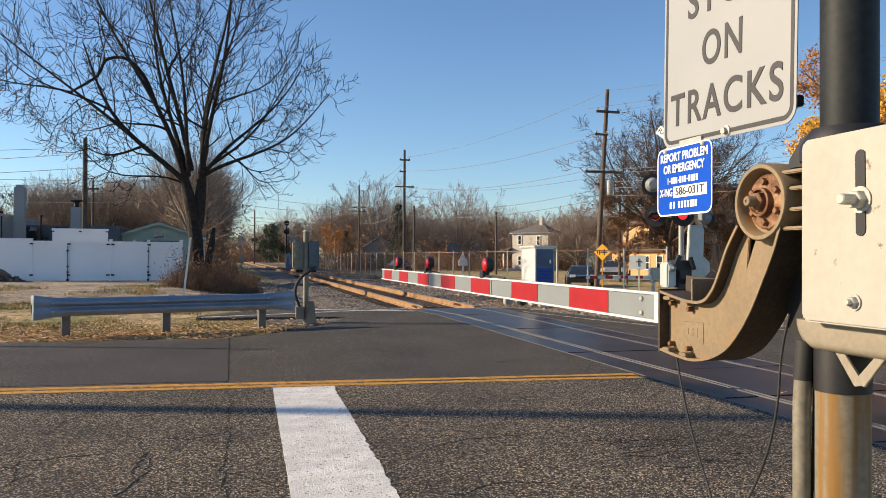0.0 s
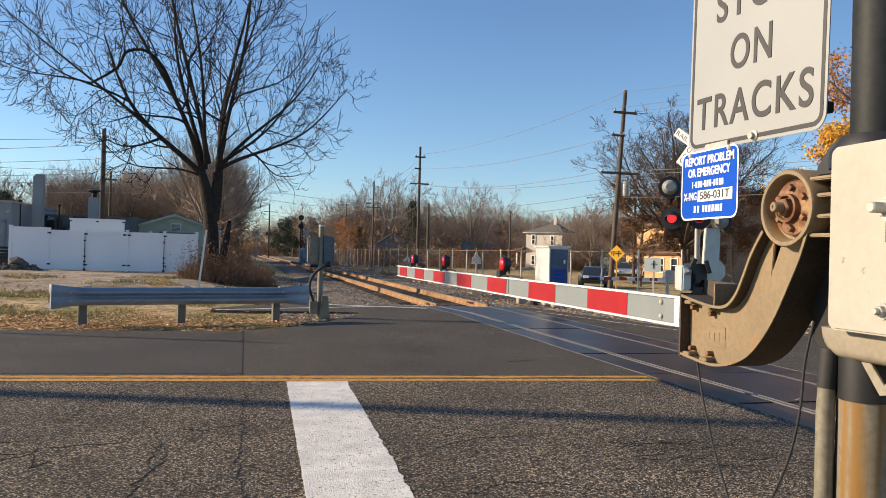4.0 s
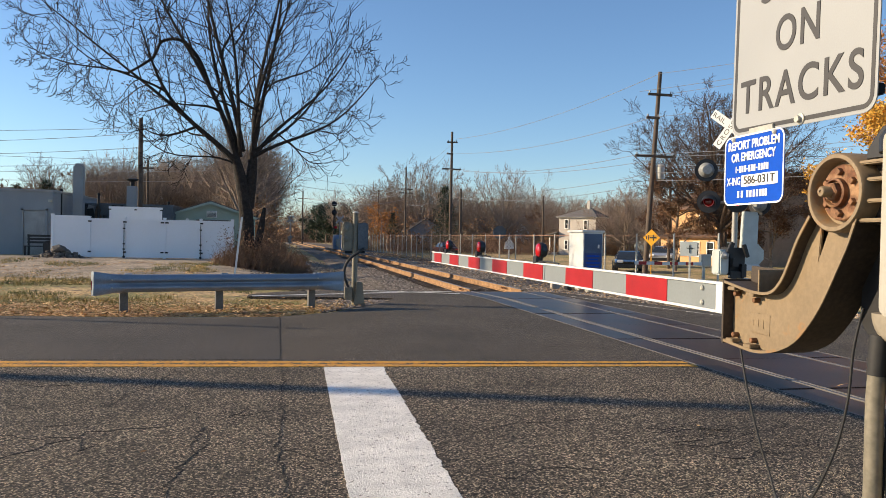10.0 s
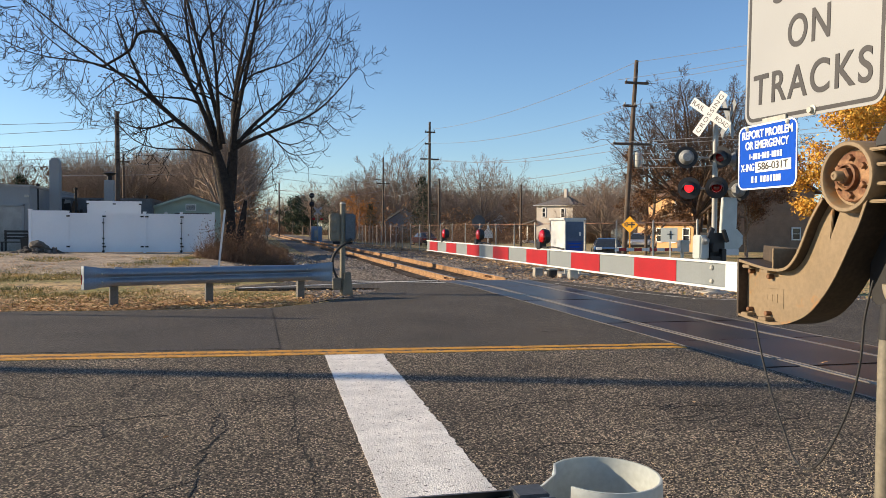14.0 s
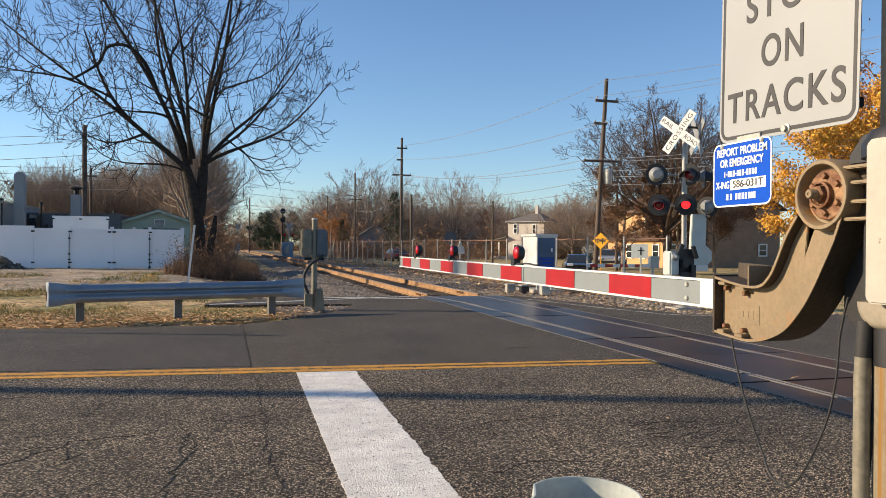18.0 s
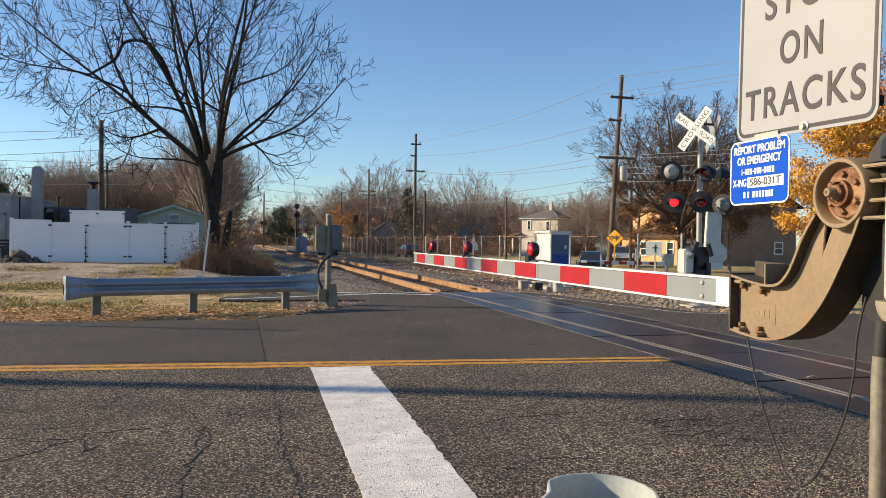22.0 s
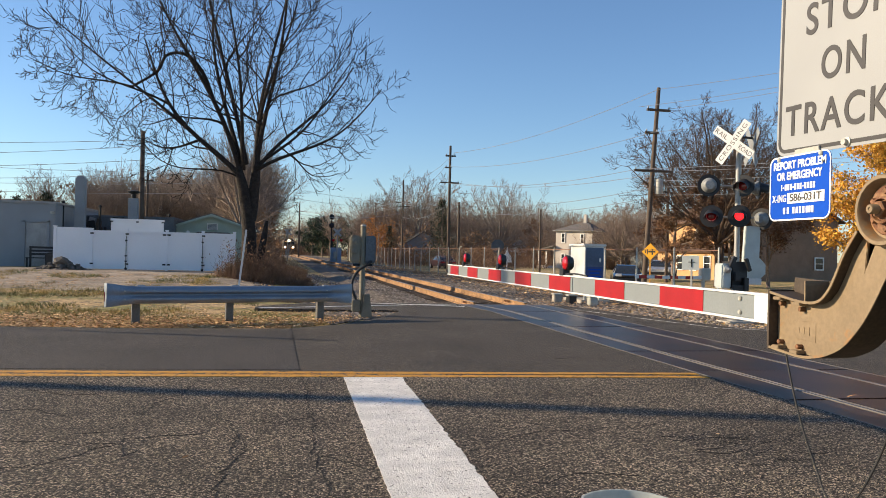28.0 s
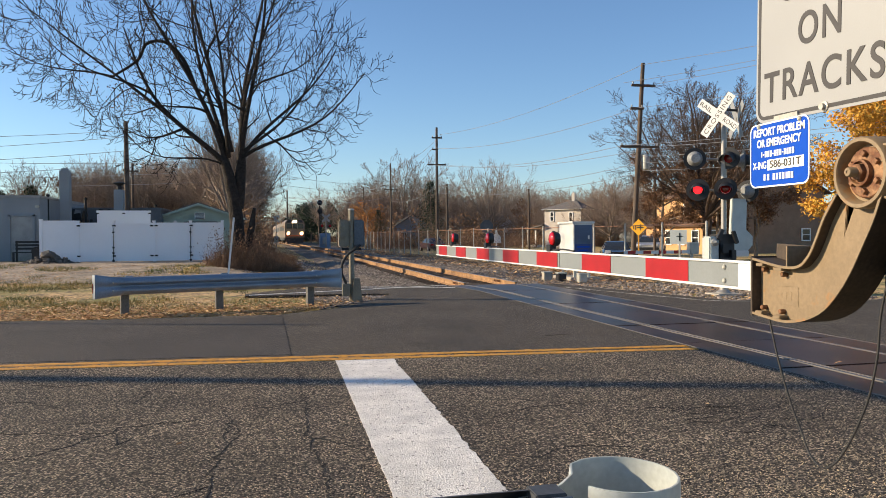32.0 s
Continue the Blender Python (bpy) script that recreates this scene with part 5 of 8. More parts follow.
part("panel", Shape().box((0, 0, 1.10), (2.25, 0.06, 2.2)), VINYL, inner, bevel=0.006)
part("top_rail", Shape().box((0, -0.004, 2.2), (2.3, 0.09, 0.1)), VINYL, inner, bevel=0.006)
for x in (-1.1, 0.0, 1.1):
    part("bracket", Shape().box((x, -0.05, 2.12), (0.12, 0.03, 0.05)), BLACK, inner)

bd = thing("grey_building", pose(-10.0, 36.0, 0.25), "low flat-roofed grey stucco building with a recessed door", "building")
part("wall", Shape().box((-5.05, 4.0, 1.42), (10.0, 8.0, 2.84)), GREY_WALL, bd, "grey stucco wall", bevel=0.02)
part("parapet", Shape().box((-5.05, 4.0, 2.88), (10.1, 8.1, 0.10)), GREY_METAL, bd, bevel=0.01)
dr = part("door", Shape().box((-0.78, -0.02, 1.0), (0.86, 0.05, 1.98)), GREY_METAL, bd, "flat grey door", bevel=0.004)
part("door_frame", Shape().box((-1.26, -0.04, 1.04), (0.09, 0.1, 2.08)).box((-0.30, -0.04, 1.04), (0.09, 0.1, 2.08)).box((-0.78, -0.04, 2.06), (1.05, 0.1, 0.09)), GREY_WALL, dr)
part("wall_lamp", Shape().box((0.0 - 0.15, -0.08, 2.45), (0.14, 0.16, 0.1)), GALV_WARM, bd, bevel=0.01)

wing = thing("grey_annex", pose(-8.6, 40.5, 0.25), "low grey annex with dark clutter on its wall", "building")
part("wall", Shape().box((0.6, 2, 1.25), (4.6, 4, 2.5)), SLATE_PANEL, wing, "grey panel wall", bevel=0.02)
part("roof_edge", Shape().box((0.6, 2, 2.52), (4.7, 4.1, 0.1)), SLATE_PANEL, wing, bevel=0.01)
rnd = random.Random(5)
for k in range(26):
    x = rnd.uniform(-1.5, 1.2)
    part("clutter_board", Shape().box((x, -0.3 - rnd.uniform(0, 0.4), 1.7 + rnd.uniform(-0.3, 0.4)), (rnd.uniform(0.06, 0.3), 0.06, rnd.uniform(0.5, 1.2)), ry=rnd.uniform(-14, 14)), rnd.choice([DARK_STEEL, GREY_METAL, BLACK, TIE]), wing, "leaning boards and tools", bevel=0.004)

chim = thing("chimney", pose(-9.46, 37.8, 0.2), "tall square grey block chimney with a cap", "chimney")
part("shaft", Shape().box((0, 0, 2.1), (0.42, 0.42, 4.2)), GREY_WALL, chim, bevel=0.012)
part("cap", Shape().box((0, 0, 4.23), (0.30, 0.30, 0.16)), GREY_WALL, chim, bevel=0.02)
ch2 = thing("chimney", pose(-7.3, 38.6, 0.2), "short grey chimney with a dark metal cowl", "chimney")
part("shaft", Shape().box((0, 0, 1.7), (0.42, 0.42, 3.4)), GREY_WALL, ch2, bevel=0.012)
part("flue", Shape().tube([(0, 0, 3.4), (0, 0, 3.62)], 0.11, 12), DARK_STEEL, ch2)
part("cowl", Shape().lathe((0, 0, 3.6), [(0.10, 0.0), (0.30, 0.10), (0.30, 0.13), (0.0, 0.2)], "z", 14), DARK_STEEL, ch2, "dark metal cowl", smooth=True)

for x, y, h, rr in ((-8.7, 38.2, 2.9, 0.05), (-10.05, 37.2, 3.0, 0.05), (-6.0, 41.0, 2.7, 0.04)):
    vp = thing("vent_pipe", pose(x, y, 0.2), "thin dark vent pipe", "pipe")
    part("pipe", Shape().tube([(0, 0, 0), (0, 0, h)], rr, 10), DARK_STEEL, vp)
    part("pipe_cap", Shape().lathe((0, 0, h), [(rr * 1.7, 0), (rr * 1.7, 0.08), (0, 0.12)], "z", 10), DARK_STEEL, vp)

low = thing("lean_to_roof", pose(-3.7, 39.6, 0.25), "low dark lean-to roof in front of a green shed", "roof")
part("roof_slope", Shape().prism([(-0.9, 1.62), (0.95, 1.62), (0.75, 1.86), (-0.7, 1.86)], 0.0, 1.0, "y"), SHINGLE, low)
part("post", Shape().box((-0.7, 0.5, 0.8), (0.1, 0.1, 1.7)).box((0.7, 0.5, 0.8), (0.1, 0.1, 1.7)), TIE, low)
shed = thing("green_shed", pose(-3.95, 41.5, 0.25), "small sage green gabled shed with a gable vent", "shed")
part("wall", Shape().box((0, 2, 1.02), (4.2, 4, 2.04)), SAGE, shed, "sage siding wall")
part("gable", Shape().prism([(-2.1, 2.04), (2.1, 2.04), (0, 2.75)], 0.0, 4.0, "y"), SAGE, shed)
for sx in (-1, 1):
    part("roof_slope", Shape().prism([(0, 2.80), (sx * 2.35, 2.02), (sx * 2.35, 2.10), (0, 2.89)], -0.25, 4.2, "y"), SHINGLE, shed, "dark shingle roof slope")
    part("barge_board", Shape().prism([(0, 2.72), (sx * 2.33, 1.95), (sx * 2.33, 2.06), (0, 2.84)], -0.28, -0.25, "y"), SAGE, shed, "green barge board")
vent = part("gable_vent", Shape().box((0.05, -0.03, 2.18), (0.52, 0.06, 0.34)), WHITE_TRIM, shed, "white louvred vent", bevel=0.004)
for k in range(5):
    part("slat", Shape().box((0.05, -0.07, 2.06 + 0.06 * k), (0.44, 0.03, 0.03), rx=30), GREY_METAL, vent)
part("awning", Shape().prism([(-0.9, 1.62), (0.85, 1.62), (0.65, 1.88), (-0.7, 1.88)], -0.35, 0.0, "y"), BLACK, shed, "dark awning", bevel=0.01)
part("shed_lamp", Shape().lathe((-1.15, -0.1, 1.86), [(0.07, 0), (0.09, -0.1), (0, -0.1)], "y", 10), WHITE_TRIM, shed)

hb = thing("dark_gabled_house", pose(-9.6, 64, -0.4), "distant dark-roofed gabled house", "house")
part("wall", Shape().box((0, 3, 1.9), (6, 6, 3.8)), TIE, hb, "brown wall")
part("gable", Shape().prism([(-1.9, 3.8), (1.2, 3.8), (-0.35, 5.0)], -0.2, 4, "y"), TIE, hb, "brown gable")
for sx in (-1, 1):
    part("roof_slope", Shape().prism([(0, 5.4), (sx * 3.4, 3.7), (sx * 3.4, 3.85), (0, 5.6)], -0.5, 6.4, "y"), SHINGLE, hb, "dark shingle roof")
part("window", Shape().box((-0.35, -0.24, 4.4), (0.5, 0.05, 0.6)), WHITE_TRIM, hb, "small white window")
h3 = thing("distant_roof_house", pose(-27, 70, 0), "distant low house with a dark roof and pale gable", "house")
part("wall", Shape().box((0, 3, 1.6), (9, 6, 3.2)), WHITE_TRIM, h3, "pale wall")
part("gable", Shape().prism([(1.2, 3.4), (3.8, 3.4), (2.5, 4.7)], -0.3, 2, "y"), WHITE_TRIM, h3, "white gable")
part("roof_slope", Shape().prism([(-0.6, 3.1), (3.0, 5.0), (3.0, 5.15), (-0.6, 3.25)], -5, 5, "x"), SHINGLE, h3, "dark shingle roof")

# rubble heap, boulder and a bench by the door
rb = thing("rubble_heap", pose(-8.75, 32.4, 0.30), "low heap of grey broken stone", "rubble")
rnd = random.Random(3)


def stone_shape(r, rnd, flat=0.7):
    s = Shape()
    v = [(0, 0, 1), (0, 0, -1)] + [(math.cos(a), math.sin(a), h) for h, o in ((0.45, 0), (-0.45, 0.6)) for a in [o + 2 * math.pi * k / 5 for k in range(5)]]
    v = [tuple(c * r * rnd.uniform(0.7, 1.15) * (flat if i == 2 else 1) for i, c in enumerate(p)) for p in v]
    f = []
    for k in range(5):
        j = (k + 1) % 5
        f += [(0, 2 + k, 2 + j), (1, 7 + j, 7 + k), (2 + k, 7 + k, 2 + j), (2 + j, 7 + k, 7 + j)]
    return s.add(v, f)


stone_meshes = [mesh_of("stone", stone_shape(1.0, rnd), DARK_STONE, fix=False) for _ in range(8)]
for k in range(130):
    a, r = rnd.uniform(0, 6.283), rnd.random() ** 0.6
    x, y = 1.05 * r * math.cos(a), 0.6 * r * math.sin(a)
    ob = new("rubble_stone", rnd.choice(stone_meshes))
    ob.parent = rb
    sc = rnd.uniform(0.05, 0.12)
    ob.matrix_basis = pose(x, y, 0.42 * (1 - r) * rnd.uniform(0.5, 1.0), rnd.uniform(0, 360), 0, rnd.uniform(0, 360)) @ Matrix.Diagonal((sc, sc, sc, 1))
big = new("boulder", stone_meshes[0])
big.parent = rb
big.matrix_basis = pose(-0.05, -0.05, 0.40) @ Matrix.Diagonal((0.34, 0.25, 0.27, 1))
tagged(big, "dark boulder")

bench = thing("bench", pose(-10.3, 34.9, 0.25), "dark slatted bench with a back", "bench")
for k in range(4):
    part("seat_slat", Shape().box((0, -0.18 + 0.12 * k, 0.48), (1.0, 0.1, 0.04)), BLACK, bench)
for k in range(3):
    part("back_slat", Shape().box((0, 0.26, 0.64 + 0.14 * k), (1.0, 0.04, 0.09)), BLACK, bench)
for x in (-0.45, 0.45):
    part("leg", Shape().box((x, -0.18, 0.24), (0.07, 0.07, 0.48)), BLACK, bench)
    part("leg", Shape().box((x, 0.26, 0.48), (0.07, 0.07, 0.98)), BLACK, bench)
bin_ = thing("bin", pose(-9.62, 34.6, 0.25), "low dark bin beside the fence", "bin")
part("body", Shape().prism([(-0.3, 0), (0.3, 0), (0.34, 0.62), (-0.34, 0.62)], -0.3, 0.3, "y"), BLACK, bin_, bevel=0.02)
part("lid", Shape().prism([(-0.36, 0.62), (0.36, 0.66), (0.3, 0.78), (-0.2, 0.72)], -0.32, 0.32, "y"), BLACK, bin_, bevel=0.02)

# ---- right of the track: cabinet, link fence, houses, cars, signs
cb = thing("signal_cabinet", pose(9.58, 23.6, -0.1), "weathered aluminium signal cabinet with a dark blue notice", "cabinet")
part("body", Shape().box((0, 0, 1.12), (0.66, 1.25, 1.36)), CABINET, cb, "pale weathered metal body", bevel=0.012)
part("roof", Shape().box((0, 0, 1.83), (0.78, 1.36, 0.07)), CABINET, cb, bevel=0.015)
part("door", Shape().box((0.0, -0.632, 1.12), (0.60, 0.016, 1.26)), SLATE_BLUE, cb, "slate blue painted door", bevel=0.004)
part("notice", Shape().box((0.0, -0.642, 0.82), (0.58, 0.006, 0.62)), NAVY, cb, "dark blue notice panel")
part("door_latch", Shape().box((0.18, -0.65, 1.35), (0.05, 0.03, 0.12)), WHITE_TRIM, cb, "pale latch")
for k, w in enumerate((0.44, 0.34, 0.46, 0.40)):
    part("notice_bar", Shape().box((0.0, -0.647, 1.04 - 0.11 * k), (w, 0.006, 0.045)), SIGN_BLUE, cb)
for x in (-0.25, 0.25):
    for y in (-0.5, 0.5):
        part("leg", Shape().box((x, y, 0.2), (0.07, 0.07, 0.5)), GALV_WARM, cb)
part("pad", Shape().box((0, 0, 0.0), (1.0, 1.6, 0.12)), CONCRETE, cb, bevel=0.01)
for x, y, c in ((8.3, 22.9, CONCRETE), (8.55, 22.3, BLACK), (8.95, 21.6, GALV_WARM)):
    bx = thing("trackside_box", pose(x, y, -0.12), "low trackside junction box on the ballast", "box")
    part("body", Shape().box((0, 0, 0.12), (0.26, 0.26, 0.24)), c, bx, bevel=0.02)
    part("lid", Shape().box((0, 0, 0.26), (0.30, 0.30, 0.04)), GALV_WARM, bx, bevel=0.01)


def fence_x(y):
    return 10.5 + (60 - y) * 0.077 if y < 60 else 10.5 - (y - 60) * 0.012


lf = thing("link_fence", pose(0, 0, 0), "long rusty chain link fence beside the track", "fence", kind="structure")
fys = [22 + 2.5 * k for k in range(40)]
post_me = mesh_of("fence_post", Shape().tube([(0, 0, -0.2), (0, 0, 1.85)], 0.035, 8).lathe((0, 0, 1.85), [(0.04, 0), (0.0, 0.04)], "z", 8), GALV_WARM)
for y in fys:
    ob = part("fence_post", post_me, None, lf, at=pose(fence_x(y), y, -0.12))
RUST_WIRE = mat("rusty_wire", (0.28, 0.15, 0.09), 0.8, var=0.2)
rails = Shape()
for a, b in zip(fys, fys[1:]):
    rails.tube([(fence_x(a), a, 1.66), (fence_x(b), b, 1.66)], 0.016, 5)
    rails.tube([(fence_x(a), a, 0.02), (fence_x(b), b, 0.02)], 0.01, 4)
part("top_rail", rails, RUST_WIRE, lf)
mesh_s = Shape()
for a, b in zip(fys[6:], fys[7:]):
    n = 11
    for k in range(-7, n):
        for sgn in (1, -1):
            u0, u1 = k / n, (k + 7) / n
            z0, z1 = (0.0, 1.65) if sgn > 0 else (1.65, 0.0)
            if u0 < 0:
                z0 += (z1 - z0) * (-u0) / (u1 - u0)
                u0 = 0
            if u1 > 1:
                z1 = z0 + (z1 - z0) * (1 - u0) / (u1 - u0)
                u1 = 1
            p, q = a + (b - a) * u0, a + (b - a) * u1
            mesh_s.tube([(fence_x(p), p, z0), (fence_x(q), q, z1)], 0.0035, 3, False)
tagged(part("wire_mesh", mesh_s, RUST_WIRE, lf, "rusty wire mesh", fix=False), kind="stuff")

hs = thing("cream_house", pose(36.7, 93, -0.6, 0, 0, -48), "two-storey cream house with a grey hip roof and side porch", "house")
# the long front wall faces the low sun; the house stands skew to the track
part("wall", Shape().box((0, 1.6, 2.65), (5.2, 3.2, 5.3)), CREAM_SIDING, hs, "cream clapboard wall")
roof = Shape().add([(-2.95, -0.4, 5.25), (2.95, -0.4, 5.25), (2.95, 3.6, 5.25), (-2.95, 3.6, 5.25), (0.6, 1.6, 6.45), (1.2, 1.6, 6.45)], [(0, 1, 5, 4), (1, 2, 5), (2, 3, 4, 5), (3, 0, 4), (0, 3, 2, 1)])
part("roof", roof, SHINGLE, hs, "grey hip roof")
part("eave", Shape().box((0, 1.6, 5.22), (5.8, 3.9, 0.1)), WHITE_TRIM, hs, "white eave board")
part("chimney", Shape().box((0.9, 1.5, 6.6), (0.4, 0.4, 1.6)), CREAM_SIDING, hs, "small chimney")


def house_window(parent, x, y, z, w, h, face):
    m = pose(x, y, z, 0, 0, -90 if face == "x" else 0)
    wn_ = part("window", Shape().box((0, -0.03, 0), (w, 0.06, h)), GLASS_DARK, parent, "dark sash window")
    wn_.matrix_basis = m
    part("window_frame", Shape().box((0, -0.05, h / 2 + 0.05), (w + 0.2, 0.08, 0.1)).box((0, -0.05, -h / 2 - 0.05), (w + 0.2, 0.08, 0.1)).box((-w / 2 - 0.05, -0.05, 0), (0.1, 0.08, h)).box((w / 2 + 0.05, -0.05, 0), (0.1, 0.08, h)).box((0, -0.06, 0), (w, 0.05, 0.05)), WHITE_TRIM, wn_)


for x, z in ((-1.5, 4.3), (1.2, 4.2), (-1.5, 1.6)):
    house_window(hs, x, 0, z, 0.38, 1.1, "y")
for z in (1.6, 4.2):
    house_window(hs, -2.6, 1.6, z, 0.55, 1.1, "x")
part("porch_roof", Shape().prism([(-5.0, 2.55), (-2.6, 3.15), (-2.6, 3.3), (-5.1, 2.68)], -0.6, 1.8, "y"), SHINGLE, hs, "porch roof")
for y in (-0.45, 1.6):
    part("porch_post", Shape().box((-4.8, y, 1.3), (0.16, 0.16, 2.6)), WHITE_TRIM, hs, "white porch post")
part("porch_deck", Shape().box((-3.8, 0.6, 0.3), (2.4, 2.4, 0.6)), CREAM_SIDING, hs)

ph = thing("peach_house", pose(36.6, 56, -0.4), "peach-coloured house with a brown porch roof", "house")
part("wall", Shape().box((4.5, 6, 2.6), (9, 12, 5.2)), PEACH_SIDING, ph, "peach clapboard wall")
# Front and gable face away from the sun; their shade is in the colour.
part("front_wall", Shape().box((4.5, -0.03, 2.6), (9.02, 0.06, 5.2)), SHADED_PEACH, ph, "peach front wall coloured brown as in shade")
part("gable", Shape().prism([(0, 5.2), (9, 5.2), (4.5, 7.6)], -0.05, 12, "y"), SHADED_PEACH, ph)
for sx in (-1, 1):
    part("roof_slope", Shape().prism([(4.5, 7.7), (4.5 + sx * 5, 5.0), (4.5 + sx * 5, 5.16), (4.5, 7.9)], -0.4, 12.4, "y"), BROWN_ROOF, ph, "brown shingle roof")
part("porch_roof", Shape().prism([(-2.6, 2.3), (0, 3.0), (0, 3.15), (-2.7, 2.42)], -0.3, 10, "y"), BROWN_ROOF, ph, "brown porch roof")
part("porch_wall", Shape().box((-1.2, 5, 1.15), (2.2, 9.6, 2.3)), PEACH_SIDING, ph, "peach porch wall")
for y in (1.2, 3.4, 5.6):
    house_window(ph, -2.3, y, 1.4, 0.9, 1.1, "x")
house_window(ph, -1.2, 0.18, 1.4, 0.8, 1.1, "y")
house_window(ph, 7.2, -0.09, 1.6, 0.7, 0.9, "y")
for y in (2.5, 6.5):
    house_window(ph, 0, y, 4.2, 0.8, 1.2, "x")


def car(name, m, paint, label, tall=1.0, pickup=False):
    c = thing(name, m, label, "car")
    prof = [(-2.25, 0.35), (-2.3, 0.72), (-2.2, 0.92 * tall), (-1.75, 1.0 * tall), (1.1, 1.02 * tall), (2.05, 0.88 * tall), (2.25, 0.70), (2.25, 0.35)]
    part("body", Shape().prism(prof, -0.88, 0.88, "y"), paint, c, bevel=0.07, smooth=True)
    cab = [(-1.78, 0.98 * tall), (-1.12, 1.46 * tall), (-0.8, 1.53 * tall), (0.25, 1.53 * tall), (0.5, 1.46 * tall), (1.15, 0.98 * tall)]
    cs = Shape()
    cs.v = [(x, sy * (0.80 if z < 1.1 * tall else 0.60), z) for sy in (-1, 1) for x, z in cab]
    cs.f = [(5, 4, 3, 2, 1, 0), (6, 7, 8, 9, 10, 11)] + [(k, k + 1, k + 7, k + 6) for k in range(5)]
    part("cabin", cs, GLASS_DARK, c, "dark glazed cabin", bevel=0.04, smooth=True)
    part("cabin_roof", Shape().prism([(-1.1, 1.47 * tall), (-0.8, 1.545 * tall), (0.25, 1.545 * tall), (0.48, 1.47 * tall)], -0.61, 0.61, "y"), paint, c, bevel=0.03, smooth=True)
    for sy in (-1, 1):
        part("pillar", Shape().tube([(-0.35, sy * 0.80, 0.98 * tall), (-0.35, sy * 0.615, 1.49 * tall)], 0.04, 6), paint, c)
        for x in (-1.4, 1.4):
            w = part("wheel", Shape().lathe((x, sy * 0.80, 0.34), [(0.34, -0.11), (0.34, 0.11), (0.2, 0.11), (0.2, -0.11)], "y", 20), BLACK_RUBBER, c, smooth=True)
            part("rim", Shape().lathe((x, sy * 0.80, 0.34), [(0.2, -0.1), (0.2, 0.1), (0.05, 0.115 * sy), (0, 0.115 * sy)], "y", 16), ALU, w)
    for sx in (-1, 1):
        for sy in (-0.6, 0.6):
            part("lamp", Shape().box((sx * 2.24, sy, 0.74), (0.1, 0.34, 0.16)), RED_LENS if sx < 0 else PURE_WHITE, c, bevel=0.02)
        part("bumper", Shape().box((sx * 2.26, 0, 0.48), (0.12, 1.7, 0.2)), BLACK, c, bevel=0.03)
    return c


car("parked_car", pose(20.3, 43.0, -0.42, 0, 0, 248), CAR_BLACK, "black parked saloon car", 0.86)
car("parked_car", pose(27.4, 52.0, -0.2, 0, 0, 235), CAR_SILVER, "silver parked car beside the peach house", 0.92)
car("parked_car", pose(16.6, 80, -0.4, 0, 0, 95), mat("dark_red_paint", (0.05, 0.008, 0.010), 0.3, coat=0.6), "dark red parked car beyond the fence", 0.95)

ds = thing("diamond_sign", pose(17.5, 34.6, -0.15, 0, 0, -42), "yellow diamond warning sign with black crossing symbol on a post", "road sign")
part("post", Shape().box((0, 0.02, 0.9), (0.06, 0.04, 2.0)), YELLOW_PAINT, ds, "yellow post")
part("panel", Shape().prism([(0, 1.40), (0.42, 1.82), (0, 2.24), (-0.42, 1.82)], -0.015, 0.0, "y"), DIAMOND, ds, "yellow diamond panel")
part("symbol", Shape().box((0.08, -0.018, 1.82), (0.34, 0.005, 0.07)).box((0.10, -0.018, 1.82), (0.06, 0.005, 0.30)).box((-0.14, -0.018, 1.82), (0.05, 0.005, 0.26)).box((-0.24, -0.018, 1.82), (0.05, 0.005, 0.16)), SIGN_BLACK, ds, "black track symbol")

# stop sign back and small road signs beyond the fence
ss = thing("stop_sign_back", pose(16.4, 58, -0.3), "octagonal sign seen from behind on a thin post", "road sign")
part("post", Shape().box((0, 0.03, 1.1), (0.06, 0.05, 2.6)), GALV_WARM, ss)
part("panel", Shape().prism([(0.56 * math.cos(radians(22.5 + 45 * k)), 2.3 + 0.56 * math.sin(radians(22.5 + 45 * k))) for k in range(8)], -0.01, 0.01, "y"), SLATE_PANEL, ss, "dark grey octagon")
w2 = thing("house_sign", pose(17.8, 60, -0.3), "white pointed yard sign", "sign")
part("post", Shape().box((0, 0.03, 0.7), (0.1, 0.06, 1.5)), WHITE_TRIM, w2)
part("panel", Shape().prism([(-0.4, 1.0), (0.4, 1.0), (0.36, 1.5), (0.12, 1.75), (0.0, 2.3), (-0.12, 1.75), (-0.36, 1.5)], -0.02, 0.02, "y"), WHITE_TRIM, w2, "white pointed panel", bevel=0.004)

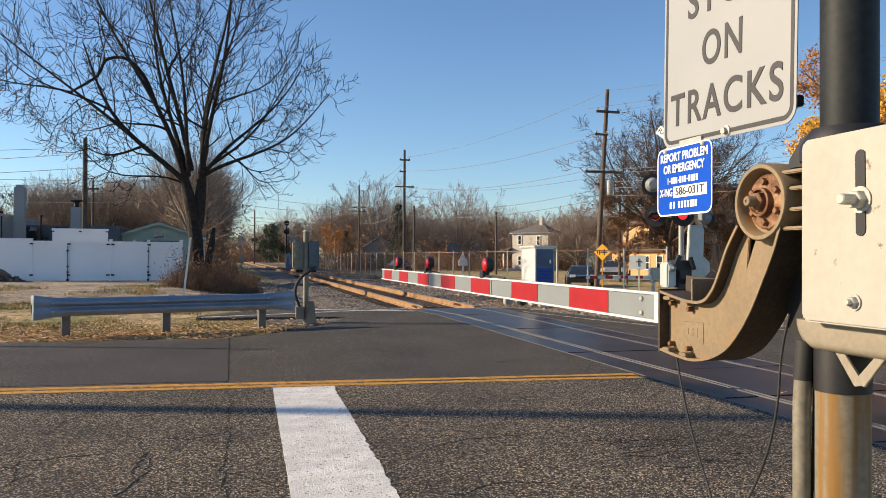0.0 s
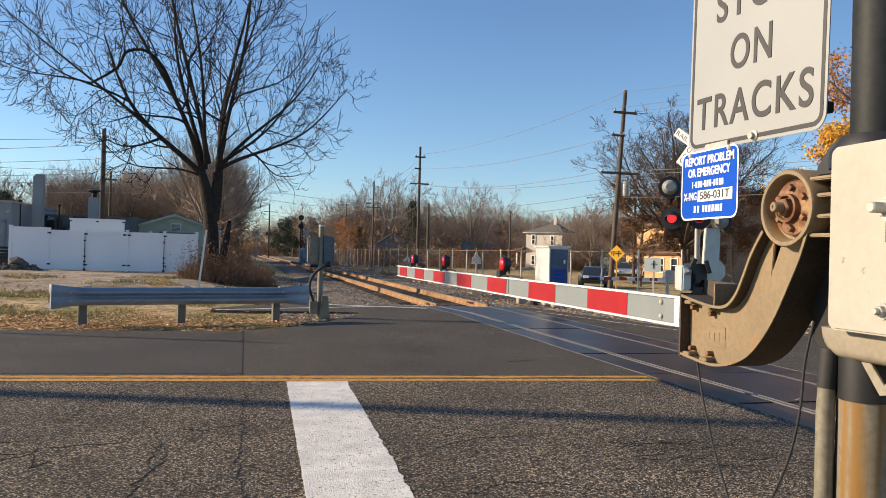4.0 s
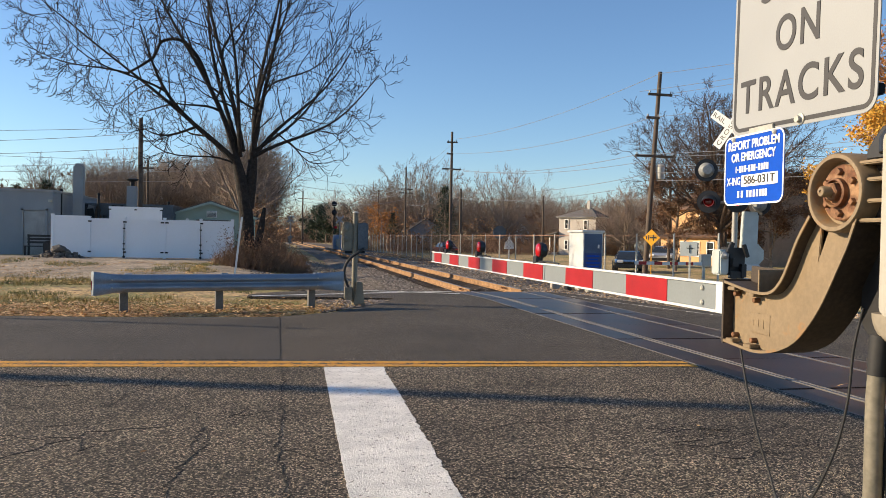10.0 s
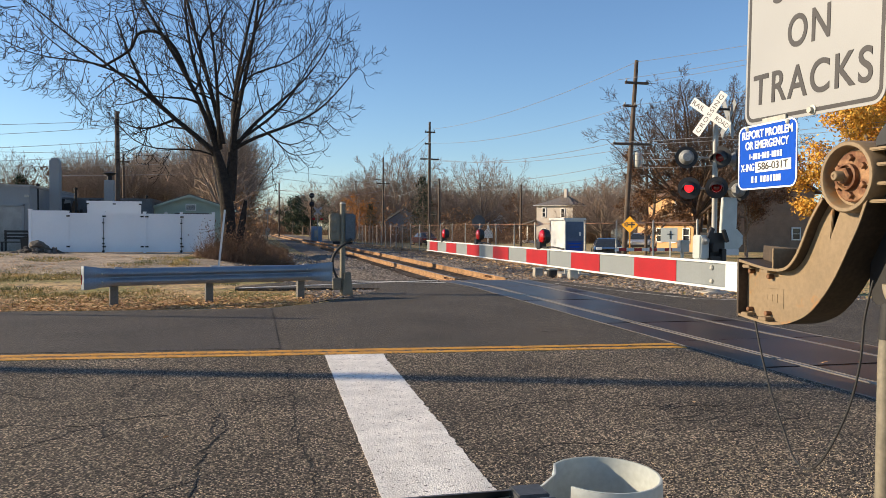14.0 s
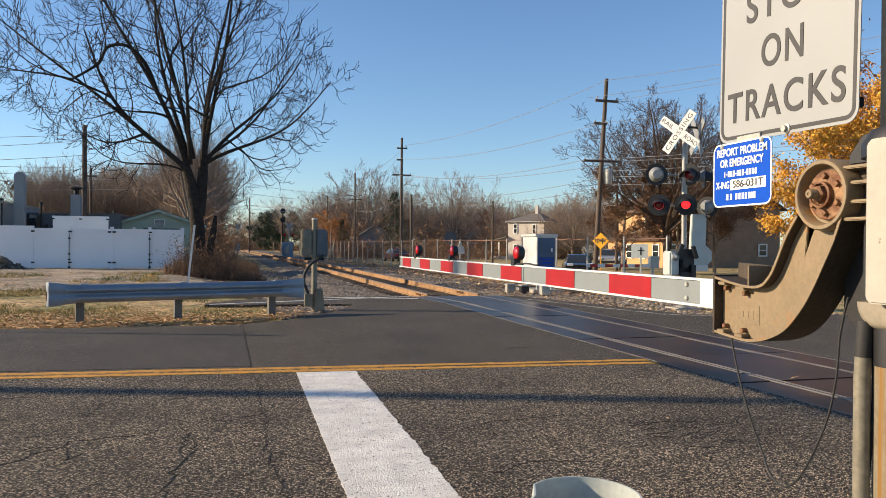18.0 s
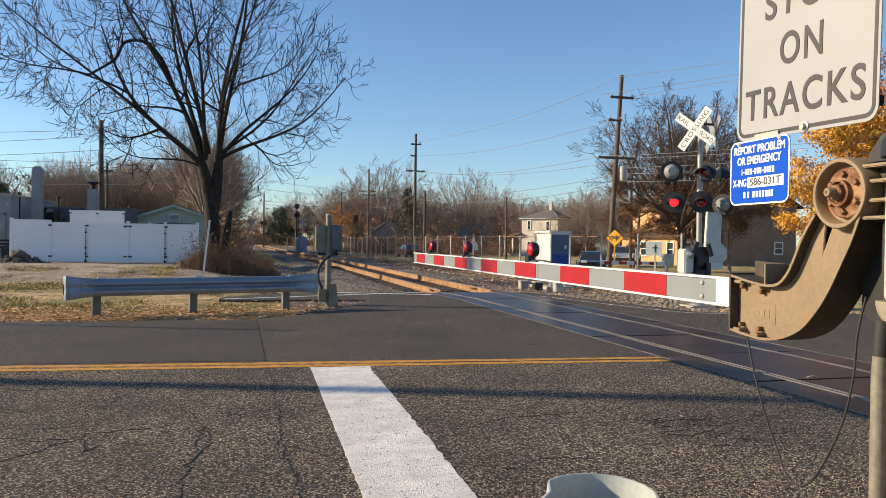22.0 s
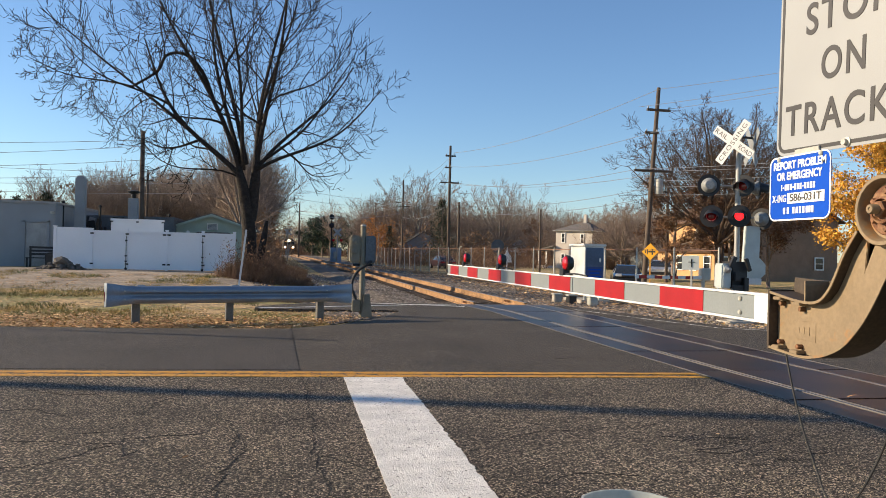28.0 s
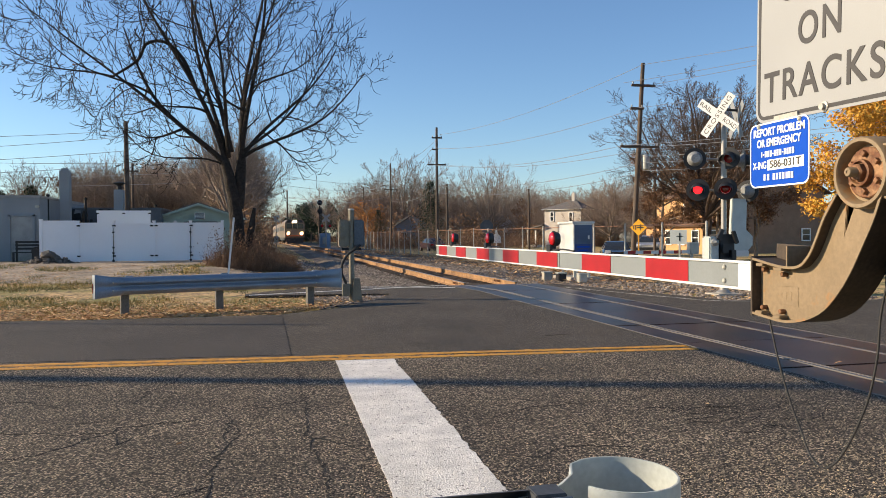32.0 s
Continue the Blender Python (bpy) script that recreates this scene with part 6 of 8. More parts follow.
# low houses far behind the fence
for x, y, w, c, rf, lab in ((20.5, 112, 6, GREY_WALL, SHINGLE, "distant grey house with a dark gable roof"), (17.6, 128, 3, GREY_WALL, SHINGLE, "distant pale gabled house"), (50.8, 95, 4.5, GREY_WALL, SHINGLE, "distant grey house among trees"), (37.8, 120, 3.0, CABINET, SHINGLE, "distant pale blue gabled house among trees")):
    hh = thing("distant_house", pose(x, y, -0.3), lab, "house")
    part("wall", Shape().box((0, 3, 1.4), (w, 6, 2.8)), c, hh)
    part("gable", Shape().prism([(-w / 2, 2.8), (w / 2, 2.8), (0, 4.6)], 0, 6, "y"), c, hh)
    for sx in (-1, 1):
        part("roof_slope", Shape().prism([(0, 4.65), (sx * (w / 2 + 0.3), 2.6), (sx * (w / 2 + 0.3), 2.75), (0, 4.85)], -0.3, 6.3, "y"), rf, hh, "dark roof slope")
    house_window(hh, -w / 4, 0, 1.5, 0.8, 1.1, "y")
    house_window(hh, w / 4, 0, 1.5, 0.8, 1.1, "y")

# far trackside signal
fs = thing("railway_signal", pose(5.0 + 0.35, 90, -0.1), "tall two-lamp railway signal post", "railway signal")
part("mast", Shape().tube([(0, 0, 0), (0, 0, 5.0)], 0.07, 10), DARK_STEEL, fs)
for z in (5.35, 4.35):
    part("target", Shape().lathe((0, 0, z), [(0.31, 0.03), (0.31, 0.0), (0.1, -0.1), (0, -0.1)], "y", 18), BLACK, fs, "round black signal head", smooth=True)
part("ladder", Shape().box((0.18, 0.1, 2.4), (0.04, 0.04, 4.8)), DARK_STEEL, fs)
fx = thing("far_crossing_signal", pose(5.9, 88, -0.1), "distant crossing signal mast with crossbuck and red lamps", "crossing signal")
part("mast", Shape().tube([(0, 0, 0), (0, 0, 3.9)], 0.07, 10), ALU, fx)
part("blade", Shape().box((0, -0.08, 3.5), (1.2, 0.02, 0.22), ry=45), SIGN_WHITE, fx)
part("blade", Shape().box((0, -0.11, 3.5), (1.2, 0.02, 0.22), ry=-45), SIGN_WHITE, fx)
for x in (-0.45, 0.45):
    part("lamp", Shape().lathe((x, -0.1, 2.6), [(0.17, 0.05), (0.17, 0), (0, -0.03)], "y", 14), RED_DARK, fx, "red lamp")
part("cabinet", Shape().box((-0.1, 0.6, 0.85), (1.2, 1.2, 1.8)), GREY_BLUE, fx, "blue-grey relay cabinet", bevel=0.02)
part("gear_box", Shape().box((-0.2, -0.2, 0.9), (0.4, 0.4, 0.8)), ALU, fx, bevel=0.02)
fx2 = thing("far_crossing_signal", pose(0.35, 92, 0.0), "distant crossing signal mast beside the trees", "crossing signal")
part("mast", Shape().tube([(0, 0, 0), (0, 0, 3.8)], 0.06, 10), ALU, fx2)
part("blade", Shape().box((0, -0.08, 3.4), (1.1, 0.02, 0.2), ry=45), SIGN_WHITE, fx2)
part("blade", Shape().box((0, -0.11, 3.4), (1.1, 0.02, 0.2), ry=-45), SIGN_WHITE, fx2)
part("gear_box", Shape().box((0, -0.1, 1.0), (0.5, 0.4, 0.8)), ALU, fx2, bevel=0.02)

# ---- utility poles and wires
def utility_pole(m, h, r, arms, label, lean=0.0):
    p = thing("utility_pole", m, label, "utility pole", "poles along the road")
    part("shaft", Shape().tube([(lean * t, 0, h * t) for t in (0, 0.25, 0.5, 0.75, 1)], [r, r * 0.95, r * 0.88, r * 0.8, r * 0.7], 12), POLE_WOOD, p, "weathered wooden pole", smooth=True)
    for z, x0, x1 in arms:
        ox = lean * z / h
        a = part("crossarm", Shape().box(((x0 + x1) / 2 + ox, -r, z), (x1 - x0, 0.1, 0.12)), POLE_WOOD, p, "wooden crossarm", bevel=0.01)
        for x in (x0 + 0.08, x1 - 0.08):
            part("insulator", Shape().lathe((x + ox, -r, z + 0.06), [(0.02, 0), (0.045, 0.05), (0.04, 0.1), (0, 0.13)], "z", 8), GREY_METAL, a)
    return p


right_pole = utility_pole(pose(17.38, 35, -0.2), 10.1, 0.135, [(8.95, -0.62, 0.66), (7.8, -0.62, 0.1), (5.9, -1.05, 1.0)], "tall leaning wooden utility pole with crossarms and a transformer", 0.58)
part("transformer", Shape().lathe((0.66, -0.1, 4.75), [(0.0, 0), (0.19, 0.02), (0.2, 0.7), (0.16, 0.76), (0.0, 0.8)], "z", 14), GALV_WARM, right_pole, "grey transformer can", smooth=True)
mid_pole = utility_pole(pose(13.7, 64, -0.3), 10.9, 0.14, [(10.0, -0.45, 0.45), (9.0, -0.45, 0.1), (7.7, -0.85, 0.8)], "tall wooden utility pole with three crossarms")
utility_pole(pose(14.35, 63, -0.3), 6.0, 0.13, [], "shorter wooden pole beside a taller one")
left_pole = utility_pole(pose(-7.2, 40, 0.2), 6.85, 0.14, [], "plain wooden utility pole behind the fence")
utility_pole(pose(-9.4, 55, 0.2), 6.2, 0.10, [(5.6, -0.4, 0.4)], "thin wooden pole behind the lot")
utility_pole(pose(-2.9, 52, 0.2), 6.4, 0.12, [(5.9, -0.5, 0.5)], "wooden pole among bare trees")
utility_pole(pose(-2.1, 54, 0.2), 5.2, 0.12, [], "wooden pole among bare trees")
utility_pole(pose(15.3, 100, -0.3), 11.2, 0.13, [(8.2, -1.0, 0.9), (7.7, -0.9, 0.9)], "distant wooden utility pole with crossarms")
utility_pole(pose(12.9, 110, -0.3), 8.6, 0.11, [], "distant plain wooden pole")
utility_pole(pose(2.9, 150, -0.3), 10.5, 0.17, [(9, -1, 1)], "distant wooden utility pole")
utility_pole(pose(24.8, 72, -0.4), 6.3, 0.12, [], "plain wooden pole beside a cream house")
utility_pole(pose(25.6, 48, -0.3), 6.6, 0.11, [(6.2, -0.4, 0.4)], "thin wooden pole near parked cars")
utility_pole(pose(-29.5, 16.33, 0.0), 14.5, 0.20, [(13.6, -1.1, 1.1)], "tall wooden utility pole beside the road")
utility_pole(pose(30.5, 9.0, 0.0), 11.0, 0.18, [(10.2, -1.1, 1.1)], "wooden utility pole along the road")

# Unseen post, added for the thin shadow line on the far lane.
sp = thing("shadow_post", pose(-11.6, 15.3, 0.0), "slim unseen post that casts a thin shadow on the road", "post")
part("shaft", Shape().tube([(0, 0, -0.1), (0, 0, 4.7)], 0.045, 10), GALV_WARM, sp, smooth=True)
part("cap", Shape().lathe((0, 0, 4.7), [(0.05, 0), (0.05, 0.02), (0, 0.04)], "z", 10), GALV_WARM, sp)


def wire(a, b, sag, r=0.012):
    a, b = Vector(a), Vector(b)
    pts = [a.lerp(b, k / 14) - Vector((0, 0, sag * 4 * (k / 14) * (1 - k / 14))) for k in range(15)]
    return part("wire", Shape().tube(pts, r, 4, False), WIRE, wires, fix=False)


wires = thing("overhead_wires", pose(0, 0, 0), "thin overhead power and telephone wires", "wires", kind="structure")
for z, x, zz in ((9.8, 0.5, 10.2), (8.85, -0.55, 10.0), (8.85, 1.15, 10.3), (7.6, 0.0, 8.6), (5.75, -0.6, 6.4), (5.75, 1.45, 6.3), (5.2, 0.4, 6.0), (4.9, 0.4, 5.6), (4.5, 0.4, 5.3)):
    wire((17.4 + x, 34.9, z), (30.5, 9.0, zz), 0.5, 0.010)
for z, x, z2 in ((9.8, 0.5, 10.0), (7.6, 0.1, 8.8), (5.75, -0.6, 7.4), (5.75, 1.4, 7.4), (4.9, 0.4, 5.6), (4.4, 0.4, 5.0)):
    wire((17.4 + x, 35.1, z), (13.7 + x * 0.6, 64, z2), 0.55, 0.013)
for z, x, z2 in ((10.0, 0.4, 10.8), (8.8, -0.4, 8.2), (7.4, -0.8, 8.0), (7.4, 0.8, 8.0), (5.6, 0, 6.0)):
    wire((13.7 + x, 64, z), (15.3 + x, 100, z2), 0.7, 0.016)
for x, z in ((-0.9, 7.9), (0.8, 7.9), (0, 7.4)):
    wire((15.3 + x, 100, z), (2.9 + x, 150, 8.9), 1.0, 0.02)
for z, z2 in ((6.6, 7.0), (6.3, 5.9), (5.6, 5.4), (4.9, 5.0)):
    wire((-7.2, 40, z), (-34, 46, z2), 0.5, 0.012)
for z, z2 in ((6.3, 7.6), (5.7, 6.0), (5.0, 5.6)):
    wire((-40, 62, z2), (-2.9, 52, z), 0.5, 0.014)
for z, z2 in ((8.2, 8.6), (7.4, 7.9), (6.2, 6.6)):
    wire((-2.9, 52, z - 2.0), (15.3, 100, z2), 0.8, 0.015)

# ---- trees
def grow(shape, rnd, p, d, length, r, level, opts, thin):
    """One branch as a bent tapered tube, and its side branches. Thin twigs go to the second shape."""
    segs = 4 if level < 2 else (3 if level < 3 else opts.get("segs", 3))
    pts, radii, dirs = [Vector(p)], [r], [d.normalized()]
    q, dd = Vector(p), d.normalized()
    for k in range(segs):
        dd = (dd + Vector((rnd.gauss(0, 1), rnd.gauss(0, 1), rnd.gauss(0, 1))) * opts["bend"] + Vector((0, 0, opts["rise"] * (1 if level < opts["levels"] - 1 else opts.get("tip", 1))))).normalized()
        q = q + dd * length / segs
        pts.append(q.copy())
        dirs.append(dd.copy())
        radii.append(r * (1 - 0.62 * (k + 1) / segs))
    (shape if r > opts["thin"] else thin).tube(pts, radii, 7 if r > 0.09 else (5 if r > 0.03 else 3), False)
    if level >= opts["levels"]:
        return
    n = opts["kids"][min(level, len(opts["kids"]) - 1)]
    for k in range(n):
        t = (0.25 if level else 0.45) + (0.75 if level else 0.55) * (k + rnd.random()) / n
        i = min(segs - 1, int(t * segs))
        f = t * segs - i
        base = pts[i].lerp(pts[i + 1], f)
        ax = dirs[i + 1].cross(Vector((rnd.gauss(0, 1), rnd.gauss(0, 1), rnd.gauss(0, 1)))).normalized()
        a = radians(rnd.uniform(*opts["angle"]))
        nd = dirs[i + 1] * math.cos(a) + ax * math.sin(a)
        rr = r * (1 - 0.62 * t)
        grow(shape, rnd, base, nd, length * rnd.uniform(*opts["ratio"]) * (1 - 0.35 * t), max(rr * rnd.uniform(0.5, 0.72), opts["least"]), level + 1, opts, thin)


def leaf_cloud(rnd, anchors, n, spread, size):
    s = Shape()
    for _ in range(n):
        c = Vector(rnd.choice(anchors)) + Vector((rnd.gauss(0, spread), rnd.gauss(0, spread), rnd.gauss(0, spread * 0.8)))
        a = Vector((rnd.gauss(0, 1), rnd.gauss(0, 1), rnd.gauss(0, 1))).normalized()
        b = a.cross(Vector((rnd.gauss(0, 1), rnd.gauss(0, 1), rnd.gauss(0, 1)))).normalized()
        w = size * rnd.uniform(0.6, 1.3)
        s.add([c - a * w, c - b * w * 0.5, c + a * w, c + b * w * 0.5], [(0, 1, 2, 3)])
    return s


# limbs that wander as they grow: the large street tree and the oaks are made of these
def limb(thick, thin, rnd, p, d, length, r, level, opt):
    """A winding tapered limb with its offshoots. Heavy limbs sag, and all tips turn up."""
    segs = opt.get("segs", (12, 9, 7, 5, 3))[level]
    d = d.normalized()
    u = d.cross(Vector((rnd.gauss(0, 1), rnd.gauss(0, 1), rnd.gauss(0, 1)))).normalized()
    v = d.cross(u)
    f1, f2, h1, h2 = rnd.uniform(2.5, 6), rnd.uniform(2.5, 6), rnd.uniform(0, 6.28), rnd.uniform(0, 6.28)
    pts, dirs, radii = [Vector(p)], [d.copy()], [r]
    sag = opt["sag"] * max(0.0, 1 - d.z) * (1.0 if level else opt.get("arch", 0.0))
    for k in range(segs):
        s = (k + 1) / segs
        w = opt["wind"] * (0.55 if level == 0 else 1.0)
        dd = d + u * math.sin(f1 * s + h1) * w + v * math.sin(f2 * s + h2) * w
        dd.z += -sag * math.sin(math.pi * min(1.0, s * 1.3)) + opt["lift"] * s * s * (0.35 if level == 0 else 1.0)
        dd.normalize()
        pts.append(pts[-1] + dd * length / segs)
        dirs.append(dd)
        radii.append(max(r * (1 - 0.80 * s ** 0.85), opt["least"] * 0.6))
    (thick if r > opt["thin"] else thin).tube(pts, radii, 8 if r > 0.07 else (5 if r > 0.025 else 3), False)
    if level >= opt["levels"]:
        return pts
    n = opt["kids"][level]
    turn = rnd.uniform(0, 6.28)
    for k in range(n):
        s = opt["bare"][level] + (1 - opt["bare"][level]) * (k + rnd.uniform(0.1, 0.9)) / n
        i = min(segs - 1, int(s * segs))
        q, t = pts[i].lerp(pts[i + 1], s * segs - i), dirs[i + 1]
        turn += 2.4 + rnd.gauss(0, 0.4)
        a = t.cross(Vector((0.3, 0.2, 1))).normalized()
        side = a * math.cos(turn) + t.cross(a) * math.sin(turn)
        ang = radians(rnd.uniform(*opt["angle"])) * (1.0 if level == 0 else 0.8)
        nd = t * math.cos(ang) + side * math.sin(ang) + Vector((0, 0, opt["rise"]))
        reach = length * opt["ratio"][level] * rnd.uniform(0.7, 1.25) * (1.15 - 0.6 * s)
        limb(thick, thin, rnd, q, nd, reach, max(radii[i] * rnd.uniform(0.42, 0.66), opt["least"]), level + 1, opt)
    return pts


def heading(az, tilt):
    """A direction from its compass angle (0: +x) and its lean from upright, in degrees."""
    a, b = radians(az), radians(tilt)
    return Vector((math.cos(a) * math.sin(b), math.sin(a) * math.sin(b), math.cos(b)))


# the large bare tree beside the drive
bt = thing("bare_tree", pose(-1.58, 30.8, 0.25), "large bare spreading street tree with dark bark", "tree")
rnd = random.Random(11)
trunk, twigs = Shape(), Shape()
trunk.tube([(0.10, 0, -0.3), (0.06, 0, 0.1), (0.0, 0, 0.8), (-0.02, 0.02, 1.7), (-0.12, 0.03, 2.6), (-0.30, 0.04, 3.5), (-0.52, 0.05, 4.3)], [0.50, 0.38, 0.30, 0.27, 0.25, 0.21, 0.15], 14, True)
trunk.tube([(0.02, 0.1, 2.2), (0.10, 0.12, 3.0), (0.16, 0.15, 3.9), (0.2, 0.15, 4.7)], [0.22, 0.22, 0.19, 0.13], 12, True)
trunk.tube([(0.42, -0.2, -0.2), (0.46, -0.25, 0.9), (0.58, -0.3, 1.6), (0.66, -0.3, 2.2)], [0.20, 0.15, 0.12, 0.06], 9, True)
STREET = dict(levels=3, kids=[9, 5, 4], bare=[0.16, 0.16, 0.2], angle=(26, 58), ratio=[0.42, 0.62, 0.66], wind=0.30, sag=0.5, lift=0.50, rise=0.03, thin=0.024, least=0.0145, arch=2.2)
# start across and up, compass angle, lean, length, thickness
LEADERS = [
    (-0.40, 3.9, 180, 33, 6.6, 0.125), (-0.44, 4.2, 172, 20, 8.4, 0.115), (-0.30, 4.2, 245, 20, 7.6, 0.09), (-0.36, 4.3, 120, 14, 8.6, 0.10),
    (-0.20, 4.4, 200, 7, 9.2, 0.105), (0.18, 4.3, 280, 7, 9.2, 0.10), (0.20, 4.6, 60, 8, 9.0, 0.10), (0.20, 4.5, 345, 12, 7.6, 0.095),
    (0.22, 4.2, 10, 32, 5.8, 0.085), (0.20, 4.2, 355, 44, 6.2, 0.08), (-0.34, 3.8, 200, 56, 4.8, 0.045), (0.05, 4.0, 90, 30, 6.0, 0.08),
    (0.20, 4.4, 0, 40, 6.0, 0.07),
]
grown = [limb(trunk, twigs, rnd, (x, 0.05, z), heading(az, tilt), length, r, 0, STREET) for x, z, az, tilt, length, r in LEADERS]
# the long low bough, and the one that bends back over it
BOUGH = dict(STREET, sag=0.6, arch=0.8, kids=[10, 5, 4])
limb(trunk, twigs, rnd, grown[0][4], heading(182, 52), 7.6, 0.075, 0, BOUGH)
limb(trunk, twigs, rnd, grown[0][7], heading(176, 56), 5.4, 0.05, 0, BOUGH)
elbow = spline([grown[1][4] + Vector(q) for q in ((0, 0, 0), (-0.45, 0.1, 1.1), (-1.1, 0.1, 1.75), (-1.8, 0.1, 1.65), (-2.1, 0.0, 1.0), (-3.0, 0.0, 0.35))], 5)
trunk.tube(elbow, [0.08 - 0.035 * i / (len(elbow) - 1) for i in range(len(elbow))], 8, False)
limb(trunk, twigs, rnd, elbow[-1], heading(180, 72), 3.8, 0.045, 0, BOUGH)
for i in (8, 12, 16, 20):
    limb(trunk, twigs, rnd, elbow[i], heading(150 + 8 * i, 40), 2.4, 0.03, 1, STREET)
part("trunk", trunk, BARK, bt, "furrowed dark trunk and limbs", smooth=True, fix=False)
tagged(part("twig_mass", twigs, TWIG, bt, "fine bare twigs", fix=False), kind="stuff")
withered = leaf_cloud(rnd, [(-4.2, -1, 6.4), (-4.9, -1, 7.0), (-3.7, -0.6, 6.2)], 80, 0.35, 0.06)
tagged(part("withered_leaves", withered, RUSSET, bt, "a few withered leaves", fix=False), kind="stuff")


def oak_meshes(seed, h, lean, bole, mats, levels=3, kids=(8, 6, 5, 4), least=0.012, n=10, wind=0.22, segs=(8, 5, 3, 1, 1)):
    """A broad tree: a short bole that opens into a fan of leaders with a domed, twiggy crown."""
    r_ = random.Random(seed)
    a, b = Shape(), Shape()
    a.tube(spline([(0, 0, -0.3), (0.05, 0, bole * 0.5), (0, 0.05, bole), (0.05, 0.1, h * 0.5)], 3), [h * 0.022 * (1 - 0.065 * i) for i in range(10)], 8, False)
    opt = dict(levels=levels, kids=list(kids), bare=[0.22, 0.15, 0.1, 0.1], angle=(24, 58), ratio=[0.40, 0.52, 0.55, 0.5], wind=wind, sag=0.2, lift=0.22, rise=0.05, thin=0.03, least=least, segs=segs, arch=0.5)
    for k in range(n):
        tilt = 5 + (lean - 5) * ((k + 0.5) / n) ** 0.8
        z = bole * r_.uniform(0.75, 1.2) + h * 0.10 * max(0.0, 1 - tilt / 40)
        reach = (h - z) * (0.78 + 0.10 * min(1.0, tilt / 40) - 0.16 * max(0.0, tilt - 45) / 45)
        limb(a, b, r_, (0, 0, z), heading(k * 137.5 + r_.uniform(-15, 15), tilt), reach * r_.uniform(0.9, 1.05), h * 0.010 * (1.1 - 0.4 * tilt / 75), 0, opt)
    return mesh_of("trunk", a, mats[0], fix=False, smooth=True), mesh_of("crown", b, mats[1], fix=False)


# bare trees of the woods are a handful of grown shapes, each set down many times
def plant(name, meshes, m, label, group, s=1.0, extra=None):
    t = thing(name, m @ Matrix.Diagonal((s, s, s, 1)), label, "tree", group)
    part("trunk", meshes[0], None, t)
    part("crown", meshes[1], None, t)
    if extra is not None:
        part("leaves", extra, None, t)
    return t


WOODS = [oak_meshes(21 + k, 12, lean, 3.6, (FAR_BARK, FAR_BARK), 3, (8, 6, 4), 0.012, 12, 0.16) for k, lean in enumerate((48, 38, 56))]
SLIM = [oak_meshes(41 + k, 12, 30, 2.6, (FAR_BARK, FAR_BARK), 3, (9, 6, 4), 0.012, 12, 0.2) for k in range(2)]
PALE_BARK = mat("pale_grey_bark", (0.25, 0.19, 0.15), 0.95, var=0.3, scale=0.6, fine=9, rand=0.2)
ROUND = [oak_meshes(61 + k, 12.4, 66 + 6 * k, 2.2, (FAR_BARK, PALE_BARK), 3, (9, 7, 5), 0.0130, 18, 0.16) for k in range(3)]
rnd = random.Random(8)


def ground_z(x, y):
    return height(x, y) if -46 < x < 61 and -16 < y < 126 else -0.2


def scatter(n, x0, x1, y0, y1, meshes, smin, smax, label, group):
    for k in range(n):
        x = x0 + (x1 - x0) * (k + rnd.random()) / n
        y = rnd.uniform(y0, y1)
        plant("bare_tree", rnd.choice(meshes), pose(x, y, ground_z(x, y), 0, 0, rnd.uniform(0, 360)), label, group, rnd.uniform(smin, smax))


scatter(19, -20, -2.6, 64, 98, WOODS + SLIM, 0.50, 0.74, "bare brown tree in the woods behind the lot", "woods behind the lot")
scatter(13, -50, -20, 70, 98, WOODS + ROUND, 0.34, 0.56, "bare brown tree in the woods behind the lot", "woods behind the lot")
scatter(15, -17, -2.5, 56, 64, SLIM, 0.42, 0.58, "slender bare tree behind the lot", "woods behind the lot")
for k in range(17):
    y = 44 + 7.2 * k
    x = track_x(y) - 6.6 - rnd.uniform(0, 1.6) - (1.0 if y > 100 else 0)
    plant("bare_tree", rnd.choice(SLIM + WOODS[:2]), pose(x, y, ground_z(x, y), 0, 0, rnd.uniform(0, 360)), "bare tree beside the track", "trees beside the track", rnd.uniform(0.6, 0.86))
scatter(22, 17, 70, 122, 142, ROUND, 0.62, 0.82, "bare brown tree beyond the houses", "woods beyond the fence")
scatter(14, 36, 75, 96, 112, ROUND, 0.55, 0.74, "bare pale tree beyond the houses", "woods beyond the fence")
scatter(10, -6, 16, 215, 262, WOODS, 0.6, 0.8, "distant bare tree down the line", "distant trees")
for x, y, s, k in ((19.9, 116, 1.20, 0), (33.4, 116, 1.14, 2), (14.9, 118, 0.9, 1), (25.8, 124, 0.98, 1), (17.0, 124, 0.9, 2), (39.5, 124, 0.9, 2)):
    plant("bare_tree", ROUND[k], pose(x, y, -0.3, 0, 0, x * 50), "wide bare oak beyond the fence", "trees beyond the fence", s)
for x, y, s in ((41.0, 88, 0.72), (43.6, 92, 0.8), (47.5, 94, 0.76), (45, 84, 0.66), (40.2, 74, 0.5)):
    plant("bare_tree", rnd.choice(ROUND), pose(x, y, -0.4, 0, 0, x * 70), "pale bare tree beside the cream house", "trees by the houses", s)
BROWN_BARK = mat("brown_bark", (0.085, 0.058, 0.042), 0.95, var=0.3, scale=0.8, fine=9)
DENSE = oak_meshes(83, 11.6, 54, 2.6, (BROWN_BARK, BROWN_BARK), 4, (9, 6, 5, 3), 0.009, 16, 0.24, (10, 7, 5, 3, 2))
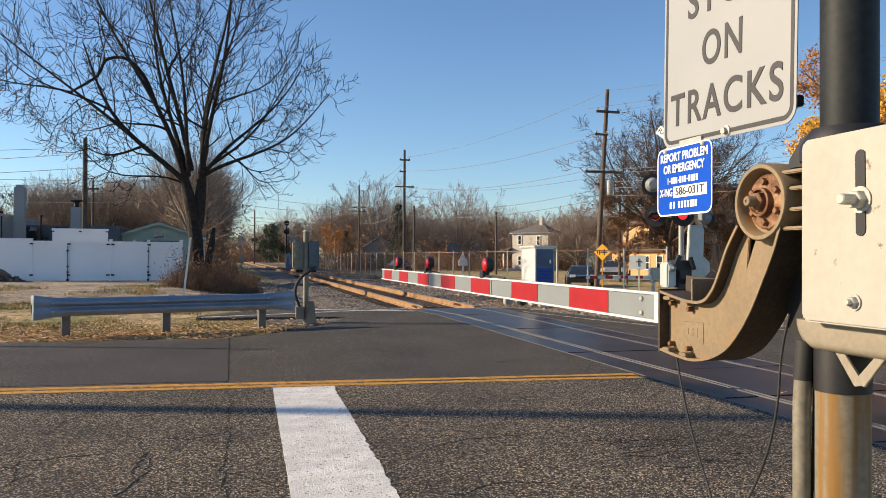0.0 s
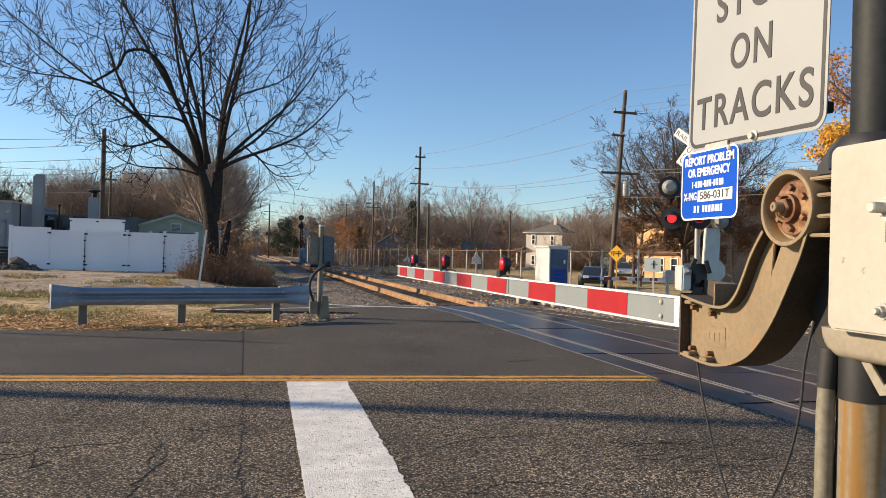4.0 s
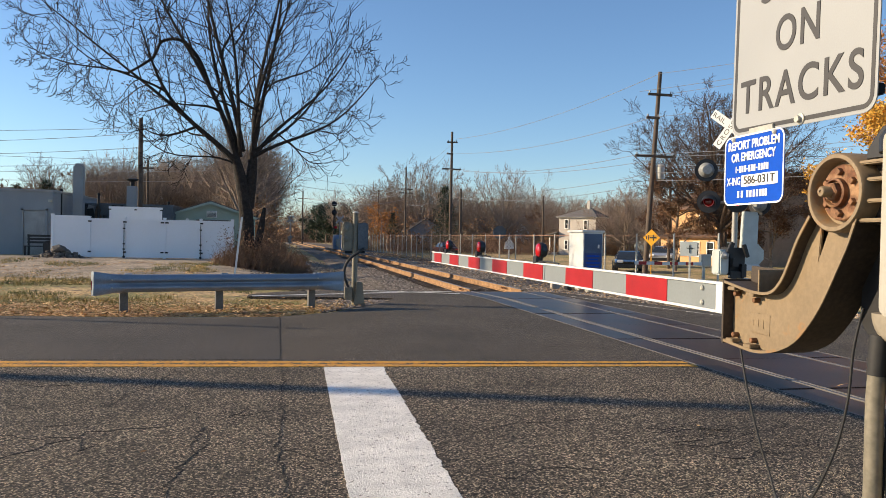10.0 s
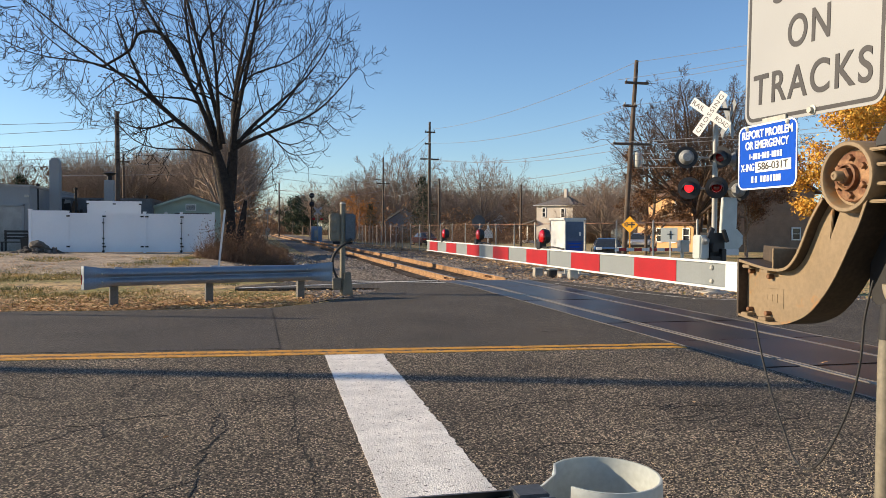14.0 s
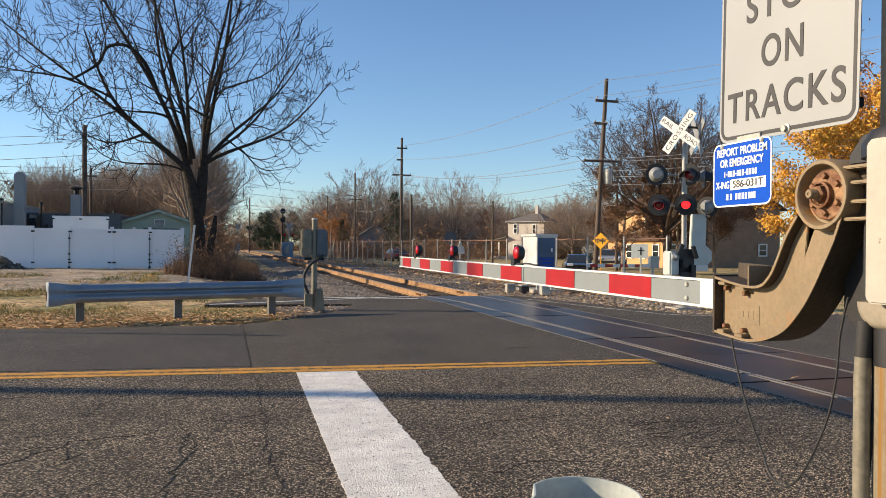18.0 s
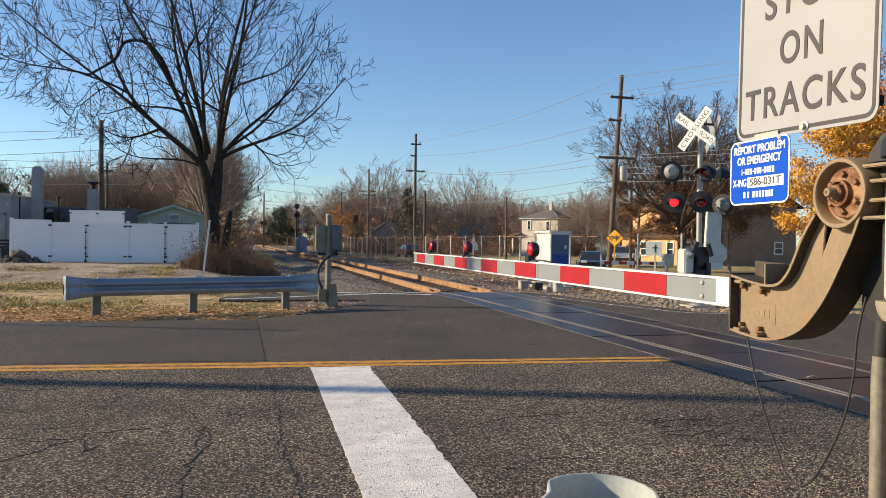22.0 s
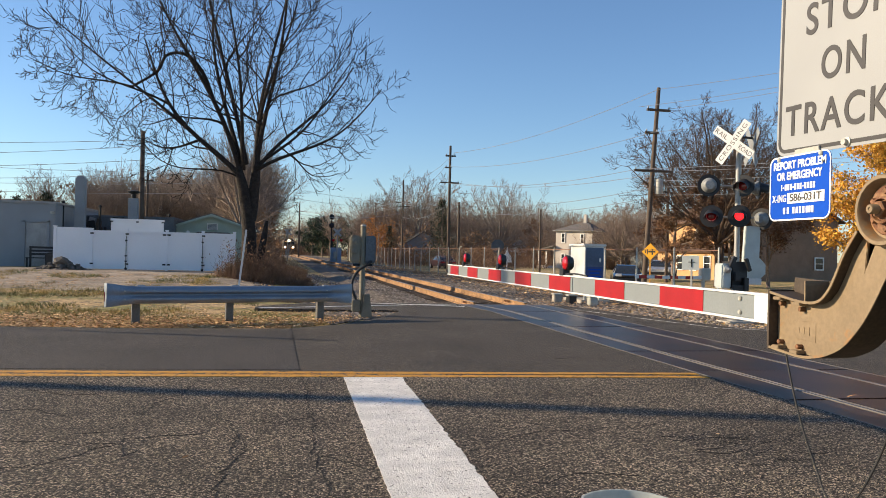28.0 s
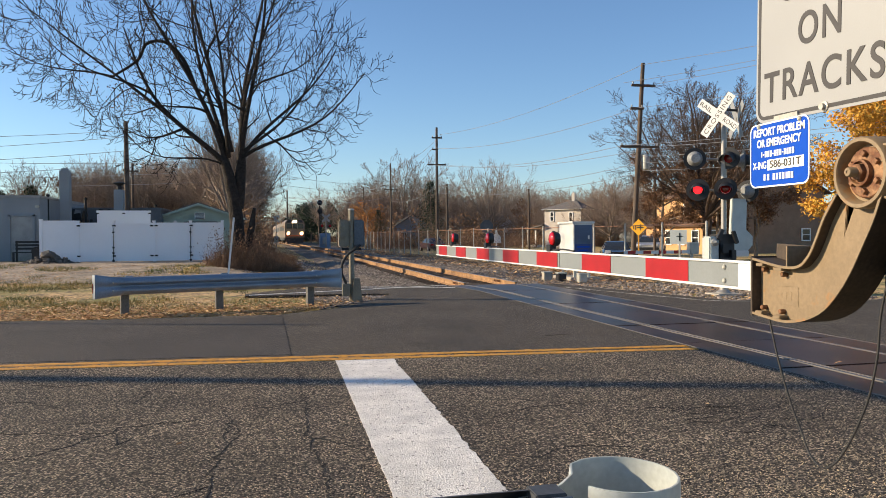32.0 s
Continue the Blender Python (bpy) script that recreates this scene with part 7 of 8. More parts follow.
plant("bare_tree", DENSE, pose(25.8, 42, -0.3, 0, 0, 30), "tall twiggy bare tree above the peach house", "trees by the houses", 1.03)
plant("bare_tree", DENSE, pose(31, 50, -0.3, 0, 0, 200), "tall twiggy bare tree above the peach house", "trees by the houses", 1.1)


# trees that still hold leaves
def leafy(seed, h, spread, material, n, size, gauss):
    rnd = random.Random(seed)
    a, b = Shape(), Shape()
    f = spline([(0, 0, -0.3), (0.05, 0, h * 0.3), (0.1, 0.1, h * 0.6), (0, 0.1, h * 0.8)], 4)
    a.tube(f, [h * 0.02 * (1 - 0.7 * i / (len(f) - 1)) for i in range(len(f))], 8, False)
    o = dict(levels=3, kids=[6, 5], angle=(25, 60), ratio=(0.45, 0.65), bend=0.14, rise=0.05, thin=0.03, least=0.014)
    for k in range(12):
        i = min(len(f) - 1, int(len(f) * (0.22 + 0.78 * k / 12)))
        az = k * 2.4
        grow(a, rnd, f[i], Vector((math.cos(az) * spread, math.sin(az) * spread, rnd.uniform(0.3, 0.9))), h * rnd.uniform(0.3, 0.42), h * 0.009, 1, o, b)
    anchors = b.v[::2]
    return mesh_of("trunk", a, FAR_BARK, fix=False, smooth=True), mesh_of("crown", b, FAR_BARK, fix=False), mesh_of("leaves", leaf_cloud(rnd, anchors, n, gauss, size), material, fix=False)


rus = leafy(71, 7.5, 1.3, RUSSET, 17000, 0.07, 0.16)
for x, y, s in ((24.2, 44.5, 0.86), (27.2, 43.0, 0.80), (30.0, 43, 0.9)):
    plant("oak_tree", rus[:2], pose(x, y, -0.3, 0, 0, x * 40), "oak with clinging russet leaves by the houses", "russet trees", s, rus[2])
gold = leafy(72, 6.8, 1.5, GOLD, 30000, 0.07, 0.18)
amber = leafy(74, 11.5, 1.2, AMBER, 14000, 0.08, 0.25)
plant('oak_tree', amber[:2], pose(29.5, 30.0, -0.2, 0, 0, 10), 'tall thinning oak in amber leaf', 'russet trees', 1.0, amber[2])
plant('oak_tree', amber[:2], pose(33.5, 27.0, -0.2, 0, 0, 130), 'tall thinning oak in amber leaf', 'russet trees', 1.1, amber[2])
plant("golden_tree", gold[:2], pose(23.2, 25.5, -0.3, 0, 0, 40), "tree in golden autumn leaf", "golden trees", 1.0, gold[2])
plant("golden_tree", gold[:2], pose(27.5, 26.5, -0.2, 0, 0, 160), "tree in golden autumn leaf", "golden trees", 1.15, gold[2])
far_amber = leafy(76, 7, 1.2, AMBER, 3000, 0.12, 0.22)
for x, y, s in ((12.9, 106, 0.86), (13.9, 109, 0.7)):
    plant("oak_tree", far_amber[:2], pose(x, y, -0.3, 0, 0, x * 31), "distant small oak in amber leaf", "russet trees", s, far_amber[2])
far_rus = leafy(73, 8, 1.0, RUSSET, 2600, 0.14, 0.22)
for x, y, s in ( (-19, 84, 0.55), (-30, 86, 0.6), (-13, 88, 0.5), (24, 112, 0.7), (37, 108, 0.75), (-24, 92, 0.5)):
    plant("oak_tree", far_rus[:2], pose(x, y, -0.3, 0, 0, x * 31), "distant oak in russet leaf", "russet trees", s, far_rus[2])


def conifer(seed, h):
    rnd = random.Random(seed)
    a, b = Shape(), Shape()
    a.tube([(0, 0, -0.2), (0, 0, h)], [h * 0.02, 0.02], 7, False)
    for k in range(26):
        z = h * (0.08 + 0.9 * k / 26)
        L = (h - z) * 0.42 + 0.2
        for j in range(7):
            az = j * 0.9 + k * 0.7 + rnd.uniform(-0.2, 0.2)
            d = Vector((math.cos(az), math.sin(az), -0.12))
            tip = Vector((0, 0, z)) + d * L * rnd.uniform(0.75, 1.1)
            a.tube([(0, 0, z), tip], [0.03, 0.01], 3, False)
            for q in range(16):
                t = rnd.uniform(0.2, 1.0)
                c = Vector((0, 0, z)).lerp(tip, t) + Vector((rnd.gauss(0, 0.12), rnd.gauss(0, 0.12), rnd.gauss(0, 0.08)))
                e = Vector((rnd.gauss(0, 1), rnd.gauss(0, 1), rnd.gauss(0, 0.5))).normalized() * 0.17
                g2_ = e.cross(Vector((0, 0, 1))).normalized() * 0.05
                b.add([c - e, c + g2_, c + e, c - g2_], [(0, 1, 2, 3)])
    return mesh_of("trunk", a, FAR_BARK, fix=False), mesh_of("needles", b, PINE, fix=False)


con = conifer(5, 7.5)
for x, y, s in ((19.0, 92, 1.12), (14.2, 104, 0.7), (-13.5, 47, 0.62), (-16, 50, 0.6), (20.6, 99, 0.85)):
    plant("pine_tree", con, pose(x, y, -0.2, 0, 0, x * 60), "dark green conifer among bare trees", "conifers", s)
# dark evergreen mass at the end of the straight
ever = leafy(75, 8, 1.4, PINE, 7000, 0.16, 0.3)
for x, y, s in ((8.2, 165, 0.95), (11.0, 172, 1.0), (6.6, 180, 0.9), (13.5, 160, 0.9), (9.3, 188, 1.1)):
    plant("evergreen_tree", ever[:2], pose(x, y, -0.3, 0, 0, x * 60), "dark evergreen down the line", "evergreens", s, ever[2])


# brush: thickets of thin stems
def thicket(seed, n, rx, ry, h):
    rnd = random.Random(seed)
    s = Shape()
    for k in range(n):
        a, r = rnd.uniform(0, 6.283), rnd.random() ** 0.5
        p = Vector((rx * r * math.cos(a), ry * r * math.sin(a), -0.1))
        hh = h * rnd.uniform(0.4, 1.0) * (1 - 0.5 * r)
        d = Vector((rnd.gauss(0, 0.35), rnd.gauss(0, 0.35), 1)).normalized()
        q = p + d * hh * 0.6
        e = q + (d + Vector((rnd.gauss(0, 0.4), rnd.gauss(0, 0.4), rnd.gauss(-0.1, 0.3)))) * hh * 0.5
        s.tube([p, q, e], [0.011, 0.008, 0.003], 3, False)
        for j in range(3):
            t = p.lerp(q, rnd.uniform(0.4, 1)) if j else q
            s.tube([t, t + Vector((rnd.gauss(0, 0.3), rnd.gauss(0, 0.3), rnd.gauss(0.15, 0.2))) * hh * 0.6], [0.006, 0.002], 3, False)
    return mesh_of("stem_mass", s, SHRUB, fix=False)


BRUSH = [thicket(1, 420, 1.1, 0.9, 1.5), thicket(2, 420, 1.4, 1.0, 1.1), thicket(3, 300, 1.6, 1.2, 2.2), thicket(4, 80, 1.7, 1.2, 2.2)]


CLINGING = mesh_of("clinging_leaves", leaf_cloud(random.Random(6), [(0.5 * math.cos(a), 0.5 * math.sin(a), 0.25 + 0.16 * a) for a in range(7)], 420, 0.42, 0.045), RUSSET, fix=False)


def brush(x, y, k, s, label="leafless brown thicket beside the track", leafy_too=False):
    t = thing("bush", pose(x, y, ground_z(x, y), 0, 0, x * 77) @ Matrix.Diagonal((s, s, s, 1)), label, "bush", "thickets")
    part("stem_mass", BRUSH[k], None, t)
    if leafy_too:
        part("clinging_leaves", CLINGING, None, t, "a few clinging russet leaves")


for x, y, k, s in ((-1.5, 29.9, 0, 0.95), (-1.95, 30.0, 0, 0.8), (-1.2, 29.7, 2, 0.85), (-0.7, 29.6, 2, 0.7), (-0.3, 30.2, 1, 0.7), (0.3, 31.0, 1, 0.5), (-1.0, 31.8, 2, 0.6), (0.0, 34, 1, 0.7), (-0.2, 38, 1, 0.8), (-0.8, 42, 2, 0.6), (-1.2, 36, 2, 0.7), (0.0, 46, 1, 0.9), (-1.4, 48, 2, 0.7), (-0.9, 53, 2, 0.7), (-1.0, 60, 2, 0.8), (-1.4, 68, 2, 0.8), (-2.0, 78, 2, 0.9)):
    brush(x, y, k, s, "brown thicket beside the track with clinging leaves" if y < 40 else "leafless brown thicket beside the track", y < 40)
for k in range(24):
    x = -44 + 1.75 * k
    brush(x, rnd.uniform(60, 66), 3, rnd.uniform(1.1, 1.7), "brown undergrowth at the edge of the woods")
for k in range(30):
    x = 9 + 2.0 * k
    brush(x, rnd.uniform(92, 100), 3, rnd.uniform(1.0, 1.7), "brown undergrowth at the edge of the woods")
for k in range(10):
    brush(-3 + 2.4 * k, rnd.uniform(190, 205), 3, rnd.uniform(2.2, 3.0), "brown undergrowth down the line")


# leafy brown undergrowth that closes the woods near the ground
UNDER = []
for k in range(3):
    r_ = random.Random(90 + k)
    anchors = [(r_.gauss(0, 1.3), r_.gauss(0, 0.8), abs(r_.gauss(0.2, 1.2))) for _ in range(60)]
    UNDER.append(mesh_of("leaf_mass", leaf_cloud(r_, anchors, 1100, 0.32, 0.13), BROWN_LEAF, fix=False))
for x0, x1, y0, y1, n, s0, s1 in ((-46, -2, 66, 80, 26, 0.9, 1.7), (-1.5, 0.2, 60, 130, 16, 0.7, 1.0), (15, 72, 104, 116, 30, 1.0, 1.7), (-10, 14, 225, 250, 12, 1.8, 2.8)):
    for k in range(n):
        x, y = x0 + (x1 - x0) * (k + rnd.random()) / n, rnd.uniform(y0, y1)
        if y0 == 60:
            y = 50 + 5 * k
            x = track_x(y) - 8.0
        s = rnd.uniform(s0, s1)
        t = thing("bush", pose(x, y, ground_z(x, y), 0, 0, rnd.uniform(0, 360)) @ Matrix.Diagonal((s, s, s, 1)), "brown-leaved undergrowth at the foot of the woods", "bush", "undergrowth")
        part("leaf_mass", rnd.choice(UNDER), None, t)


# distant woods: many thin upright stems far beyond everything else
def far_woods(name, x0, x1, y0, y1, n, h0, h1, seed, label):
    r_ = random.Random(seed)
    s = Shape()
    for _ in range(n):
        x, y, h = r_.uniform(x0, x1), r_.uniform(y0, y1), r_.uniform(h0, h1)
        s.tube([(x, y, -0.5), (x + r_.gauss(0, 0.2), y, h * 0.6)], [0.13, 0.06], 3, False)
        for _k in range(60):
            b = Vector((x, y, h * r_.uniform(0.25, 0.65)))
            m_ = b + Vector((r_.gauss(0, 0.13) * h, r_.gauss(0, 0.1) * h, h * r_.uniform(0.08, 0.25)))
            s.tube([b, m_], [0.035, 0.02], 3, False)
            for _j in range(5):
                s.tube([m_, m_ + Vector((r_.gauss(0, 0.07) * h, r_.gauss(0, 0.05) * h, h * r_.uniform(0.02, 0.16)))], [0.022, 0.008], 3, False)
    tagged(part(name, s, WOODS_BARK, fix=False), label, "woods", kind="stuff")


far_woods("distant_woods", 8, 100, 136, 165, 84, 9, 13, 201, "pale band of bare woods beyond the houses")
far_woods("distant_woods", -20, -3, 88, 104, 62, 8.0, 11.5, 202, "pale band of bare woods behind the lot")
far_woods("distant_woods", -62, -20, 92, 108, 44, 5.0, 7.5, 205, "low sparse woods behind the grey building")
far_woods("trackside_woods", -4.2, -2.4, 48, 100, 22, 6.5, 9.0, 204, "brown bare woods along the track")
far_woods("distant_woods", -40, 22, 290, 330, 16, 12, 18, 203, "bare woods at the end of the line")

# ---- train
HEAD_ROWS = [(0.0, 228 + 27 * 19.0), (20.0, 228 + 7 * 20.0), (25.0, 269.0), (26.5, 238.5), (27.0, 228.0), (28.0, 207.0), (29.0, 186.5), (30.0, 166.0), (31.0, 144.5), (32.0, 121.5)]


def rail_car(name, label, cab):
    c = thing(name, pose(0, 0, 0), label, "train car", "cars of the train")
    W, H0, H1, L = 1.52, 1.05, 3.95, 25.0
    prof = [(-W, H0), (-W, 3.2), (-W * 0.93, 3.6), (-W * 0.7, 3.85), (-W * 0.35, H1), (W * 0.35, H1), (W * 0.7, 3.85), (W * 0.93, 3.6), (W, 3.2), (W, H0)]
    body = part("body", Shape().prism(prof, 0.0, L, "y"), TRAIN_STEEL, c, "silver fluted steel body", bevel=0.05, smooth=True)
    for sx in (-1, 1):
        part("window_band", Shape().box((sx * (W + 0.004), L / 2, 2.55), (0.02, L - 5, 0.75)), TRAIN_DARK, body, "dark window band")
        part("skirt", Shape().box((sx * (W - 0.1), L / 2, 0.85), (0.1, L - 7, 0.4)), TRAIN_DARK, c)
    part("roof_pod", Shape().box((0, L * 0.6, 4.0), (1.6, 5, 0.25)), TRAIN_STEEL, c, bevel=0.05)
    for y in (3.5, L - 3.5):
        tr = part("bogie", Shape().box((0, y, 0.6), (2.2, 3.2, 0.35)), TRAIN_DARK, c, "dark bogie", bevel=0.04)
        for dy in (-1.1, 1.1):
            for sx in (-0.72, 0.72):
                part("wheel", Shape().lathe((sx, y + dy, 0.46), [(0.42, -0.06), (0.42, 0.06), (0.1, 0.09), (0, 0.09)], "x", 18), TRAIN_DARK, tr)
    if cab:
        part("cab_face", Shape().box((0, -0.04, 2.25), (2.86, 0.1, 2.3)), TRAIN_STEEL, c, "steel cab front", bevel=0.04)
        for x, w in ((-0.86, 0.85), (0.0, 0.6), (0.86, 0.85)):
            part("cab_window", Shape().box((x, -0.10, 2.85), (w, 0.04, 0.75)), GLASS_DARK, c, "dark cab window", bevel=0.01)
        part("roof_brow", Shape().prism([(-1.3, 3.4), (1.3, 3.4), (1.0, 3.85), (-1.0, 3.85)], -0.12, 0.3, "y"), TRAIN_DARK, c, bevel=0.03)
        # Lenses are drawn oversize to stand in for the lamps' glow.
        for x in (-0.16, 0.16):
            part("headlight", Shape().lathe((x, -0.14, 3.55), [(0.17, 0), (0.15, -0.04), (0, -0.07)], "y", 14), HEADLIGHT, c, "bright headlight", smooth=True)
        for x in (-1.03, 1.03):
            part("ditch_light", Shape().lathe((x, -0.14, 1.72), [(0.21, 0), (0.19, -0.04), (0, -0.08)], "y", 14), HEADLIGHT, c, "bright lower headlight", smooth=True)
        part("pilot", Shape().prism([(-1.45, 0.95), (1.45, 0.95), (1.2, 0.2), (-1.2, 0.2)], -0.25, 0.1, "y"), TRAIN_DARK, c, "dark pilot plate", bevel=0.03)
        part("red_stripe", Shape().box((0, -0.10, 1.35), (2.7, 0.03, 0.22)), mat("train_stripe", (0.45, 0.12, 0.05), 0.5), c, "orange-red stripe")
        part("coupler", Shape().box((0, -0.5, 0.75), (0.3, 0.8, 0.3)), TRAIN_DARK, c, bevel=0.03)
    return c


CARS = [rail_car("train_cab_car", "silver train cab car with bright headlights", True), rail_car("train_coach", "silver steel passenger coach with dark windows", False), rail_car("train_coach", "silver steel passenger coach with dark windows", False)]

# ---- grass, fallen leaves, loose stone
rnd = random.Random(17)


def verge_ok(x, y):
    """Inside the grassy strips, off the asphalt."""
    if y < 24.5 and x < 2.3 and not (17.5 < y < 20.7):
        edge = 13.3 if x < -0.2 else 13.3 + (x + 0.2) * 1.45
        return y > edge + 0.06
    return False


def lie(x, y):
    """Height of the ground sheet at a place."""
    i = max(0, min(len(xs) - 2, int(np.searchsorted(xs, x)) - 1))
    j = max(0, min(len(ys) - 2, int(np.searchsorted(ys, y)) - 1))
    u, v = (x - xs[i]) / (xs[i + 1] - xs[i]), (y - ys[j]) / (ys[j + 1] - ys[j])
    n = len(xs)
    q = [g.v[b * n + a][2] for b in (j, j + 1) for a in (i, i + 1)]
    return (q[0] * (1 - u) + q[1] * u) * (1 - v) + (q[2] * (1 - u) + q[3] * u) * v


def bed_z(dx):
    pts = bed[:6]
    for (a, za), (b, zb) in zip(pts, pts[1:]):
        if a <= dx <= b:
            return za + (zb - za) * (dx - a) / (b - a)
    return -0.2


blades = Shape()
count = 0
while count < 30000:
    x, y = rnd.uniform(-12, 2.0), 13.2 + 11 * rnd.random() ** 1.7
    if not verge_ok(x, y) or (x > 0.75 + rnd.gauss(0, 0.25) and y > 14.9) or noise.noise((x * 0.9, y * 0.9, 2)) < -0.25 * (1 + rnd.random()):
        continue
    count += 1
    z = lie(x, y)
    h = rnd.uniform(0.02, 0.085) * (1.25 if noise.noise((x * 0.6, y * 0.6, 7)) > 0.1 else 0.8)
    a = rnd.uniform(0, 6.283)
    w = 0.006
    lx_, ly_ = rnd.gauss(0, 0.6) * h, rnd.gauss(0, 0.6) * h
    blades.add([(x - w * math.cos(a), y - w * math.sin(a), z - 0.01), (x + w * math.cos(a), y + w * math.sin(a), z - 0.01), (x + lx_, y + ly_, z + h)], [(0, 1, 2)])
while count < 46000:
    x, y = rnd.uniform(-16, 0.6), rnd.uniform(16.5, 31)
    if noise.noise((x * 0.45, y * 0.45, 4)) < 0.08 or (x > -0.9 and y < 20.6):
        continue
    for _ in range(5):
        count += 1
        px_, py_ = x + rnd.gauss(0, 0.06), y + rnd.gauss(0, 0.06)
        a, h, z = rnd.uniform(0, 6.283), rnd.uniform(0.04, 0.13), lie(px_, py_)
        w = 0.008
        blades.add([(px_ - w * math.cos(a), py_ - w * math.sin(a), z - 0.01), (px_ + w * math.cos(a), py_ + w * math.sin(a), z - 0.01), (px_ + rnd.gauss(0, 0.5) * h, py_ + rnd.gauss(0, 0.5) * h, z + h)], [(0, 1, 2)])
tagged(part("grass", blades, GRASS, fix=False), "dry yellow grass along the verge", "grass", kind="stuff")

leaves = Shape()


def leaf(x, y, z, size):
    a = rnd.uniform(0, 6.283)
    c, s_ = math.cos(a), math.sin(a)
    t1, t2 = rnd.uniform(-0.5, 0.5), rnd.uniform(-0.5, 0.5)
    pts = [(-1, 0), (-0.3, -0.45), (0.5, -0.4), (1, 0), (0.5, 0.4), (-0.3, 0.45)]
    leaves.add([(x + (u * c - v * s_) * size, y + (u * s_ + v * c) * size, z + 0.012 + size * (0.25 * abs(v) + t1 * u * 0.5 + t2 * v * 0.5) + size * 0.3) for u, v in pts], [(0, 1, 2, 3, 4, 5)])


for _ in range(20000):
    x, y = rnd.uniform(-11, 2.2), 13.12 + abs(rnd.gauss(0, 1.5))
    if verge_ok(x, y):
        leaf(x, y, lie(x, y) + rnd.uniform(0.005, 0.06), rnd.uniform(0.018, 0.052))
for _ in range(4200):
    x, y = rnd.uniform(7.2, 14), rnd.uniform(13.0, 27)
    if x > 8.7 - (y - 13.6) * 0.24 + 0.1:
        leaf(x, y, max(lie(x, y), -0.08), rnd.uniform(0.025, 0.05))
for _ in range(5000):
    x, y = rnd.uniform(-13, 1.6), rnd.uniform(17, 30)
    if noise.noise((x * 0.5, y * 0.5, 9)) < -0.05 or (x > -0.8 and y < 20.5):
        continue
    leaf(x, y, lie(x, y), rnd.uniform(0.03, 0.06))
for _ in range(7000):
    y = 22 + 55 * rnd.random() ** 1.4
    x = fence_x(y) - rnd.gauss(0.8, 1.5)
    leaf(x, y, max(lie(x, y), bed_z(x - track_x(y)) if x < track_x(y) + 6 else -9), rnd.uniform(0.05, 0.12))
for x, y in ((0.55, 8.62), (2.3, 7.0), (-0.9, 5.0), (3.0, 5.2), (1.75, 2.45), (1.62, 2.3), (1.85, 2.55), (0.62, 2.9)):
    leaf(x, y, 0.0, rnd.uniform(0.025, 0.04))
leaf(5.30, 6.5, 0.004, 0.06)
tagged(part("fallen_leaves", leaves, LEAF_LITTER, fix=False), "brown fallen leaves along the verge and road edge", "leaves", kind="stuff")

# pale grit that gathers on the asphalt towards the road's edge
grit = Shape()
for _ in range(24000):
    x, y = rnd.uniform(-2.6, 4.4), 2.1 + abs(rnd.gauss(0, 1.0))
    if 0.28 < x < 0.9 and rnd.random() < 0.7 or x < 1.0 and rnd.random() < 0.45:
        continue
    r = rnd.uniform(0.0022, 0.0055)
    a = rnd.uniform(0, 2.1)
    grit.add([(x + r * math.cos(a + 2.094 * k), y + r * math.sin(a + 2.094 * k), 0.0) for k in range(3)] + [(x, y, r * 1.3)], [(0, 1, 3), (1, 2, 3), (2, 0, 3)])
tagged(part("loose_grit", grit, GRIT, fix=False), "pale sandy grit on the asphalt near the road's edge", "grit", kind="stuff")

stones = Shape()
protos = [stone_shape(1.0, rnd, 0.75) for _ in range(10)]
pick = [(p.v, p.f) for p in protos]


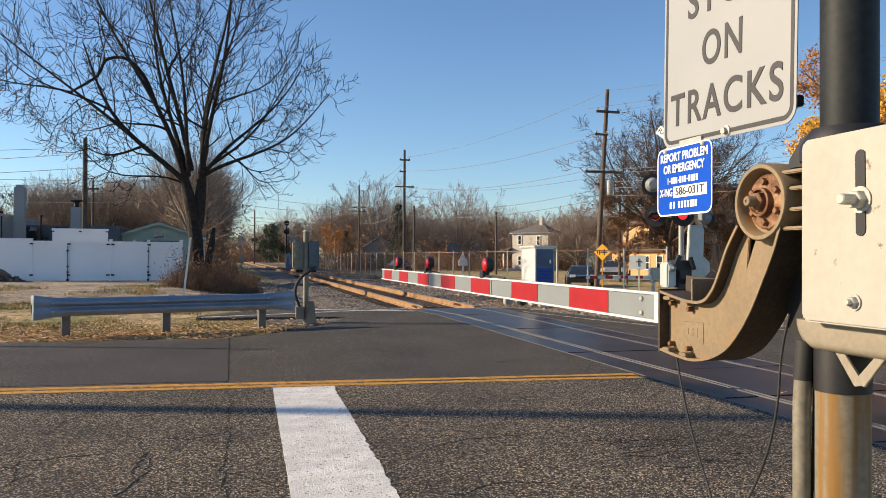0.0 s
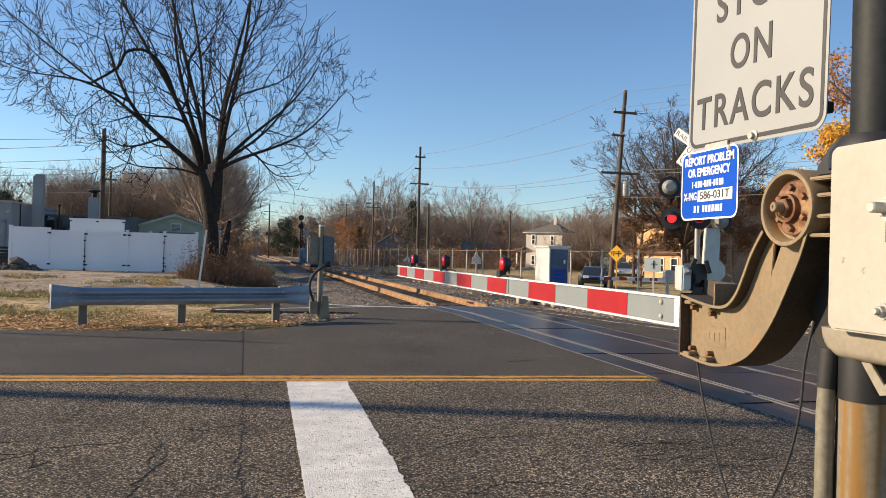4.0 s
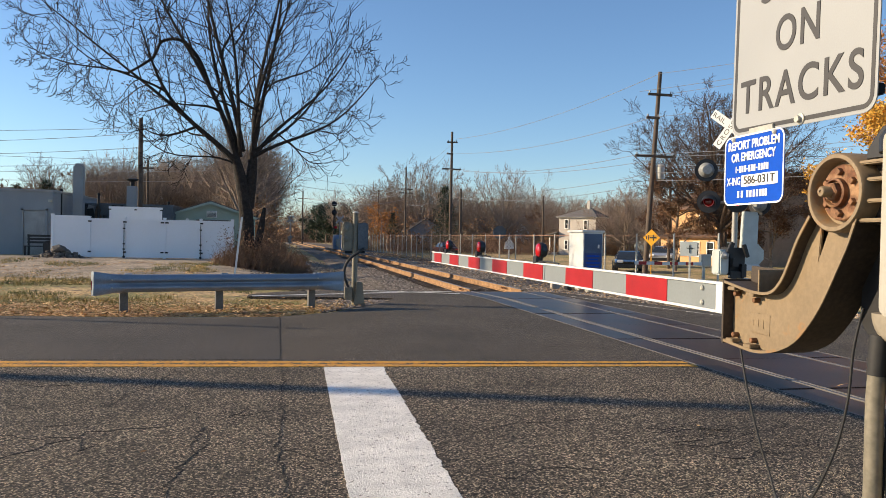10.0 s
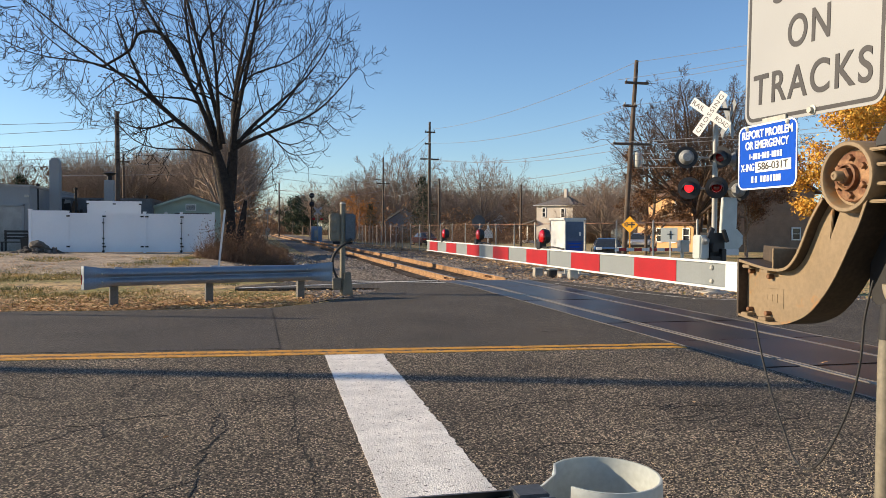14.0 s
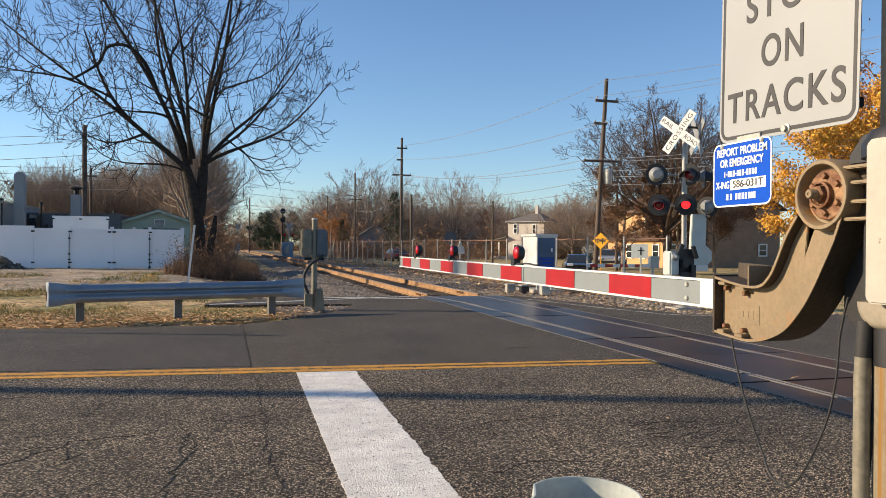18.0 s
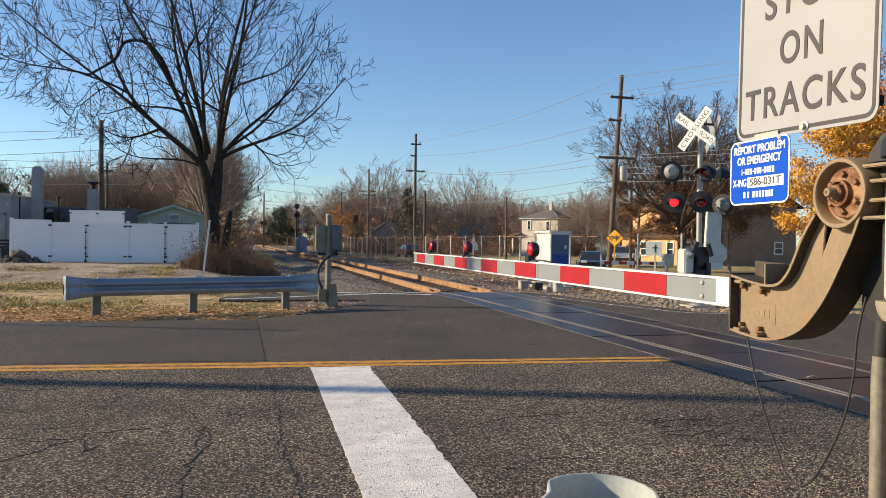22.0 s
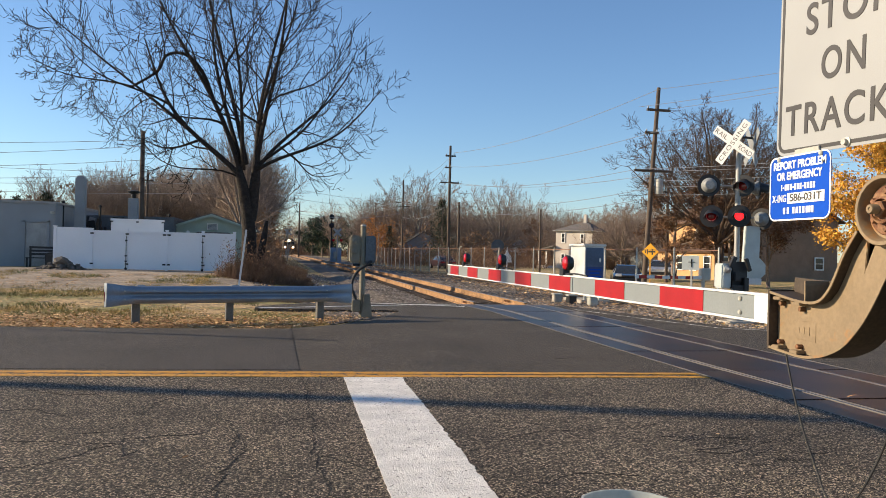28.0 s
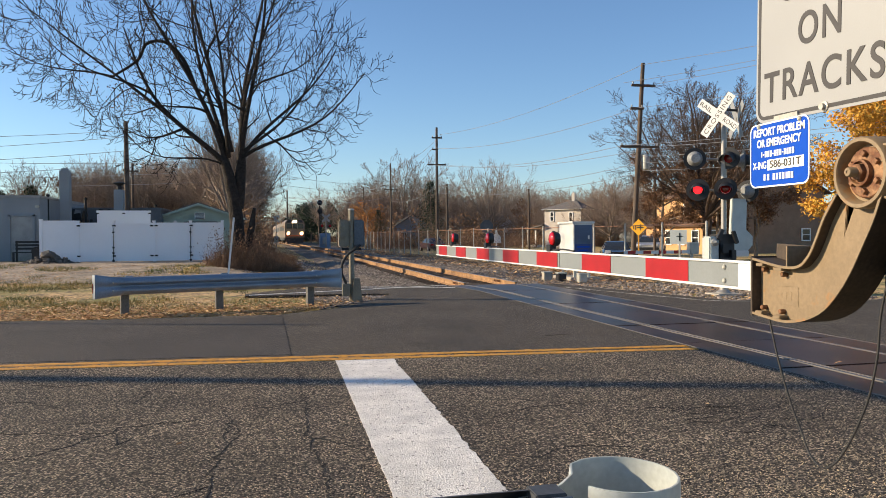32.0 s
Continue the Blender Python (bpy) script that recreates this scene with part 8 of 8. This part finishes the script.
for _ in range(11000):
    y = 19.8 + 26 * rnd.random() ** 1.6
    x = track_x(y) + rnd.uniform(-3.3, 5.4)
    if abs(abs(x - track_x(y)) - 0.72) < 0.09:
        continue
    vs, fs = rnd.choice(pick)
    r = rnd.uniform(0.02, 0.044)
    a = rnd.uniform(0, 6.283)
    c, s_ = math.cos(a) * r, math.sin(a) * r
    z = max(lie(x, y), bed_z(x - track_x(y))) + r * 0.2
    stones.add([(x + c * p[0] - s_ * p[1], y + s_ * p[0] + c * p[1], z + p[2] * r) for p in vs], fs)
for _ in range(5200):
    x, y = rnd.uniform(7.0, 12.5), rnd.uniform(13.0, 21.5)
    if x < 8.7 - (y - 13.6) * 0.24 + 0.15 or (y < 13.7 and x < 11.5):
        continue
    vs, fs = rnd.choice(pick)
    r = rnd.uniform(0.018, 0.05)
    stones.add([(x + r * p[0], y + r * p[1], lie(x, y) + r * (p[2] + 0.25)) for p in vs], fs)
for _ in range(3000):
    x, y = rnd.uniform(0.6, 2.6), rnd.uniform(14.6, 17.5)
    if verge_ok(x, y):
        vs, fs = rnd.choice(pick)
        r = rnd.uniform(0.015, 0.04)
        stones.add([(x + r * p[0], y + r * p[1], lie(x, y) + r * (p[2] + 0.3)) for p in vs], fs)
for _ in range(4200):
    y = 20.6 + 26 * rnd.random() ** 1.4
    x = track_x(y) - 3.2 - 3.6 * rnd.random()
    vs, fs = rnd.choice(pick)
    r = rnd.uniform(0.02, 0.055)
    stones.add([(x + r * p[0], y + r * p[1], max(lie(x, y), bed_z(x - track_x(y)) if x > track_x(y) - 3.4 else -9) + r * (p[2] + 0.2)) for p in vs], fs)
tagged(part("loose_ballast", stones, STONE, fix=False), "loose grey crushed stone beside the rails", "stones", kind="stuff")


# ---- what moves
def track_pose(y):
    dx = (track_x(y + 2) - track_x(y - 2)) / 4
    return pose(track_x(y), y, 0.06, 0, 0, -math.degrees(math.atan(dx)))


def motions():
    for i, c in enumerate(CARS):
        walk(c, [(t, track_pose(y + 25.6 * i)) for t, y in HEAD_ROWS])
    period, first = 1.124, 6.16
    for i, lens in enumerate(LAMPS):
        rows, k = [], -12
        base = pose(0, -0.03, 0)
        while True:
            mid = first + (k + 0.5 * i) * period
            k += 1
            if mid > 34:
                break
            for t0, a0 in ((mid - 0.30, 180), (mid + 0.26, 360)):
                for s in range(4):
                    rows.append((t0 + s * 0.034 - 0.05, pose(0, -0.03, 0, 0, 0, a0 + 60 * s)))
        rows = [r for r in rows if 0 < r[0] < 32]
        walk(lens, [(0.0, rows[0][1])] + rows + [(32.0, rows[-1][1])])


motions()
